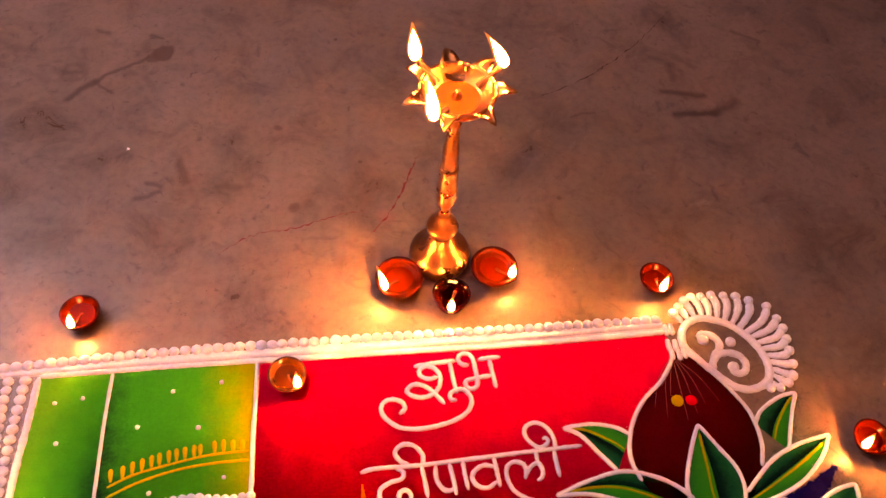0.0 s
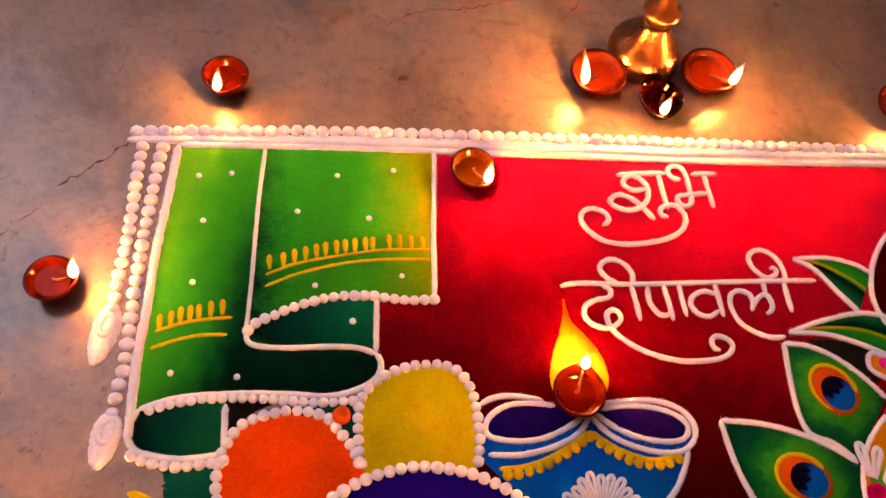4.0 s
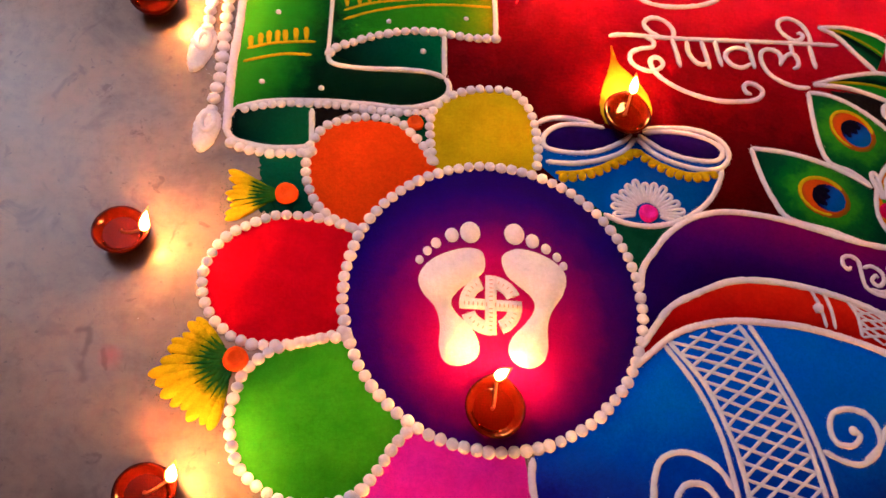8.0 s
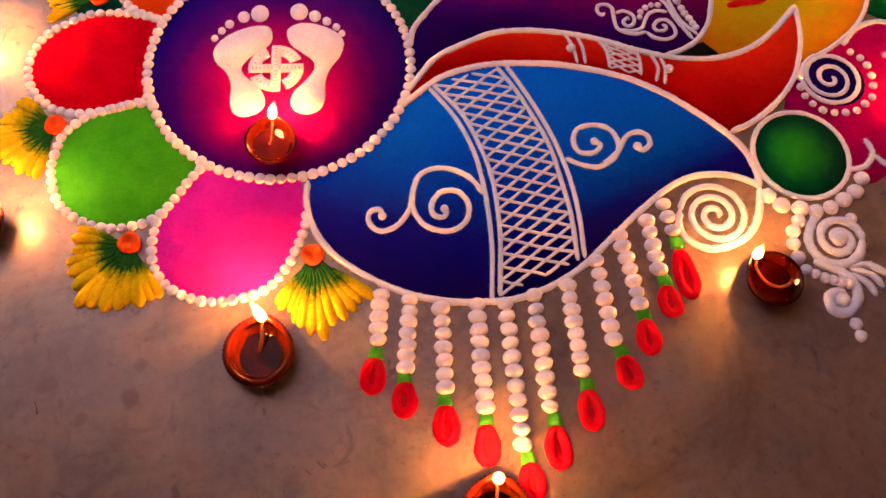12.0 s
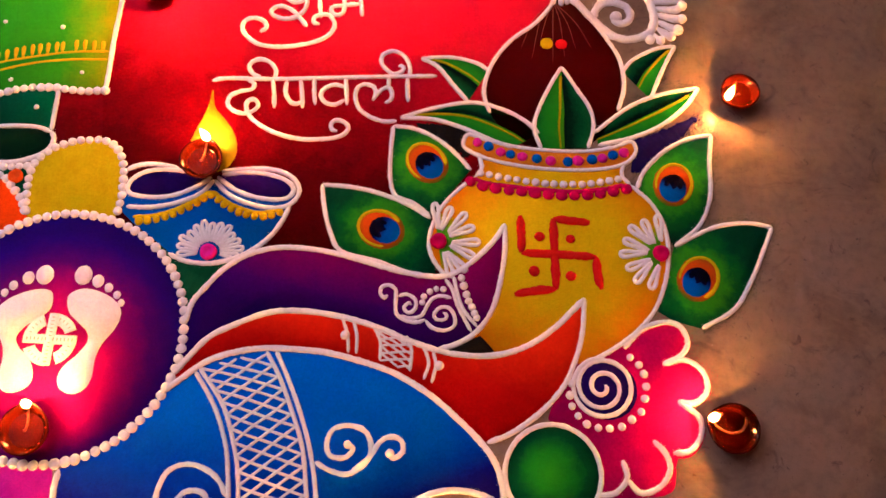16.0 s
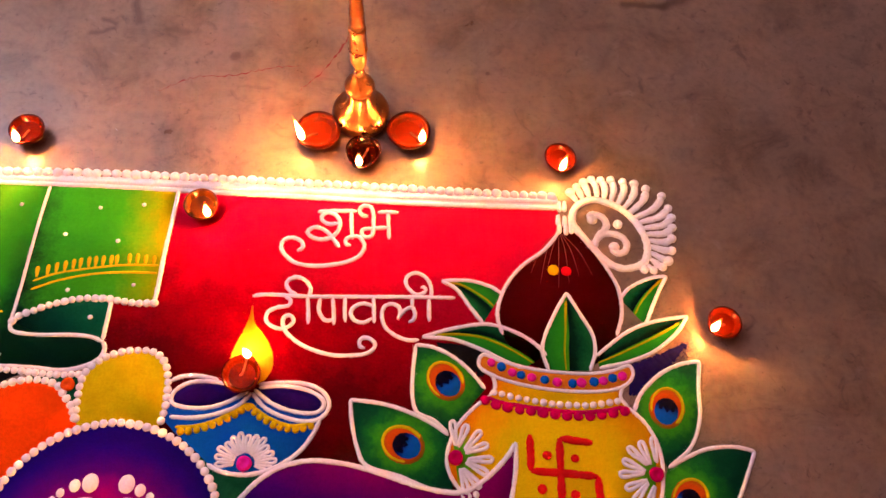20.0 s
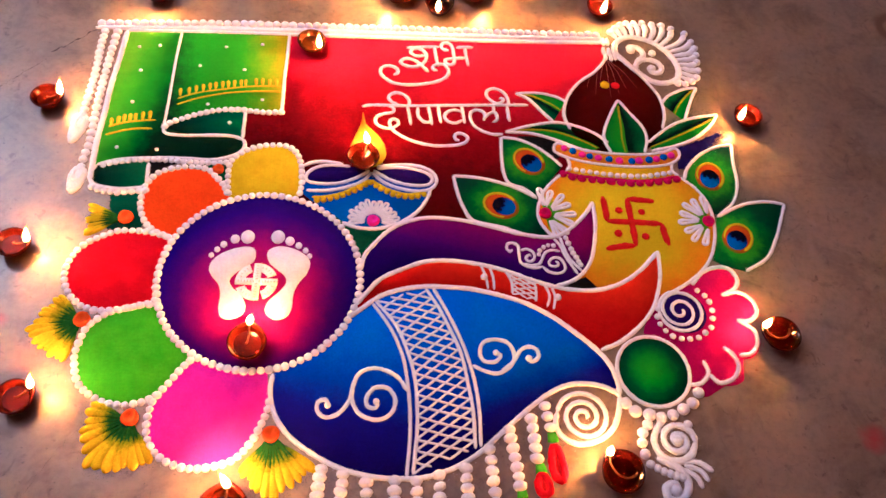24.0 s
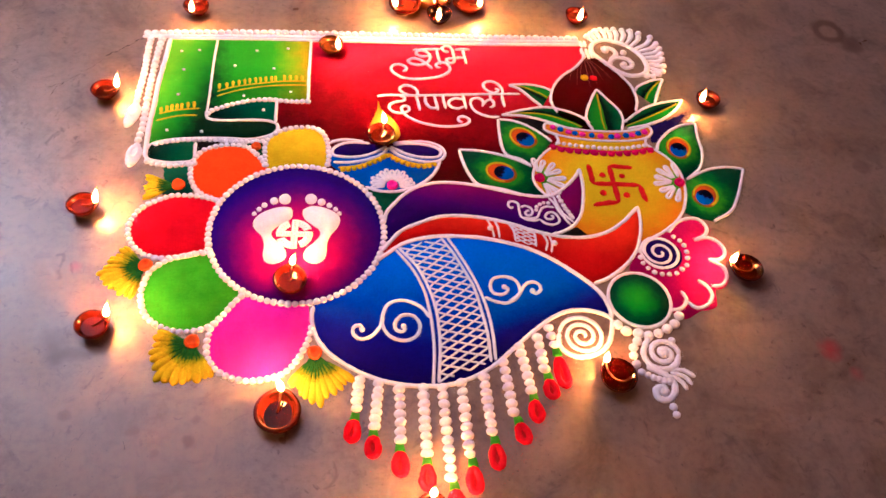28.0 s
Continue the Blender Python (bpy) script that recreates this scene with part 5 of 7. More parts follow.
line_part(shell, [(0.584, -0.187), (0.578, -0.217), (0.565, -0.242), (0.542, -0.258), (0.513, -0.264), (0.490, -0.255), (0.480, -0.236), (0.484, -0.215)], 0.0088, 0.001)
coil = [(0.524 + (0.0415 - 0.0375 * k / 30) * math.cos(radians(170 - 31 * k)), -0.222 + (0.0400 - 0.0360 * k / 30) * math.sin(radians(170 - 31 * k))) for k in range(31)]
line_part(shell, coil, 0.0074, 0.001, name="coil")
for pts in ([(0.199, -0.042), (0.229, -0.085), (0.248, -0.129), (0.256, -0.167), (0.261, -0.211), (0.262, -0.260), (0.258, -0.317)], [(0.204, -0.038), (0.238, -0.081), (0.258, -0.129), (0.268, -0.168), (0.272, -0.212), (0.272, -0.254), (0.267, -0.313)], [(0.284, -0.013), (0.304, -0.045), (0.324, -0.087), (0.340, -0.127), (0.349, -0.173), (0.356, -0.218), (0.358, -0.274)], [(0.296, -0.012), (0.313, -0.043), (0.331, -0.081), (0.347, -0.122), (0.359, -0.168), (0.365, -0.215), (0.366, -0.271)]):
    line_part(shell, pts, 0.0058, 0.0012, name="band_line")
for pts in ([(0.256, -0.188), (0.247, -0.172), (0.232, -0.160), (0.208, -0.153), (0.185, -0.161), (0.175, -0.184), (0.176, -0.208), (0.189, -0.227), (0.214, -0.234), (0.234, -0.223), (0.239, -0.202), (0.228, -0.185), (0.209, -0.184), (0.197, -0.198), (0.198, -0.213), (0.210, -0.216), (0.214, -0.206)], [(0.176, -0.184), (0.171, -0.205), (0.157, -0.225), (0.138, -0.232), (0.125, -0.222), (0.126, -0.208), (0.136, -0.205), (0.141, -0.214)], [(0.357, -0.144), (0.376, -0.153), (0.397, -0.156), (0.417, -0.143), (0.423, -0.125), (0.415, -0.106), (0.395, -0.099), (0.375, -0.105), (0.369, -0.122), (0.375, -0.136), (0.392, -0.137), (0.401, -0.127), (0.394, -0.120)], [(0.401, -0.154), (0.421, -0.136), (0.433, -0.117), (0.447, -0.110), (0.459, -0.115), (0.461, -0.127), (0.451, -0.135), (0.444, -0.129)]):
    line_part(shell, pts, 0.0066, 0.0012, name="scroll_line")
beads(shell, [Vector((*p, 0)) for p in ((0.211, -0.206), (0.140, -0.213), (0.394, -0.122), (0.446, -0.130))], 0.0056, base=0.0012, name="scroll_end")
lattice(shell, [(0.204, -0.038), (0.238, -0.081), (0.258, -0.129), (0.268, -0.168), (0.272, -0.212), (0.272, -0.254), (0.267, -0.313)], [(0.284, -0.013), (0.304, -0.045), (0.324, -0.087), (0.340, -0.127), (0.349, -0.173), (0.356, -0.218), (0.358, -0.274)], 18, (0.198, -0.105), 0.0039, 0.0014)

# pot, coconut and leaves
pot = motif("water_pot", "golden yellow powder pot with red symbol and beaded neck")
part("body", sheet(loop([(0.538, 0.237), (0.546, 0.251), (0.543, 0.269)], [(0.545, 0.264), (0.641, 0.255), (0.740, 0.268)], [(0.740, 0.262), (0.737, 0.251), (0.749, 0.237)], [(0.748, 0.237), (0.775, 0.212), (0.792, 0.177), (0.795, 0.138), (0.789, 0.101), (0.774, 0.064), (0.750, 0.035), (0.720, 0.011), (0.684, -0.010)], [(0.686, -0.010), (0.604, -0.006), (0.533, 0.011), (0.513, 0.059)], [(0.538, 0.238), (0.514, 0.217), (0.493, 0.190), (0.482, 0.161), (0.480, 0.136), (0.488, 0.115), (0.506, 0.093)][::-1], n=5), 0.0016),
     powder("pot_gold", [(0.0, (0.57, 0.47, 0.0)), (0.48, (0.59, 0.46, 0.0)), (0.74, (0.64, 0.34, 0.0)), (1.0, (0.64, 0.17, 0.0))], "round", (0.650, 0.145), size=0.165, wander=0.35), pot)
part("lip", sheet(loop([(0.526, 0.301), (0.551, 0.294), (0.591, 0.286), (0.630, 0.283), (0.685, 0.284), (0.725, 0.292), (0.751, 0.302)], [(0.751, 0.302), (0.756, 0.285), (0.746, 0.272)], [(0.537, 0.272), (0.575, 0.261), (0.630, 0.255), (0.684, 0.256), (0.724, 0.262), (0.746, 0.272)][::-1], [(0.538, 0.272), (0.522, 0.282), (0.526, 0.300)]), 0.0020), powder("lip_orange", [(0.62, 0.17, 0.01), (0.66, 0.24, 0.012)]), pot)
line_part(pot, [*[(0.526, 0.301), (0.551, 0.294), (0.591, 0.286), (0.630, 0.283), (0.685, 0.284), (0.725, 0.292), (0.751, 0.302)], (0.757, 0.288), *[(0.537, 0.272), (0.575, 0.261), (0.630, 0.255), (0.684, 0.256), (0.724, 0.262), (0.746, 0.272)][::-1], (0.520, 0.284)], 0.0058, 0.0016, closed=True)
for pts in ([(0.542, 0.270), (0.546, 0.252), (0.538, 0.238)], [(0.740, 0.269), (0.737, 0.251), (0.748, 0.237)], [(0.538, 0.238), (0.514, 0.217), (0.493, 0.190), (0.482, 0.161), (0.480, 0.136), (0.488, 0.115), (0.506, 0.093)], [(0.748, 0.237), (0.775, 0.212), (0.792, 0.177), (0.795, 0.138), (0.789, 0.101), (0.774, 0.064), (0.750, 0.035), (0.720, 0.011), (0.684, -0.010)]):
    line_part(pot, pts, 0.0060, 0.0012)
for k, p in enumerate([(0.539, 0.290), (0.554, 0.284), (0.571, 0.277), (0.585, 0.274), (0.601, 0.271), (0.621, 0.269), (0.640, 0.267), (0.663, 0.267), (0.677, 0.269), (0.696, 0.272), (0.711, 0.275), (0.725, 0.280), (0.741, 0.285)]):
    beads(pot, [Vector((*p, 0))], 0.0072, "blue" if k % 2 else "pink", 0.0014, "dot")
row(pot, [(0.544, 0.244), (0.591, 0.237), (0.641, 0.233), (0.692, 0.236), (0.732, 0.245)], 0.0054, count=16, base=0.001)
row(pot, [(0.531, 0.231), (0.552, 0.224), (0.591, 0.220), (0.631, 0.218), (0.668, 0.217), (0.707, 0.222), (0.742, 0.231)], 0.0076, count=13, colour="magenta", base=0.001, long=1.1)
line_part(pot, [(0.533, 0.237), (0.552, 0.230), (0.591, 0.226), (0.631, 0.224), (0.668, 0.223), (0.707, 0.228), (0.742, 0.237)], 0.0070, 0.001, MAGENTA_P, "garland_cord")
for pts in ([(0.643, 0.183), (0.645, 0.135), (0.647, 0.085)], [(0.643, 0.183), (0.667, 0.181), (0.692, 0.180)], [(0.599, 0.185), (0.601, 0.156), (0.601, 0.133)], [(0.601, 0.133), (0.651, 0.133), (0.700, 0.132)], [(0.700, 0.132), (0.701, 0.110), (0.706, 0.088)], [(0.647, 0.086), (0.620, 0.082), (0.593, 0.076)]):
    line_part(pot, pts, 0.0122, 0.001, RANGOLI_RED, "symbol_stroke")
beads(pot, [Vector((*p, 0)) for p in [(0.625, 0.157), (0.666, 0.155), (0.618, 0.109), (0.666, 0.104)]], 0.0070, "red", 0.001, "symbol_dot")


def pot_flower(c, angles, words):
    """Looped white petals on green round a magenta bead."""
    f = motif("half_flower", words, "flowers on the pot")
    span = [radians(a) for a in angles]
    g = [Vector((*c, 0))] + [Vector((c[0] + 0.038 * math.cos(a), c[1] + 0.038 * math.sin(a), 0)) for a in [span[0] + 0.2 * (span[0] - span[1]) + (span[-1] - span[0]) * 1.1 * k / 12 for k in range(13)]]
    part("ground", sheet(g, 0.0021, rough=0.002), powder("flower_green", [(0.0, (0.03, 0.28, 0.012)), (0.55, (0.08, 0.36, 0.010)), (1.0, (0.55, 0.36, 0.0))], "round", c, size=0.038, wander=0.3), f)
    for k, a in enumerate(span):
        d, side = Vector((math.cos(a), math.sin(a), 0)), Vector((-math.sin(a), math.cos(a), 0))
        o = Vector((*c, 0))
        reach = 0.054 - 0.003 * (k % 2)
        bend = side * 0.0016 * (1 if k % 2 else -1)
        a, b = o + d * reach * 0.36 + bend, o + d * reach
        part("petal", loop_petal(a.xy, b.xy, 0.0138, 0.0060, 0.0018), WHITE, f)
    ring_bead(f, c, 0.0108, MAGENTA_P, "heart", "magenta pressed dab")


pot_flower([(0.492, 0.143), (0.499, 0.189), (0.536, 0.151), (0.515, 0.101)][0], (98, 74, 50, 26, 2, -22, -46, -68), "white petalled half flower with magenta heart")
pot_flower([(0.785, 0.141), (0.773, 0.192), (0.736, 0.145), (0.769, 0.091)][0], (92, 115, 138, 161, 184, 207, 230, 253), "white petalled half flower with green ground")

FIBRE = powder("fibre_rose", [(0.17, 0.050, 0.045), (0.24, 0.080, 0.070)])
coconut = motif("coconut", "dark maroon powder coconut with white outline and tuft")
part("fill", sheet(curve([(0.644, 0.529), (0.637, 0.513), (0.616, 0.485), (0.584, 0.457), (0.561, 0.425), (0.549, 0.394), (0.546, 0.365), (0.555, 0.336), (0.591, 0.295), (0.652, 0.286), (0.704, 0.304), (0.734, 0.350), (0.743, 0.381), (0.743, 0.410), (0.736, 0.439), (0.713, 0.478), (0.691, 0.507), (0.667, 0.531)], 5, True), 0.0016), powder("coconut_brown", [(0.0, (0.042, 0.0, 0.001)), (0.6, (0.026, 0.0, 0.0005)), (1.0, (0.012, 0.0, 0.0))], "round", (0.637, 0.422), size=0.13, wander=0.2), coconut)
line_part(coconut, [(0.644, 0.529), (0.637, 0.513), (0.616, 0.485), (0.584, 0.457), (0.561, 0.425), (0.549, 0.394), (0.546, 0.365), (0.555, 0.336), (0.591, 0.295), (0.652, 0.286), (0.704, 0.304), (0.734, 0.350), (0.743, 0.381), (0.743, 0.410), (0.736, 0.439), (0.713, 0.478), (0.691, 0.507), (0.667, 0.531)][:8], 0.0064, 0.0014)
line_part(coconut, [(0.644, 0.529), (0.637, 0.513), (0.616, 0.485), (0.584, 0.457), (0.561, 0.425), (0.549, 0.394), (0.546, 0.365), (0.555, 0.336), (0.591, 0.295), (0.652, 0.286), (0.704, 0.304), (0.734, 0.350), (0.743, 0.381), (0.743, 0.410), (0.736, 0.439), (0.713, 0.478), (0.691, 0.507), (0.667, 0.531)][11:], 0.0064, 0.0014)
for k, (x, y) in enumerate([(0.597, 0.443), (0.613, 0.427), (0.625, 0.458), (0.643, 0.422), (0.660, 0.432), (0.676, 0.447), (0.698, 0.450)]):
    part("fibre", rope([curve([(0.643 + 0.002 * (k - 3), 0.520), ((0.643 + x) / 2 + 0.006 * (k - 3) / 3, 0.49), (x, y)], 6)], 0.0014, 0.0017, taper=0.6), FIBRE, coconut)
part("yellow_mark", sheet(ellipse([(0.634, 0.453), (0.655, 0.453)][0], 0.0086, 0.0086, 0, 30), 0.0030, rough=0.0010), powder("mark_yellow", [(0.56, 0.46, 0.0), (0.64, 0.52, 0.0)]), coconut)
part("red_mark", sheet(ellipse([(0.634, 0.453), (0.655, 0.453)][1], 0.0082, 0.0076, 0, 30), 0.0026, rough=0.0010), SCARLET_P, coconut)
for k, p in enumerate([(0.644, 0.571), (0.653, 0.572), (0.642, 0.545), (0.653, 0.544), (0.663, 0.547), (0.644, 0.529), (0.655, 0.528), (0.664, 0.531)]):
    part("tuft", petal((p[0], p[1] + 0.010), (p[0], p[1] - 0.010), 0.009, 0.001, 0.4, 0.7, 6), WHITE, coconut)


def leaf_half(edge, rib, top, columns=5):
    """One half of a leaf as a thin layer, with u running from the rib to the edge."""
    bm = bmesh.new()
    uv = bm.loops.layers.uv.new("UVMap")
    grid = [[bm.verts.new((*p.lerp(q, k / columns).xy, top)) for k in range(columns + 1)] for p, q in zip(rib, edge)]
    foot = [bm.verts.new((*q.xy, 0.0001)) for q in edge]
    for i in range(len(grid) - 1):
        for k in range(columns):
            f = bm.faces.new((grid[i][k], grid[i][k + 1], grid[i + 1][k + 1], grid[i + 1][k]))
            for loop_, u in zip(f.loops, (k, k + 1, k + 1, k)):
                loop_[uv].uv = (u / columns, i / (len(grid) - 1))
        f = bm.faces.new((grid[i][-1], foot[i], foot[i + 1], grid[i + 1][-1]))
        for loop_ in f.loops:
            loop_[uv].uv = (1.0, 0.5)
    bmesh.ops.recalc_face_normals(bm, faces=bm.faces)
    return bm


def leaf(upper, lower, words, pale, group="mango leaves", base=0.0022):
    """A leaf with a bright and a dark half, a soft yellow vein and a poured white edge."""
    m = motif("mango_leaf", words, group)
    n = 26
    u, v = even(curve(upper, 6), count=n), even(curve(lower, 6), count=n)
    mid = [a.lerp(b, 0.5) for a, b in zip(u, v)]
    dark, bright = (u, v) if pale else (v, u)
    part("half", leaf_half(dark, mid, base - 0.0006), LEAF_DARK, m, "dark green half, black along the rib")
    part("half", leaf_half(bright, mid, base - 0.0005), LEAF_BRIGHT, m, "bright green half")
    rib = [p.lerp(q, 0.16) for p, q in zip(mid, bright)]
    part("vein", rope([rib[3:]], 0.0046, base - 0.0003, 0.45, taper=0.55), VEIN, m, "yellow vein")
    line_part(m, upper, 0.0060, base - 0.0006)
    line_part(m, lower, 0.0060, base - 0.0006)


LEAF_BRIGHT = powder("leaf_bright_green", [(0.0, (0.040, 0.25, 0.006)), (0.30, (0.012, 0.24, 0.008)), (0.75, (0.005, 0.18, 0.010)), (1.0, (0.001, 0.095, 0.012))], "across", wander=0.5)
LEAF_DARK = powder("leaf_dark_green", [(0.0, (0.0, 0.006, 0.003)), (0.28, (0.0, 0.012, 0.006)), (0.55, (0.0, 0.05, 0.015)), (1.0, (0.006, 0.105, 0.022))], "across", wander=0.45)
VEIN = powder("vein_yellow", [(0.30, 0.28, 0.0), (0.42, 0.34, 0.0)])
leaf([(0.455, 0.418), (0.498, 0.422), (0.533, 0.415), (0.551, 0.404)], [(0.455, 0.418), (0.479, 0.406), (0.502, 0.378), (0.524, 0.352)], "narrow green powder leaf with yellow vein", False)
leaf([(0.431, 0.322), (0.476, 0.339), (0.528, 0.351), (0.571, 0.343), (0.603, 0.327), (0.624, 0.308)], [(0.431, 0.322), (0.477, 0.322), (0.521, 0.310), (0.552, 0.297), (0.587, 0.284)], "long green powder leaf with yellow vein", True)
leaf([(0.820, 0.459), (0.792, 0.453), (0.758, 0.433), (0.742, 0.412)], [(0.820, 0.459), (0.805, 0.430), (0.790, 0.394), (0.781, 0.370)], "short green powder leaf under the medallion", True)
leaf([(0.850, 0.392), (0.797, 0.379), (0.751, 0.357), (0.701, 0.314)], [(0.850, 0.392), (0.829, 0.361), (0.794, 0.330), (0.753, 0.309), (0.706, 0.295)], "long green powder leaf pointing outward", True)
leaf([(0.655, 0.415), (0.638, 0.382), (0.622, 0.343), (0.617, 0.315), (0.627, 0.284)], [(0.655, 0.415), (0.676, 0.381), (0.695, 0.349), (0.699, 0.320), (0.691, 0.289)], "upright green powder leaf over the coconut", False, base=0.0030)
under = motif("dark_gap", "blue-black powder patches under the leaves")
part("fill", sheet(loop([(0.756, 0.305), (0.799, 0.325), (0.840, 0.345)], [(0.845, 0.345), (0.815, 0.306), (0.772, 0.262), (0.750, 0.258)], n=40), 0.0009, rough=0.004), powder("gap_blue", [(0.003, 0.002, 0.040), (0.007, 0.005, 0.075)]), under)
part("fill", sheet(loop([(0.454, 0.315), (0.504, 0.314), (0.550, 0.300)], [(0.530, 0.282), (0.524, 0.267), (0.494, 0.287), (0.454, 0.309)], n=40), 0.0011, rough=0.004), BLACK_P, under)


def feather(upper, lower, eye, turn, words, extra=None):
    """A broad leaf with a peacock eye."""
    m = motif("peacock_feather", words, "peacock feathers")
    ends = [Vector((*upper[-1], 0)), Vector((*lower[-1], 0))]
    outline = curve(upper, 6) + ([Vector((*q, 0)) for q in extra] if extra else []) + curve(lower, 6)[::-1][:-1]
    part("blade", sheet(outline, 0.0013), powder("feather_green", [(0.0, (0.040, 0.30, 0.008)), (0.42, (0.022, 0.25, 0.008)), (0.62, (0.002, 0.105, 0.014)), (0.85, (0.0, 0.042, 0.016)), (1.0, (0.0, 0.030, 0.014))], "round", eye, size=0.080, wander=0.55), m)
    line_part(m, upper, 0.0062, 0.0012)
    line_part(m, lower, 0.0062, 0.0012)
    c, s = math.cos(turn), math.sin(turn)
    off = lambda u, v: (eye[0] + u * c - v * s, eye[1] + u * s + v * c)
    part("eye_patch", sheet(ellipse(off(0, 0), 0.0325, 0.0270, turn, 90), 0.0019, rough=0.0012), powder("eye_orange", [(0.0, (0.62, 0.062, 0.003)), (0.66, (0.60, 0.070, 0.003)), (0.84, (0.36, 0.095, 0.004)), (1.0, (0.06, 0.17, 0.010))], "round", off(0, 0), size=0.0335, wander=0.35), m)
    ring = ellipse(off(0.001, 0), 0.0295, 0.0240, turn, 60)
    part("eye_ring", rope([ring[-22:] + ring[:21]], 0.0058, 0.0014, 0.6, taper=0.35), EYE_YELLOW, m, "yellow ring")
    part("iris", sheet(ellipse(off(-0.0055, 0), 0.0205, 0.0180, turn, 70), 0.0026, rough=0.0010), powder("iris_blue", [(0.0, (0.0, 0.120, 0.50)), (0.40, (0.0, 0.085, 0.46)), (0.60, (0.001, 0.012, 0.14)), (0.72, (0.001, 0.002, 0.016)), (1.0, (0.001, 0.001, 0.008))], "line", off(-0.026, 0), off(0.016, 0), wander=0.30), m)
    crown = [(0.0130, 0.0), (0.0105, 0.0075), (0.0040, 0.0125), (-0.0050, 0.0120), (-0.0040, 0.0075), (-0.0010, 0.0055), (-0.0050, 0.0015), (-0.0070, -0.0010), (-0.0025, -0.0050), (-0.0045, -0.0085), (-0.0030, -0.0115), (0.0050, -0.0110), (0.0110, -0.0065)]
    part("pupil", sheet(curve([off(*p) for p in crown], 6, True), 0.0031, rough=0.0012), powder("pupil_black", [(0.0, (0.001, 0.004, 0.05)), (0.4, (0.001, 0.001, 0.010)), (1.0, (0.001, 0.001, 0.006))], "line", off(-0.008, 0), off(0.012, 0), wander=0.5), m)


EYE_YELLOW = powder("eye_yellow", [(0.56, 0.43, 0.0), (0.66, 0.50, 0.002)])
E1, E2, E3, E4 = [(0.471, 0.256), (0.415, 0.157), (0.807, 0.241), (0.833, 0.109)]
feather([(0.422, 0.309), (0.452, 0.306), (0.482, 0.293), (0.509, 0.272), (0.531, 0.248)], [(0.422, 0.309), (0.421, 0.267), (0.423, 0.229), (0.432, 0.205), (0.457, 0.195), (0.479, 0.178)], E1, radians(130), "green powder peacock feather beside the pot neck")
feather([(0.332, 0.216), (0.375, 0.214), (0.414, 0.206), (0.453, 0.191), (0.480, 0.175)], [(0.332, 0.216), (0.339, 0.180), (0.349, 0.149), (0.366, 0.123), (0.412, 0.112), (0.457, 0.098), (0.491, 0.095)], E2, radians(160), "green powder peacock feather on the red field")
feather([(0.863, 0.319), (0.829, 0.310), (0.796, 0.290), (0.768, 0.259), (0.757, 0.232)], [(0.863, 0.319), (0.858, 0.275), (0.856, 0.226), (0.839, 0.184), (0.804, 0.152)], E3, radians(75), "green powder peacock feather by the pot shoulder")
feather([(0.936, 0.186), (0.904, 0.190), (0.865, 0.184), (0.834, 0.170), (0.804, 0.152)], [(0.936, 0.186), (0.923, 0.155), (0.903, 0.111), (0.877, 0.070), (0.834, 0.043)], E4, radians(60), "large green powder peacock feather on bare cement", extra=[(0.789, 0.098), (0.777, 0.064), (0.797, 0.052)])

# medallion with rays
medal = motif("rayed_medallion", "white poured oval medallion with curled rays")
line_part(medal, [(0.666, 0.544), (0.670, 0.569), (0.684, 0.584), (0.705, 0.591), (0.727, 0.587), (0.750, 0.577), (0.772, 0.557), (0.786, 0.533), (0.792, 0.505), (0.785, 0.482), (0.768, 0.471), (0.746, 0.467), (0.724, 0.476), (0.703, 0.496), (0.681, 0.522)], 0.0126, 0.0, closed=True)
for pts in ([(0.697, 0.552), (0.695, 0.560), (0.703, 0.563), (0.716, 0.559), (0.724, 0.547), (0.721, 0.536), (0.712, 0.527), (0.705, 0.516)], [(0.704, 0.498), (0.705, 0.512), (0.714, 0.524), (0.730, 0.529), (0.749, 0.524), (0.757, 0.510), (0.752, 0.497), (0.741, 0.494), (0.733, 0.499), (0.734, 0.506)]):
    line_part(medal, pts, 0.0118, 0.0, name="curl")
beads(medal, [Vector((*p, 0)) for p in [(0.743, 0.548)]], 0.0090)
beads(medal, [Vector((*p, 0)) for p in [(0.700, 0.553), (0.736, 0.505)]], 0.0084, name="curl_end")
RAY_TIPS = [(0.658, 0.605), (0.670, 0.618), (0.683, 0.629), (0.697, 0.636), (0.715, 0.637), (0.734, 0.639), (0.756, 0.637), (0.777, 0.635), (0.798, 0.626), (0.826, 0.613), (0.836, 0.590), (0.841, 0.571), (0.842, 0.551), (0.840, 0.529), (0.838, 0.505), (0.831, 0.485), (0.820, 0.472), (0.804, 0.464), (0.788, 0.464)]
beads(medal, [Vector((*p, 0)) - (Vector((*p, 0)) - Vector((0.735, 0.535, 0))).normalized() * 0.006 for p in RAY_TIPS], 0.0078, name="ray_end")
tips = [Vector((*p, 0)) for p in RAY_TIPS]
roots = even(curve([(0.675, 0.583), (0.692, 0.593), (0.710, 0.595), (0.728, 0.593), (0.740, 0.587), (0.755, 0.578), (0.765, 0.571), (0.774, 0.563), (0.780, 0.559), (0.784, 0.552), (0.788, 0.545), (0.791, 0.537), (0.795, 0.527), (0.797, 0.516), (0.798, 0.504), (0.798, 0.493), (0.796, 0.485), (0.792, 0.477), (0.782, 0.471)], 8), count=len(tips))
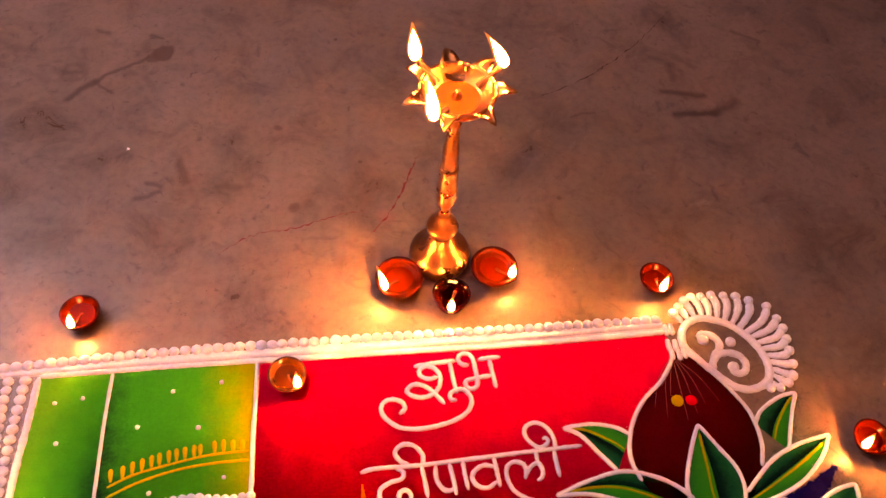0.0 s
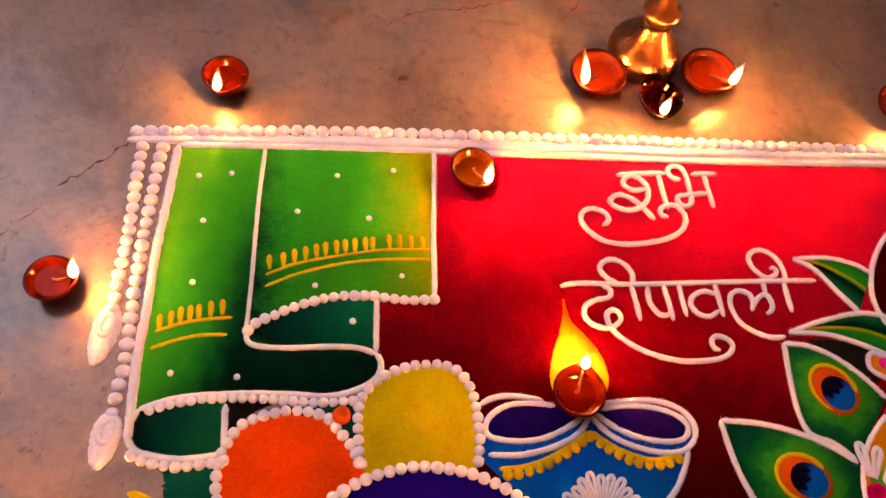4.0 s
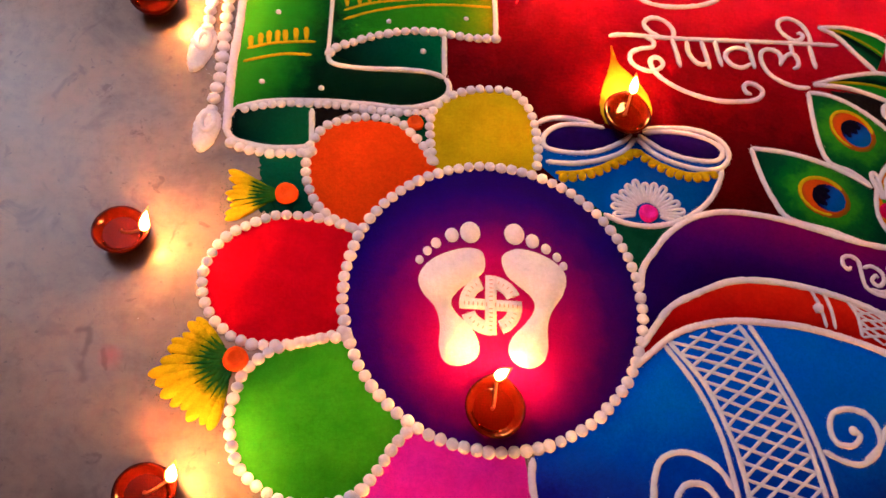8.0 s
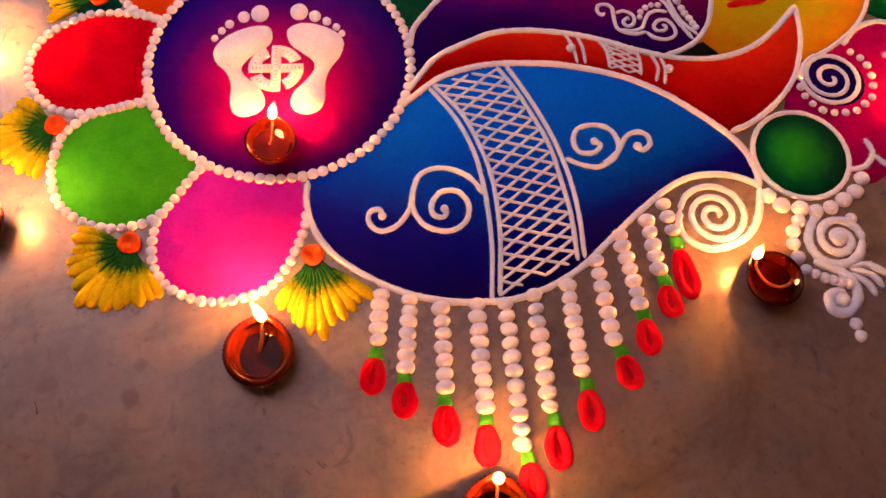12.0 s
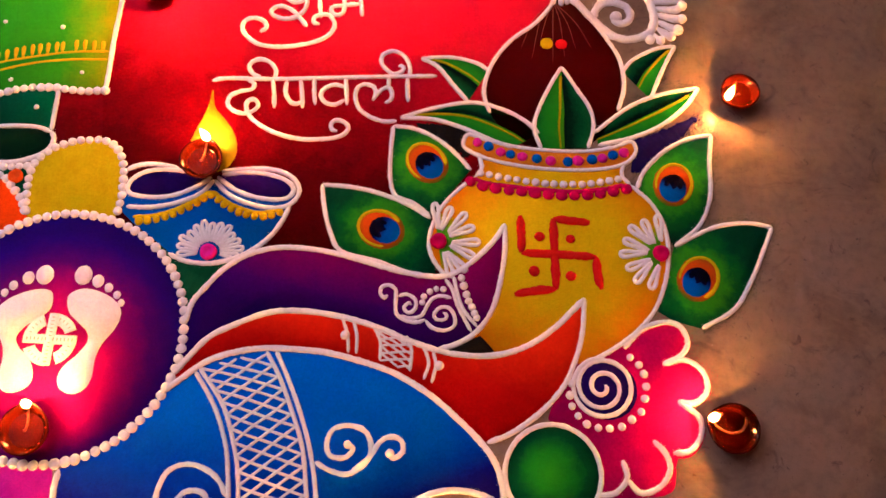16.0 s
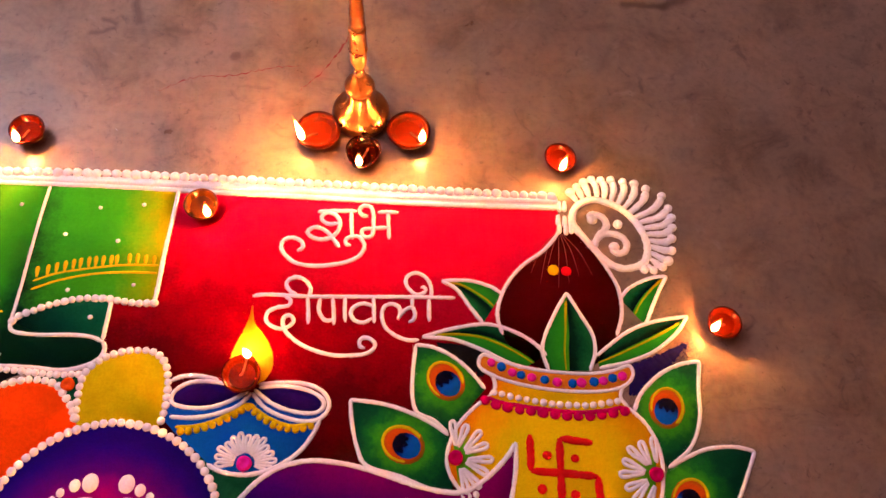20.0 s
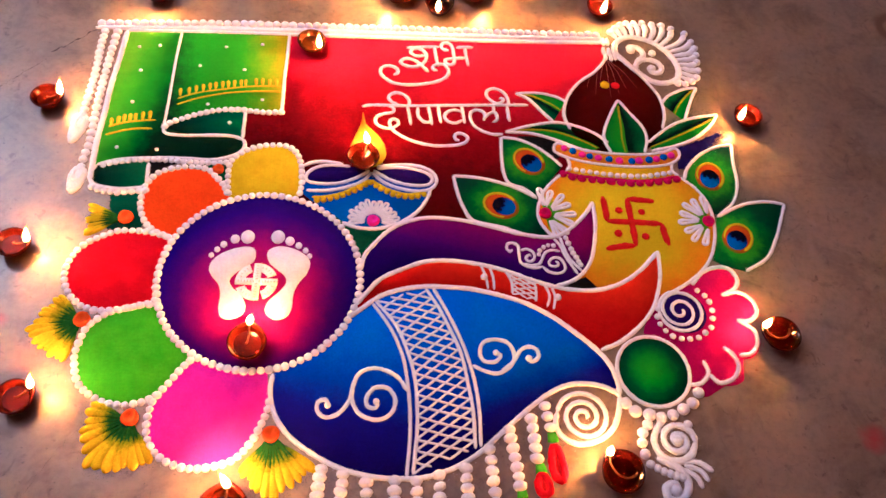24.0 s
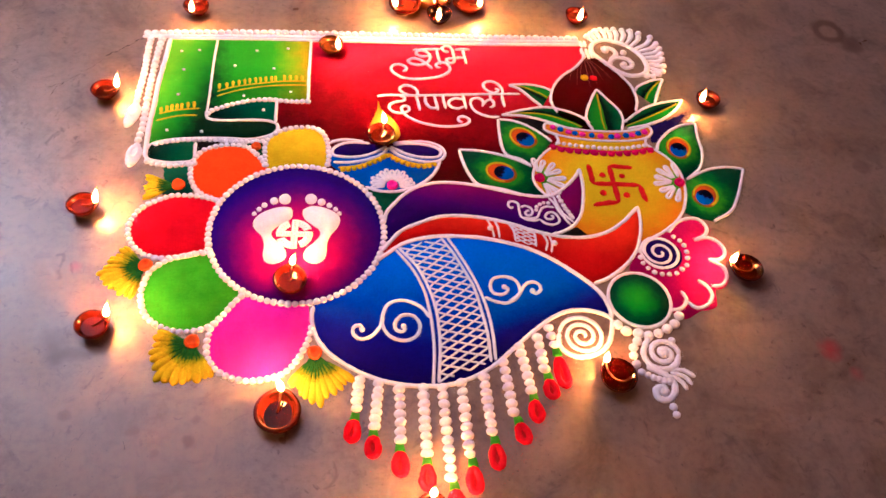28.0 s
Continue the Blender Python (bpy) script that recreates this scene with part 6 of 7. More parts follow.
for k, (a, b) in enumerate(zip(roots, tips)):
    d = b - a
    b = b - d.normalized() * 0.004
    bow = Vector((d.y, -d.x, 0)) * (0.12 if 2 < k < 14 else 0.03)
    part("ray", rope([curve([b, a.lerp(b, 0.55) + bow, a - d * 0.12], 6)], 0.0146, 0.0, 0.75, taper=0.42), WHITE, medal)

# pink blossom, green ball and the white scroll below
blossom = motif("pink_blossom", "magenta powder blossom with white scalloped edge")
part("fill", sheet(loop([(0.733, 0.015), (0.754, 0.034), (0.781, 0.045), (0.804, 0.042), (0.814, 0.022), (0.792, 0.001)], [(0.797, 0.001), (0.830, -0.012), (0.839, -0.039), (0.813, -0.054)], [(0.817, -0.059), (0.829, -0.089), (0.813, -0.115), (0.788, -0.120)], [(0.791, -0.130), (0.788, -0.155), (0.771, -0.165), (0.751, -0.165)], [(0.741, -0.175), (0.720, -0.185), (0.697, -0.168)], [(0.695, -0.124), (0.649, -0.088), (0.634, -0.078)], [(0.644, -0.058), (0.667, -0.007), (0.695, 0.001)], n=4), 0.0012, rough=0.0016),
     powder("blossom_magenta", [(0.0, (0.24, 0.0, 0.06)), (0.45, (0.40, 0.0, 0.08)), (0.85, (0.66, 0.003, 0.11)), (1.0, (0.68, 0.004, 0.12))], "line", (0.665, -0.033), (0.827, -0.054), wander=0.3), blossom)
for pts in ([(0.733, 0.012), (0.754, 0.036), (0.781, 0.048), (0.804, 0.045), (0.814, 0.025), (0.805, 0.007), (0.781, -0.006)], [(0.781, -0.006), (0.810, 0.001), (0.831, -0.013), (0.835, -0.036), (0.819, -0.052), (0.798, -0.051)], [(0.798, -0.051), (0.823, -0.069), (0.824, -0.092), (0.810, -0.110), (0.789, -0.114)], [(0.765, -0.100), (0.780, -0.115), (0.784, -0.135), (0.771, -0.154), (0.748, -0.162), (0.732, -0.147)], [(0.727, -0.125), (0.732, -0.145), (0.718, -0.163), (0.697, -0.167)]):
    line_part(blossom, pts, 0.0072, 0.001, name="scallop")
part("eye", sheet(ellipse((0.710, -0.041), 0.0375, 0.0365, 0, 40), 0.0020), NAVY_P, blossom)
spin = [(0.704 + r * math.cos(a), -0.038 + r * math.sin(a)) for r, a in [(0.0035 + 0.0325 * min(1, k / 26), radians(40 - 28 * k)) for k in range(38)]]
part("spiral", rope([curve(spin, 3)], 0.0062, 0.0016), WHITE, blossom)
beads(blossom, [Vector((*p, 0)) for p in [(0.740, 0.001), (0.751, -0.008), (0.757, -0.019), (0.759, -0.035), (0.757, -0.050), (0.752, -0.066), (0.740, -0.076), (0.727, -0.085), (0.712, -0.088), (0.698, -0.088), (0.684, -0.084), (0.674, -0.075), (0.666, -0.063), (0.664, -0.050), (0.666, -0.035)]], 0.0050, base=0.001)
ball = motif("green_ball", "green powder ball with white outline")
part("fill", sheet(ellipse((0.643, -0.145), 0.058, 0.0585, 0, 48), 0.0016), powder("ball_green", [(0.0, (0.020, 0.30, 0.008)), (0.35, (0.010, 0.22, 0.010)), (0.72, (0.0, 0.055, 0.016)), (1.0, (0.0, 0.018, 0.010))], "round", (0.641, -0.142), size=0.058, wander=0.40), ball)
ringline = ellipse((0.643, -0.145), 0.058, 0.0585, 0, 48)
part("outline", rope([ringline + ringline[:1]], 0.0066, 0.001, ends=False), WHITE, ball)
scrollwork = motif("scrollwork", "white poured scrolls and beads on bare cement")
beads(scrollwork, [Vector((*p, 0)) for p in [(0.710, -0.179), (0.697, -0.196), (0.682, -0.207), (0.663, -0.216), (0.645, -0.221), (0.626, -0.217), (0.605, -0.212), (0.592, -0.199)]], 0.0096)
beads(scrollwork, [Vector((*p, 0)) for p in [(0.621, -0.232), (0.612, -0.245), (0.609, -0.260), (0.611, -0.277), (0.618, -0.292), (0.627, -0.298), (0.636, -0.303), (0.645, -0.306), (0.654, -0.309), (0.663, -0.310)][:4]], 0.0084)
beads(scrollwork, [Vector((*p, 0)) for p in [(0.621, -0.232), (0.612, -0.245), (0.609, -0.260), (0.611, -0.277), (0.618, -0.292), (0.627, -0.298), (0.636, -0.303), (0.645, -0.306), (0.654, -0.309), (0.663, -0.310)][4:]], 0.0066)
line_part(scrollwork, [(0.651, -0.219), (0.637, -0.235), (0.628, -0.256), (0.635, -0.278), (0.659, -0.287), (0.682, -0.277), (0.692, -0.257)], 0.0110, 0.0)
coil = [(0.664 + (0.0285 - 0.0245 * k / 20) * math.cos(radians(-8 + 30 * k)), -0.256 + (0.0275 - 0.0235 * k / 20) * math.sin(radians(-8 + 30 * k))) for k in range(21)]
line_part(scrollwork, coil, 0.0102, 0.0, name="coil")
line_part(scrollwork, [(0.628, -0.282), (0.654, -0.294), (0.669, -0.311), (0.668, -0.329), (0.653, -0.344), (0.637, -0.341), (0.636, -0.326), (0.649, -0.320), (0.656, -0.328)], 0.0122, 0.0)
fing = [(0.665, -0.290), (0.690, -0.288), (0.711, -0.301), (0.668, -0.293), (0.691, -0.300), (0.702, -0.316), (0.666, -0.297), (0.684, -0.310), (0.691, -0.326)]
for k in range(3):
    line_part(scrollwork, fing[3 * k:3 * k + 3][::-1], 0.0095, 0.0, name="finger", taper=0.3)
beads(scrollwork, [Vector((*p, 0)) for p in [(0.659, -0.357), (0.661, -0.371), (0.684, -0.231)]], 0.0075)
beads(scrollwork, [Vector((*p, 0)) for p in [(0.6635, -0.2555), (0.6500, -0.3300)]], 0.0092, name="coil_end")


# bead tassels under the shell
BUD_HEART = powder("bud_heart_dust", [(0.34, 0.006, 0.008), (0.42, 0.012, 0.012)])


def tassel(first, last, green, tip, n):
    m = motif("tassel", "string of white beads with a red bud", "tassels under the shell")
    span = (Vector(last) - Vector(first)).length
    row(m, [Vector((*first, 0)), Vector((*last, 0))], 0.0099, count=max(n, round(span / 0.0150) + 1), long=0.81)
    g, t = Vector(green), Vector(tip)
    d = (t - g).normalized()
    side = Vector((-d.y, d.x)) * 0.0070
    part("collar", rope([curve([g - side, g + d * 0.001, g + side], 4)], 0.0150, 0.0, 0.62, ends=False), LIME_P, m, "green collar")
    c = g.lerp(t, 0.56)
    r = (t - g).length
    ang = math.atan2(d.y, d.x)
    ring = [Vector((c.x + (r * 0.36 * math.cos(a)) * d.x - 0.0084 * (1 + 0.22 * math.cos(a)) * math.sin(a) * d.y, c.y + (r * 0.36 * math.cos(a)) * d.y + 0.0084 * (1 + 0.22 * math.cos(a)) * math.sin(a) * d.x, 0)) for a in [2 * math.pi * k / 24 for k in range(24)]]
    part("bud", rope([ring + ring[:1]], 0.0116, 0.0, 0.80, ends=False), SCARLET_P, m, "red bud")
    part("bud_heart", sheet(ring, 0.0010, rough=0.0004), BUD_HEART, m, "dusty dark red heart")


tassel((0.137, -0.307), (0.133, -0.357), (0.131, -0.372), (0.124, -0.415), 5)
tassel((0.168, -0.314), (0.162, -0.389), (0.160, -0.400), (0.159, -0.440), 7)
tassel((0.202, -0.325), (0.203, -0.411), (0.201, -0.424), (0.202, -0.471), 7)
tassel((0.241, -0.322), (0.243, -0.434), (0.243, -0.446), (0.243, -0.493), 9)
tassel((0.273, -0.321), (0.279, -0.473), (0.283, -0.486), (0.288, -0.530), 11)
tassel((0.304, -0.313), (0.311, -0.436), (0.314, -0.449), (0.317, -0.500), 9)
tassel((0.343, -0.303), (0.349, -0.399), (0.352, -0.413), (0.355, -0.461), 8)
tassel((0.379, -0.275), (0.387, -0.366), (0.393, -0.380), (0.404, -0.419), 6)
tassel((0.409, -0.244), (0.421, -0.327), (0.423, -0.339), (0.427, -0.383), 6)
tassel((0.443, -0.227), (0.448, -0.286), (0.452, -0.301), (0.458, -0.342), 5)
tassel((0.466, -0.207), (0.471, -0.239), (0.473, -0.254), (0.482, -0.324), 3)


def spill(name, label, lines, count, spread, material, seed):
    """Loose grains strewn about lines: many tiny crumbs in one mesh."""
    pick, verts, faces = random.Random(seed), [], []
    pool = [p for line in lines for p in even(line, step=0.004)]
    for _ in range(count):
        p = pick.choice(pool)
        x, y, r = p.x + pick.gauss(0, spread), p.y + pick.gauss(0, spread), pick.uniform(0.00025, 0.0006)
        k, turn = len(verts), pick.uniform(0, 2)
        verts += [(x + r * math.cos(turn + 2.1 * i), y + r * math.sin(turn + 2.1 * i), 0.0002) for i in range(3)] + [(x, y, 0.0002 + r * 1.2)]
        faces += [(k, k + 1, k + 3), (k + 1, k + 2, k + 3), (k + 2, k, k + 3)]
    me = bpy.data.meshes.new(name)
    me.from_pydata(verts, [], faces)
    me.materials.append(material)
    tagged(new(name, me), label, "powder", kind="stuff")


spill("green_grains", "loose green powder grains strewn beyond the leaves", [curve(q, 6) for q in ([(0.936, 0.186), (0.923, 0.155), (0.903, 0.111), (0.877, 0.070), (0.834, 0.043)], [(0.936, 0.186), (0.904, 0.190), (0.865, 0.184), (0.834, 0.170), (0.804, 0.152)], [(0.863, 0.319), (0.858, 0.275), (0.856, 0.226), (0.839, 0.184), (0.804, 0.152)], [(0.863, 0.319), (0.829, 0.310), (0.796, 0.290), (0.768, 0.259), (0.757, 0.232)], [(0.850, 0.392), (0.797, 0.379), (0.751, 0.357), (0.701, 0.314)], [(0.820, 0.459), (0.805, 0.430), (0.790, 0.394), (0.781, 0.370)], [(0.332, 0.216), (0.339, 0.180), (0.349, 0.149), (0.366, 0.123), (0.412, 0.112), (0.457, 0.098), (0.491, 0.095)])], 17000, 0.0065, DEEPGREEN_P, 11)
spill("blue_grains", "loose blue-black powder grains under the long leaf", [[Vector((0.765, 0.262, 0)), Vector((0.815, 0.306, 0)), Vector((0.850, 0.345, 0))]], 5000, 0.0075, NAVY_P, 17)
spill("magenta_grains", "loose magenta powder grains round the blossom", [curve(q, 6) for q in ([(0.733, 0.012), (0.754, 0.036), (0.781, 0.048), (0.804, 0.045), (0.814, 0.025), (0.805, 0.007), (0.781, -0.006)], [(0.781, -0.006), (0.810, 0.001), (0.831, -0.013), (0.835, -0.036), (0.819, -0.052), (0.798, -0.051)], [(0.798, -0.051), (0.823, -0.069), (0.824, -0.092), (0.810, -0.110), (0.789, -0.114)], [(0.765, -0.100), (0.780, -0.115), (0.784, -0.135), (0.771, -0.154), (0.748, -0.162), (0.732, -0.147)], [(0.727, -0.125), (0.732, -0.145), (0.718, -0.163), (0.697, -0.167)])], 8500, 0.006, MAGENTA_P, 12)
spill("red_grains", "loose red powder grains below the tassels", [[Vector((0.13, -0.40, 0)), Vector((0.25, -0.48, 0)), Vector((0.36, -0.45, 0)), Vector((0.48, -0.32, 0))]], 1100, 0.013, SCARLET_P, 13)
spill("green_grains", "loose dark green powder grains beside the yellow flowers", [curve(q, 6) for q in ([(-0.211, 0.100), (-0.276, 0.124), (-0.275, 0.092), (-0.273, 0.062)][1:], [(-0.239, -0.087), (-0.280, -0.048), (-0.314, -0.111), (-0.249, -0.156)][1:], [(-0.139, -0.239), (-0.205, -0.218), (-0.179, -0.317), (-0.096, -0.303)][1:], [(0.062, -0.259), (0.023, -0.314), (0.068, -0.358), (0.128, -0.309)][1:])], 1200, 0.004, DEEPGREEN_P, 14)
spill("yellow_grains", "loose yellow powder grains round the powder flame", [curve([(0.166, 0.352), (0.174, 0.324), (0.192, 0.303), (0.209, 0.280), (0.213, 0.257), (0.204, 0.235)], 6), curve([(0.165, 0.345), (0.157, 0.307), (0.148, 0.277), (0.144, 0.255), (0.151, 0.233)], 6)], 5000, 0.0035, YELLOW_P, 18)
spill("white_grains", "stray white powder grains over the rangoli", [[Vector((-0.25, 0.45, 0)), Vector((0.0, 0.40, 0)), Vector((0.60, 0.50, 0))], [Vector((-0.2, -0.05, 0)), Vector((0.3, 0.05, 0)), Vector((0.75, 0.0, 0))], [Vector((0.0, -0.25, 0)), Vector((0.6, -0.2, 0))]], 420, 0.10, WHITE, 15)
spill("white_grains", "stray white powder grains along the border", [curve(q, 6) for q in ([(-0.332, 0.520), (-0.332, 0.488), (-0.329, 0.443), (-0.327, 0.399), (-0.328, 0.358), (-0.327, 0.325), (-0.327, 0.312)], [(-0.309, 0.521), (-0.310, 0.482), (-0.310, 0.436), (-0.310, 0.393), (-0.308, 0.345), (-0.306, 0.313), (-0.305, 0.281), (-0.303, 0.245), (-0.305, 0.221), (-0.305, 0.201)], [(-0.347, 0.529), (-0.116, 0.548), (-0.270, 0.531), (-0.002, 0.549), (0.368, 0.566), (0.639, 0.584)][:2], [(0.055, -0.166), (0.054, -0.195), (0.063, -0.227), (0.081, -0.254), (0.104, -0.274), (0.137, -0.294), (0.170, -0.308), (0.209, -0.317), (0.248, -0.319), (0.287, -0.316), (0.327, -0.302), (0.362, -0.281), (0.398, -0.249), (0.435, -0.216), (0.474, -0.186), (0.504, -0.172), (0.533, -0.169), (0.558, -0.173), (0.578, -0.183)])], 900, 0.006, WHITE, 16)


def dust(count, seed):
    """Fine white grains that fell beside the poured lines."""
    pick, verts, faces, pool = random.Random(seed), [], [], []
    for line, width in POURED:
        pts = even(line, step=0.003)
        pool += [(a, (b - a).normalized(), width) for a, b in zip(pts, pts[1:])]
    for _ in range(count):
        p, d, width = pick.choice(pool)
        off = pick.choice((-1, 1)) * (width * 0.46 + abs(pick.gauss(0, 0.0009)))
        x, y = p.x + d.y * off + d.x * pick.uniform(0, 0.003), p.y - d.x * off + d.y * pick.uniform(0, 0.003)
        r, k, turn = pick.uniform(0.00014, 0.00036), len(verts), pick.uniform(0, 2)
        verts += [(x + r * math.cos(turn + 2.1 * i), y + r * math.sin(turn + 2.1 * i), 0.0012) for i in range(3)] + [(x, y, 0.0020 + r)]
        faces += [(k, k + 1, k + 3), (k + 1, k + 2, k + 3), (k + 2, k, k + 3)]
    me = bpy.data.meshes.new("white_dust")
    me.from_pydata(verts, [], faces)
    me.materials.append(WHITE)
    tagged(new("white_dust", me), "fine white powder dust beside the poured lines", "powder", kind="stuff")


dust(30000, 21)


def crumb(x, y, r):
    bm = dome(8, 3, 0.9, 0.5)
    for v in bm.verts:
        v.co *= r
    ob = part("powder_crumb", bm, WHITE, at=(x, y, 0))
    tagged(ob, "stray white crumb of powder on bare cement", "powder")


crumb(-0.233, 0.956, 0.0028)


# ---- lamps ----
def flame_mesh(tall, wide, lean):
    prof = [(0, 0), (0.60, 0.05), (0.94, 0.16), (1.0, 0.28), (0.90, 0.44), (0.66, 0.62), (0.40, 0.78), (0.18, 0.91), (0, 1.0)]
    bm = lathe([(r * wide, z * tall) for r, z in prof], 14)
    for v in bm.verts:
        f = (v.co.z / tall) ** 1.6
        v.co.x += lean[0] * f
        v.co.y += lean[1] * f
    return bm


def burn(parent, tall, wide, lean, at, label="bright yellow-white flame", flame=FIRE):
    """A flame: a white-hot core inside a thin orange skin."""
    core = part("flame", flame_mesh(tall, wide, lean), flame, parent, label, at=at)
    part("flame_skin", flame_mesh(tall * 1.22, wide * 1.32, (lean[0] * 1.35, lean[1] * 1.35)), MANTLE, core, "thin orange edge", at=(0, 0, -tall * 0.03))


def bowl_profile(r, h, wall, foot):
    """Outside from the foot up, over the rim and down the inside."""
    return [(0, 0.0005), (foot, 0.0005), (foot * 1.06, h * 0.06), (r * 0.80, h * 0.40), (r * 0.95, h * 0.74), (r, h * 0.96), (r - wall * 0.4, h), (r - wall, h * 0.96), (r * 0.86 - wall, h * 0.70), (r * 0.66 - wall, h * 0.36), (foot * 0.7, h * 0.17), (0, h * 0.15)]


def diya(x, y, fx, fy, r, h=0.024, clay=None, words="", lean=(0.0, 0.0), tall=0.028, oil=0.60, curl=False):
    """A small clay oil lamp with a pinched lip, oil, cotton wick and flame. fx, fy: where the flame stands."""
    ob = thing("oil_lamp", words or "small glazed terracotta oil lamp with a lit wick", "oil lamp", "oil lamps round the rangoli", (x, y, 0))
    ob.rotation_euler = (0, 0, math.atan2(fy - y, fx - x))
    pick = random.Random(int(x * 1000) * 7 + int(y * 1000))

    def pinch(a, q, z):
        lip = max(0.0, math.cos(a)) ** 14
        k = 1 + 0.015 * math.sin(2 * a + x * 30)
        return q * k + (0.0035 * lip if z > h * 0.7 else 0), z + (0.0010 * lip if z > h * 0.9 else 0)

    part("bowl", lathe(bowl_profile(r, h, 0.0035, r * 0.46), 40, pinch), clay or CLAY, ob)
    part("oil", lathe([(0, h * oil), (r * 0.79, h * oil)], 32), DARK_OIL if curl else BROWN_OIL if clay is BROWN_CLAY else OIL, ob, "amber oil", flat=True)
    lay = [(r * u, r * v, h * oil + 0.0006) for u, v in ((-0.42, -0.56), (-0.46, -0.36), (-0.31, 0.0), (0.09, 0.20))]
    part("wick", tube([*lay, (r * 0.59, r * 0.17, h * 0.74), (r * 0.82, r * 0.06, h * 0.92), (r * 0.98, 0, h + 0.004)] if curl else [(-r * 0.02, 0.003, h * oil + 0.0002), (r * 0.06, 0.0005, h * oil + 0.0008), (r * 0.40, 0.0, h * 0.70), (r * 0.74, 0.0005, h * 0.90), (r * 0.98, 0, h + 0.004)], 0.0018, 8, 0.2), COTTON, ob)
    c, s = math.cos(-ob.rotation_euler.z), math.sin(-ob.rotation_euler.z)
    local = (lean[0] * c - lean[1] * s, lean[0] * s + lean[1] * c)
    burn(ob, tall * pick.uniform(0.92, 1.08), 0.0047, local, (r * 0.97, 0, h + 0.002))


def ribbed_diya(x, y, fx, fy, r, h=0.026, words="", tall=0.034, lean=(0, 0), full=False):
    """A wide-rimmed moulded clay lamp with a milled edge."""
    ob = thing("ribbed_oil_lamp", words, "oil lamp", "oil lamps round the rangoli", (x, y, 0))
    ob.rotation_euler = (0, 0, math.atan2(fy - y, fx - x))

    def mill(a, q, z):
        lip = max(0.0, math.cos(a)) ** 12
        k = q + (0.004 * lip if z > h * 0.7 else 0)
        if r * 0.45 < q < r * 0.77:
            k += 0.15 * r * max(0.0, math.cos(a)) ** 5 - 0.05 * r * abs(math.sin(a)) ** 3
        if q > r * 0.98 and z > h * 0.55:
            k += 0.0008 * (1 if round(a / (2 * math.pi) * 96) % 2 else -1)
        return k, z

    prof = [(0, 0.0005), (r * 0.5, 0.0005), (r * 0.55, h * 0.08), (r * 0.86, h * 0.55), (r * 0.995, h * 0.70), (r * 1.0, h * 0.92), (r * 0.97, h), (r * 0.84, h * 0.99), (r * 0.805, h * 0.95), (r * 0.795, h * 0.90), (r * 0.785, h * 0.72), (r * 0.76, h * 0.70)]
    prof += [(r * 0.70, h * 0.66), (r * 0.5, h * 0.46), (0, h * 0.36)] if full else [(r * 0.73, h * 0.52), (r * 0.64, h * 0.28), (r * 0.5, h * 0.20), (0, h * 0.16)]
    part("bowl", lathe(prof, 96, mill), RED_CLAY, ob)
    level = 0.58 if full else 0.30
    # lamps that are not full take the darker oil, with the well's shade in its colour
    part("oil", lathe([(0, h * level), (r * (0.64 if full else 0.66), h * level)], 32), FULL_OIL if full else DARK_OIL, ob, "amber oil", flat=True)
    part("wick", tube([(r * 0.1, 0.002, h * level + 0.0005), (r * 0.35, 0, h * (0.78 if full else 0.60)), (r * 0.72, 0, h), (r * 0.90, 0, h + 0.004)], 0.0021, 8, 0.2), COTTON, ob)
    c, s = math.cos(-ob.rotation_euler.z), math.sin(-ob.rotation_euler.z)
    burn(ob, tall, 0.0050, (lean[0] * c - lean[1] * s, lean[0] * s + lean[1] * c), (r * 0.92, 0, h + 0.002))


def heart_diya(x, y, fx, fy, r, h=0.026):
    ob = thing("dark_oil_lamp", "dark glossy heart-shaped oil lamp at the brass lamp's foot", "oil lamp", "oil lamps round the rangoli", (x, y, 0))
    ob.rotation_euler = (0, 0, math.atan2(fy - y, fx - x))

    def heart(a, q, z):
        return q * (1 + 0.26 * max(0.0, math.cos(a)) ** 5 - 0.10 * max(0.0, -math.cos(a)) ** 8), z

    part("bowl", lathe(bowl_profile(r, h, 0.0034, r * 0.46), 48, heart), DARK_CLAY, ob)
    part("oil", lathe([(0, h * 0.58), (r * 0.76, h * 0.58)], 48, heart), DARK_OIL, ob, "dark amber oil", flat=True)
    part("wick", tube([(-r * 0.3, 0.006, h * 0.6), (r * 0.3, 0.002, h * 0.64), (r * 0.8, 0, h), (r * 1.05, 0, h + 0.004)], 0.0022, 8, 0.25), COTTON, ob)
    burn(ob, 0.030, 0.0048, (0, 0), (r * 1.06, 0, h + 0.002))


diya(-0.246, 0.620, -0.250, 0.598, 0.0285, lean=(0.004, 0.004))
diya(0.642, 0.657, 0.643, 0.637, 0.0275, lean=(0.003, 0.006))
diya(0.061, 0.508, 0.072, 0.494, 0.0275, clay=BROWN_CLAY, words="small golden-brown glazed oil lamp standing on the drape's corner", lean=(0.0, 0.004))
diya(-0.389, 0.336, -0.368, 0.338, 0.0265, lean=(0.006, 0.006))
diya(-0.368, 0.034, -0.344, 0.035, 0.0265, lean=(0.007, 0.006))
diya(-0.298, -0.218, -0.274, -0.203, 0.0270, lean=(0.006, 0.008))
diya(0.568, -0.309, 0.550, -0.286, 0.0320, clay=DARK_CLAY, curl=True, words="dark glazed clay oil lamp with a long curved wick", lean=(-0.003, 0.002))
diya(0.858, -0.083, 0.832, -0.074, 0.0310, clay=DARK_CLAY, curl=True, words="dark glazed clay oil lamp beside the pink blossom", lean=(0.002, 0.002))
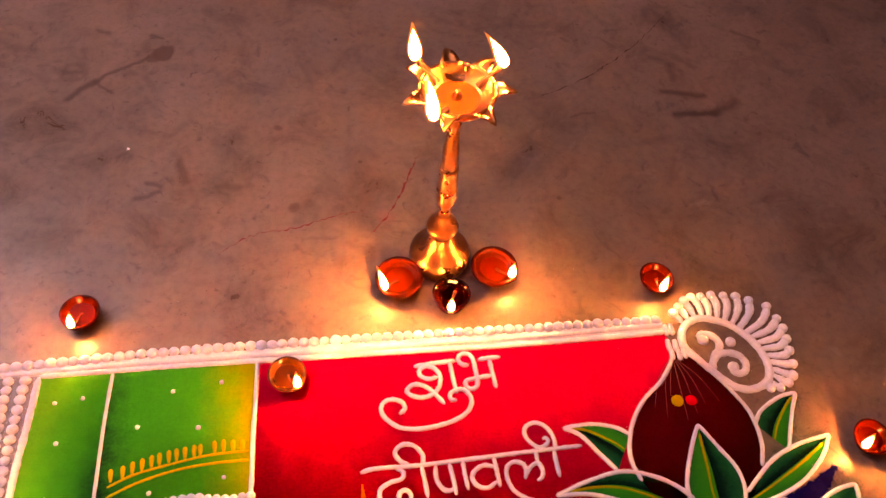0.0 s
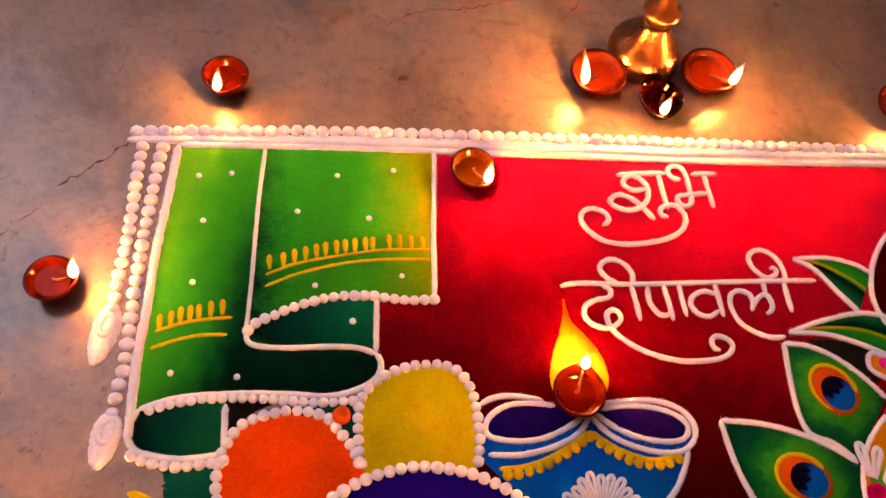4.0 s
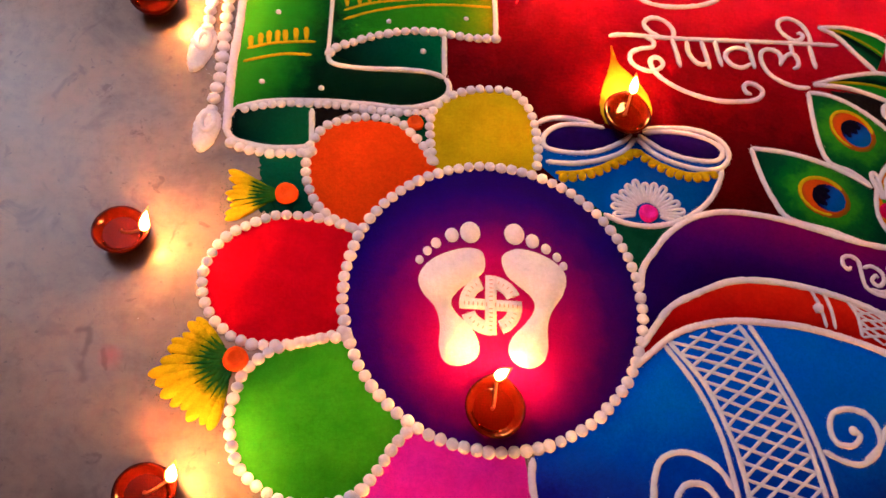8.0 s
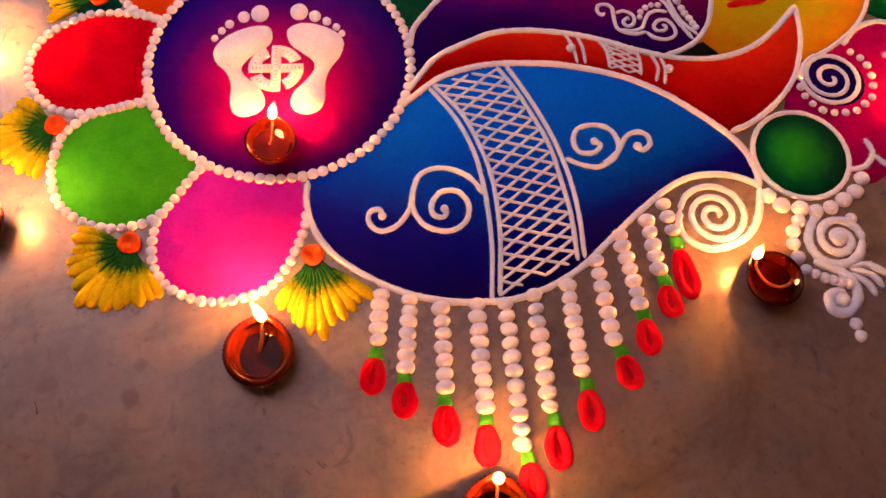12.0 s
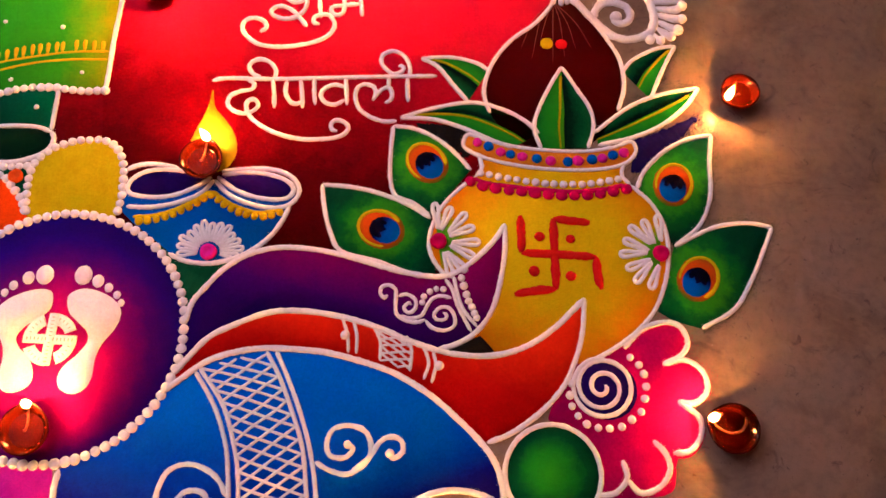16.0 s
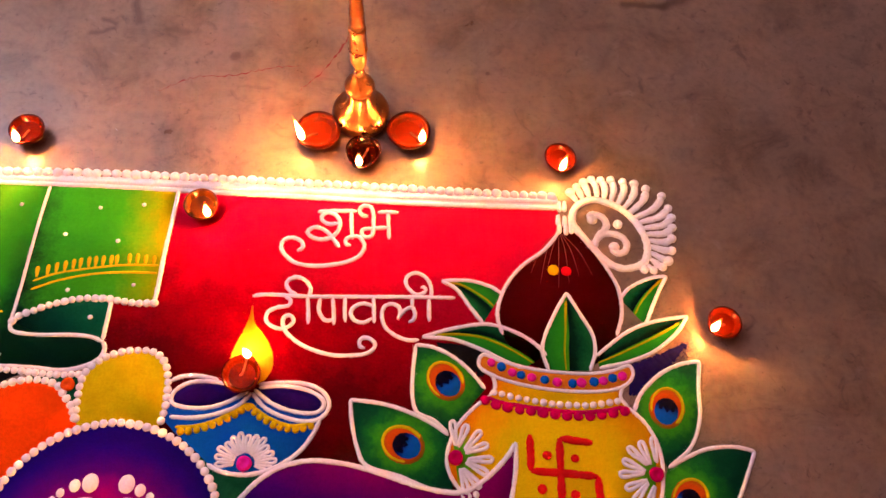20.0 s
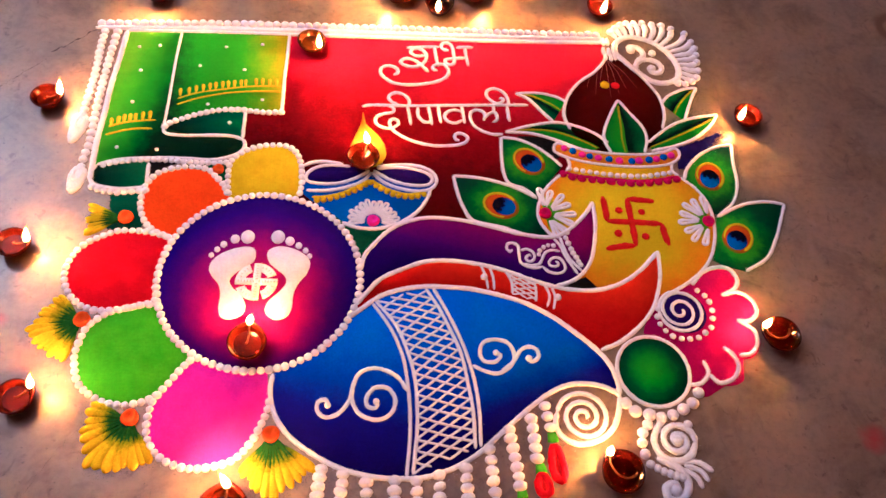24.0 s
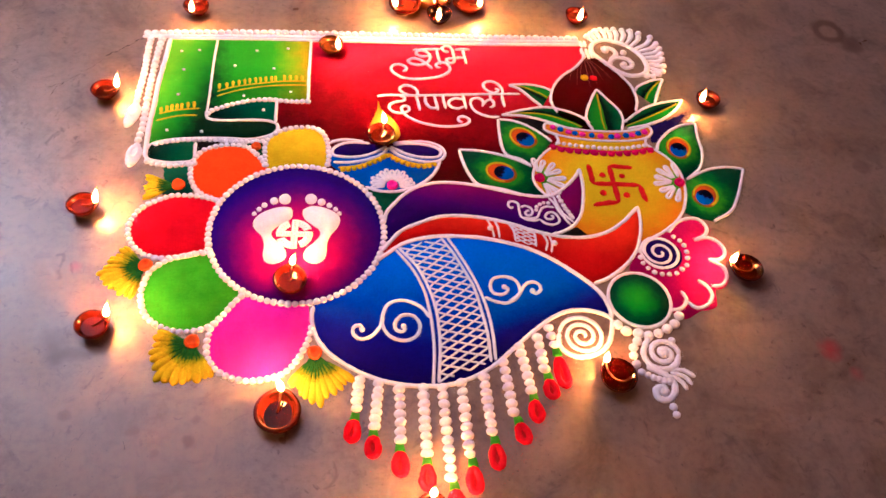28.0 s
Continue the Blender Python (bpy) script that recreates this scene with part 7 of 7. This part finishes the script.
diya(0.901, 0.379, 0.883, 0.366, 0.0270, lean=(0.0, 0.004))
diya(0.172, 0.236, 0.178, 0.262, 0.0285, words="small glazed terracotta oil lamp on the painted lamp's mouth", lean=(-0.004, 0.003))
diya(0.014, -0.124, 0.016, -0.094, 0.0300, words="small glazed terracotta oil lamp below the white footprints", lean=(0.006, 0.0))
ribbed_diya(0.011, -0.372, 0.016, -0.333, 0.0362, words="ribbed red terracotta oil lamp beside the yellow flower", lean=(-0.007, 0.008))
ribbed_diya(0.245, -0.542, 0.248, -0.508, 0.0362, words="ribbed red terracotta oil lamp below the tassels")
ribbed_diya(0.228, 0.668, 0.206, 0.644, 0.0370, words="ribbed red terracotta oil lamp by the brass lamp", tall=0.046, lean=(-0.010, 0.006), full=True)
ribbed_diya(0.380, 0.684, 0.400, 0.665, 0.0370, words="ribbed red terracotta oil lamp next to the brass lamp", full=True)
heart_diya(0.308, 0.635, 0.305, 0.61, 0.0300)


def brass_lamp(x, y):
    """A tall standing lamp: belled foot, ringed stem, dish with seven pointed spouts, three of them lit."""
    ob = thing("brass_lamp", "tall polished brass oil lamp with three burning wicks", "brass lamp", "", (x, y, 0))
    ob.rotation_euler = (0, 0, 0)
    part("foot", lathe([(0, 0.0005), (0.043, 0.0005), (0.0475, 0.004), (0.0492, 0.011), (0.0490, 0.019), (0.0472, 0.026), (0.0430, 0.0325), (0.0385, 0.037), (0.0330, 0.043), (0.0275, 0.0505), (0.0230, 0.0585), (0.0195, 0.067), (0.0178, 0.0745), (0, 0.075)], 48), BRASS, ob)
    part("knob", lathe([(0, 0.074), (0.0175, 0.074), (0.0185, 0.079), (0.0215, 0.0835), (0.0242, 0.0870), (0.0250, 0.0895), (0.0250, 0.0930), (0.0238, 0.0960), (0.0195, 0.1020), (0.0150, 0.1080), (0.0115, 0.1150), (0.0095, 0.1230), (0, 0.1235)], 40), BRASS, ob)
    part("lower_stem", lathe([(0, 0.122), (0.0095, 0.122), (0.0088, 0.130), (0.0084, 0.138), (0.0090, 0.1425), (0.0110, 0.1465), (0.0126, 0.1515), (0.0136, 0.1590), (0.0138, 0.1660), (0.0135, 0.1730), (0.0134, 0.1785), (0.0150, 0.1805), (0.0152, 0.1840), (0.0141, 0.1860), (0.0137, 0.1960), (0.0131, 0.2100), (0.0126, 0.2235), (0.0137, 0.2260), (0.0139, 0.2295), (0.0126, 0.2320), (0, 0.2325)], 32), BRASS, ob)
    part("upper_stem", lathe([(0, 0.231), (0.0118, 0.231), (0.0115, 0.246), (0.0110, 0.262), (0.0116, 0.2640), (0.0108, 0.2665), (0.0099, 0.288), (0.0088, 0.306), (0.0084, 0.3135), (0.0098, 0.3160), (0.0103, 0.3205), (0.0096, 0.3250), (0.0080, 0.3280), (0.0072, 0.3370), (0.0078, 0.3440), (0.0110, 0.3490), (0.0190, 0.354), (0, 0.3545)], 32), BRASS, ob)
    r, z = 0.048, 0.354
    part("dish", lathe([(0, z), (0.020, z), (0.034, z + 0.006), (r, z + 0.018), (r + 0.002, z + 0.026), (r - 0.001, z + 0.0275), (r - 0.004, z + 0.024), (0.034, z + 0.013), (0.030, z + 0.012), (0.029, z + 0.010), (0, z + 0.0085)], 48), BRASS, ob)
    part("finial", lathe([(0, z + 0.008), (0.006, z + 0.009), (0.007, z + 0.014), (0.003, z + 0.019), (0.004, z + 0.022), (0, z + 0.025)], 16), BRASS, ob)
    part("oil", lathe([(0, z + 0.0112), (0.0298, z + 0.0112)], 32), GOLD_OIL, ob, "golden oil", flat=True)
    for k in range(7):
        a = radians(98 + 360 / 7 * k)
        bm = bmesh.new()
        rows = []
        for i in range(7):
            t = i / 6
            reach, w = r - 0.006 + 0.032 * t, 0.0135 * (1 - t) ** 0.75 + 0.0006
            rise = z + 0.021 + 0.004 * math.sin(math.pi * t) + 0.006 * t
            rows.append([bm.verts.new((reach, w * u, rise + 0.007 * (abs(u) ** 2) * (1 - t) - (0.0022 if low else 0))) for low, seq in ((0, (-1, -0.5, 0, 0.5, 1)), (1, (1, 0.5, 0, -0.5, -1))) for u in seq])
        for p, q in zip(rows, rows[1:]):
            for j in range(10):
                bm.faces.new((p[j], q[j], q[(j + 1) % 10], p[(j + 1) % 10]))
        bm.faces.new(rows[0])
        bm.faces.new(rows[-1][::-1])
        bmesh.ops.recalc_face_normals(bm, faces=bm.faces)
        spout = part("spout", bm, BRASS, ob)
        spout.rotation_euler = (0, 0, a)
    for deg, tall, lean in LAMP_FLAMES:
        a = radians(deg)
        tip = Vector((math.cos(a), math.sin(a), 0))
        part("wick", tube([tip * 0.030 + Vector((0, 0, z + 0.016)), tip * 0.046 + Vector((0, 0, z + 0.024)), tip * 0.062 + Vector((0, 0, z + 0.034)), tip * 0.068 + Vector((0, 0, z + 0.040))], 0.0046, 8, 0.3), COTTON, ob)
        burn(ob, tall, 0.0074, lean, (tip.x * 0.068, tip.y * 0.068, z + 0.033), "tall white flame", TALL_FIRE)


LAMP_FLAMES = [(139, 0.044, (-0.004, 0.006)), (29, 0.042, (-0.022, 0.004)), (239, 0.062, (-0.008, 0.002))]
brass_lamp(0.295, 0.716)
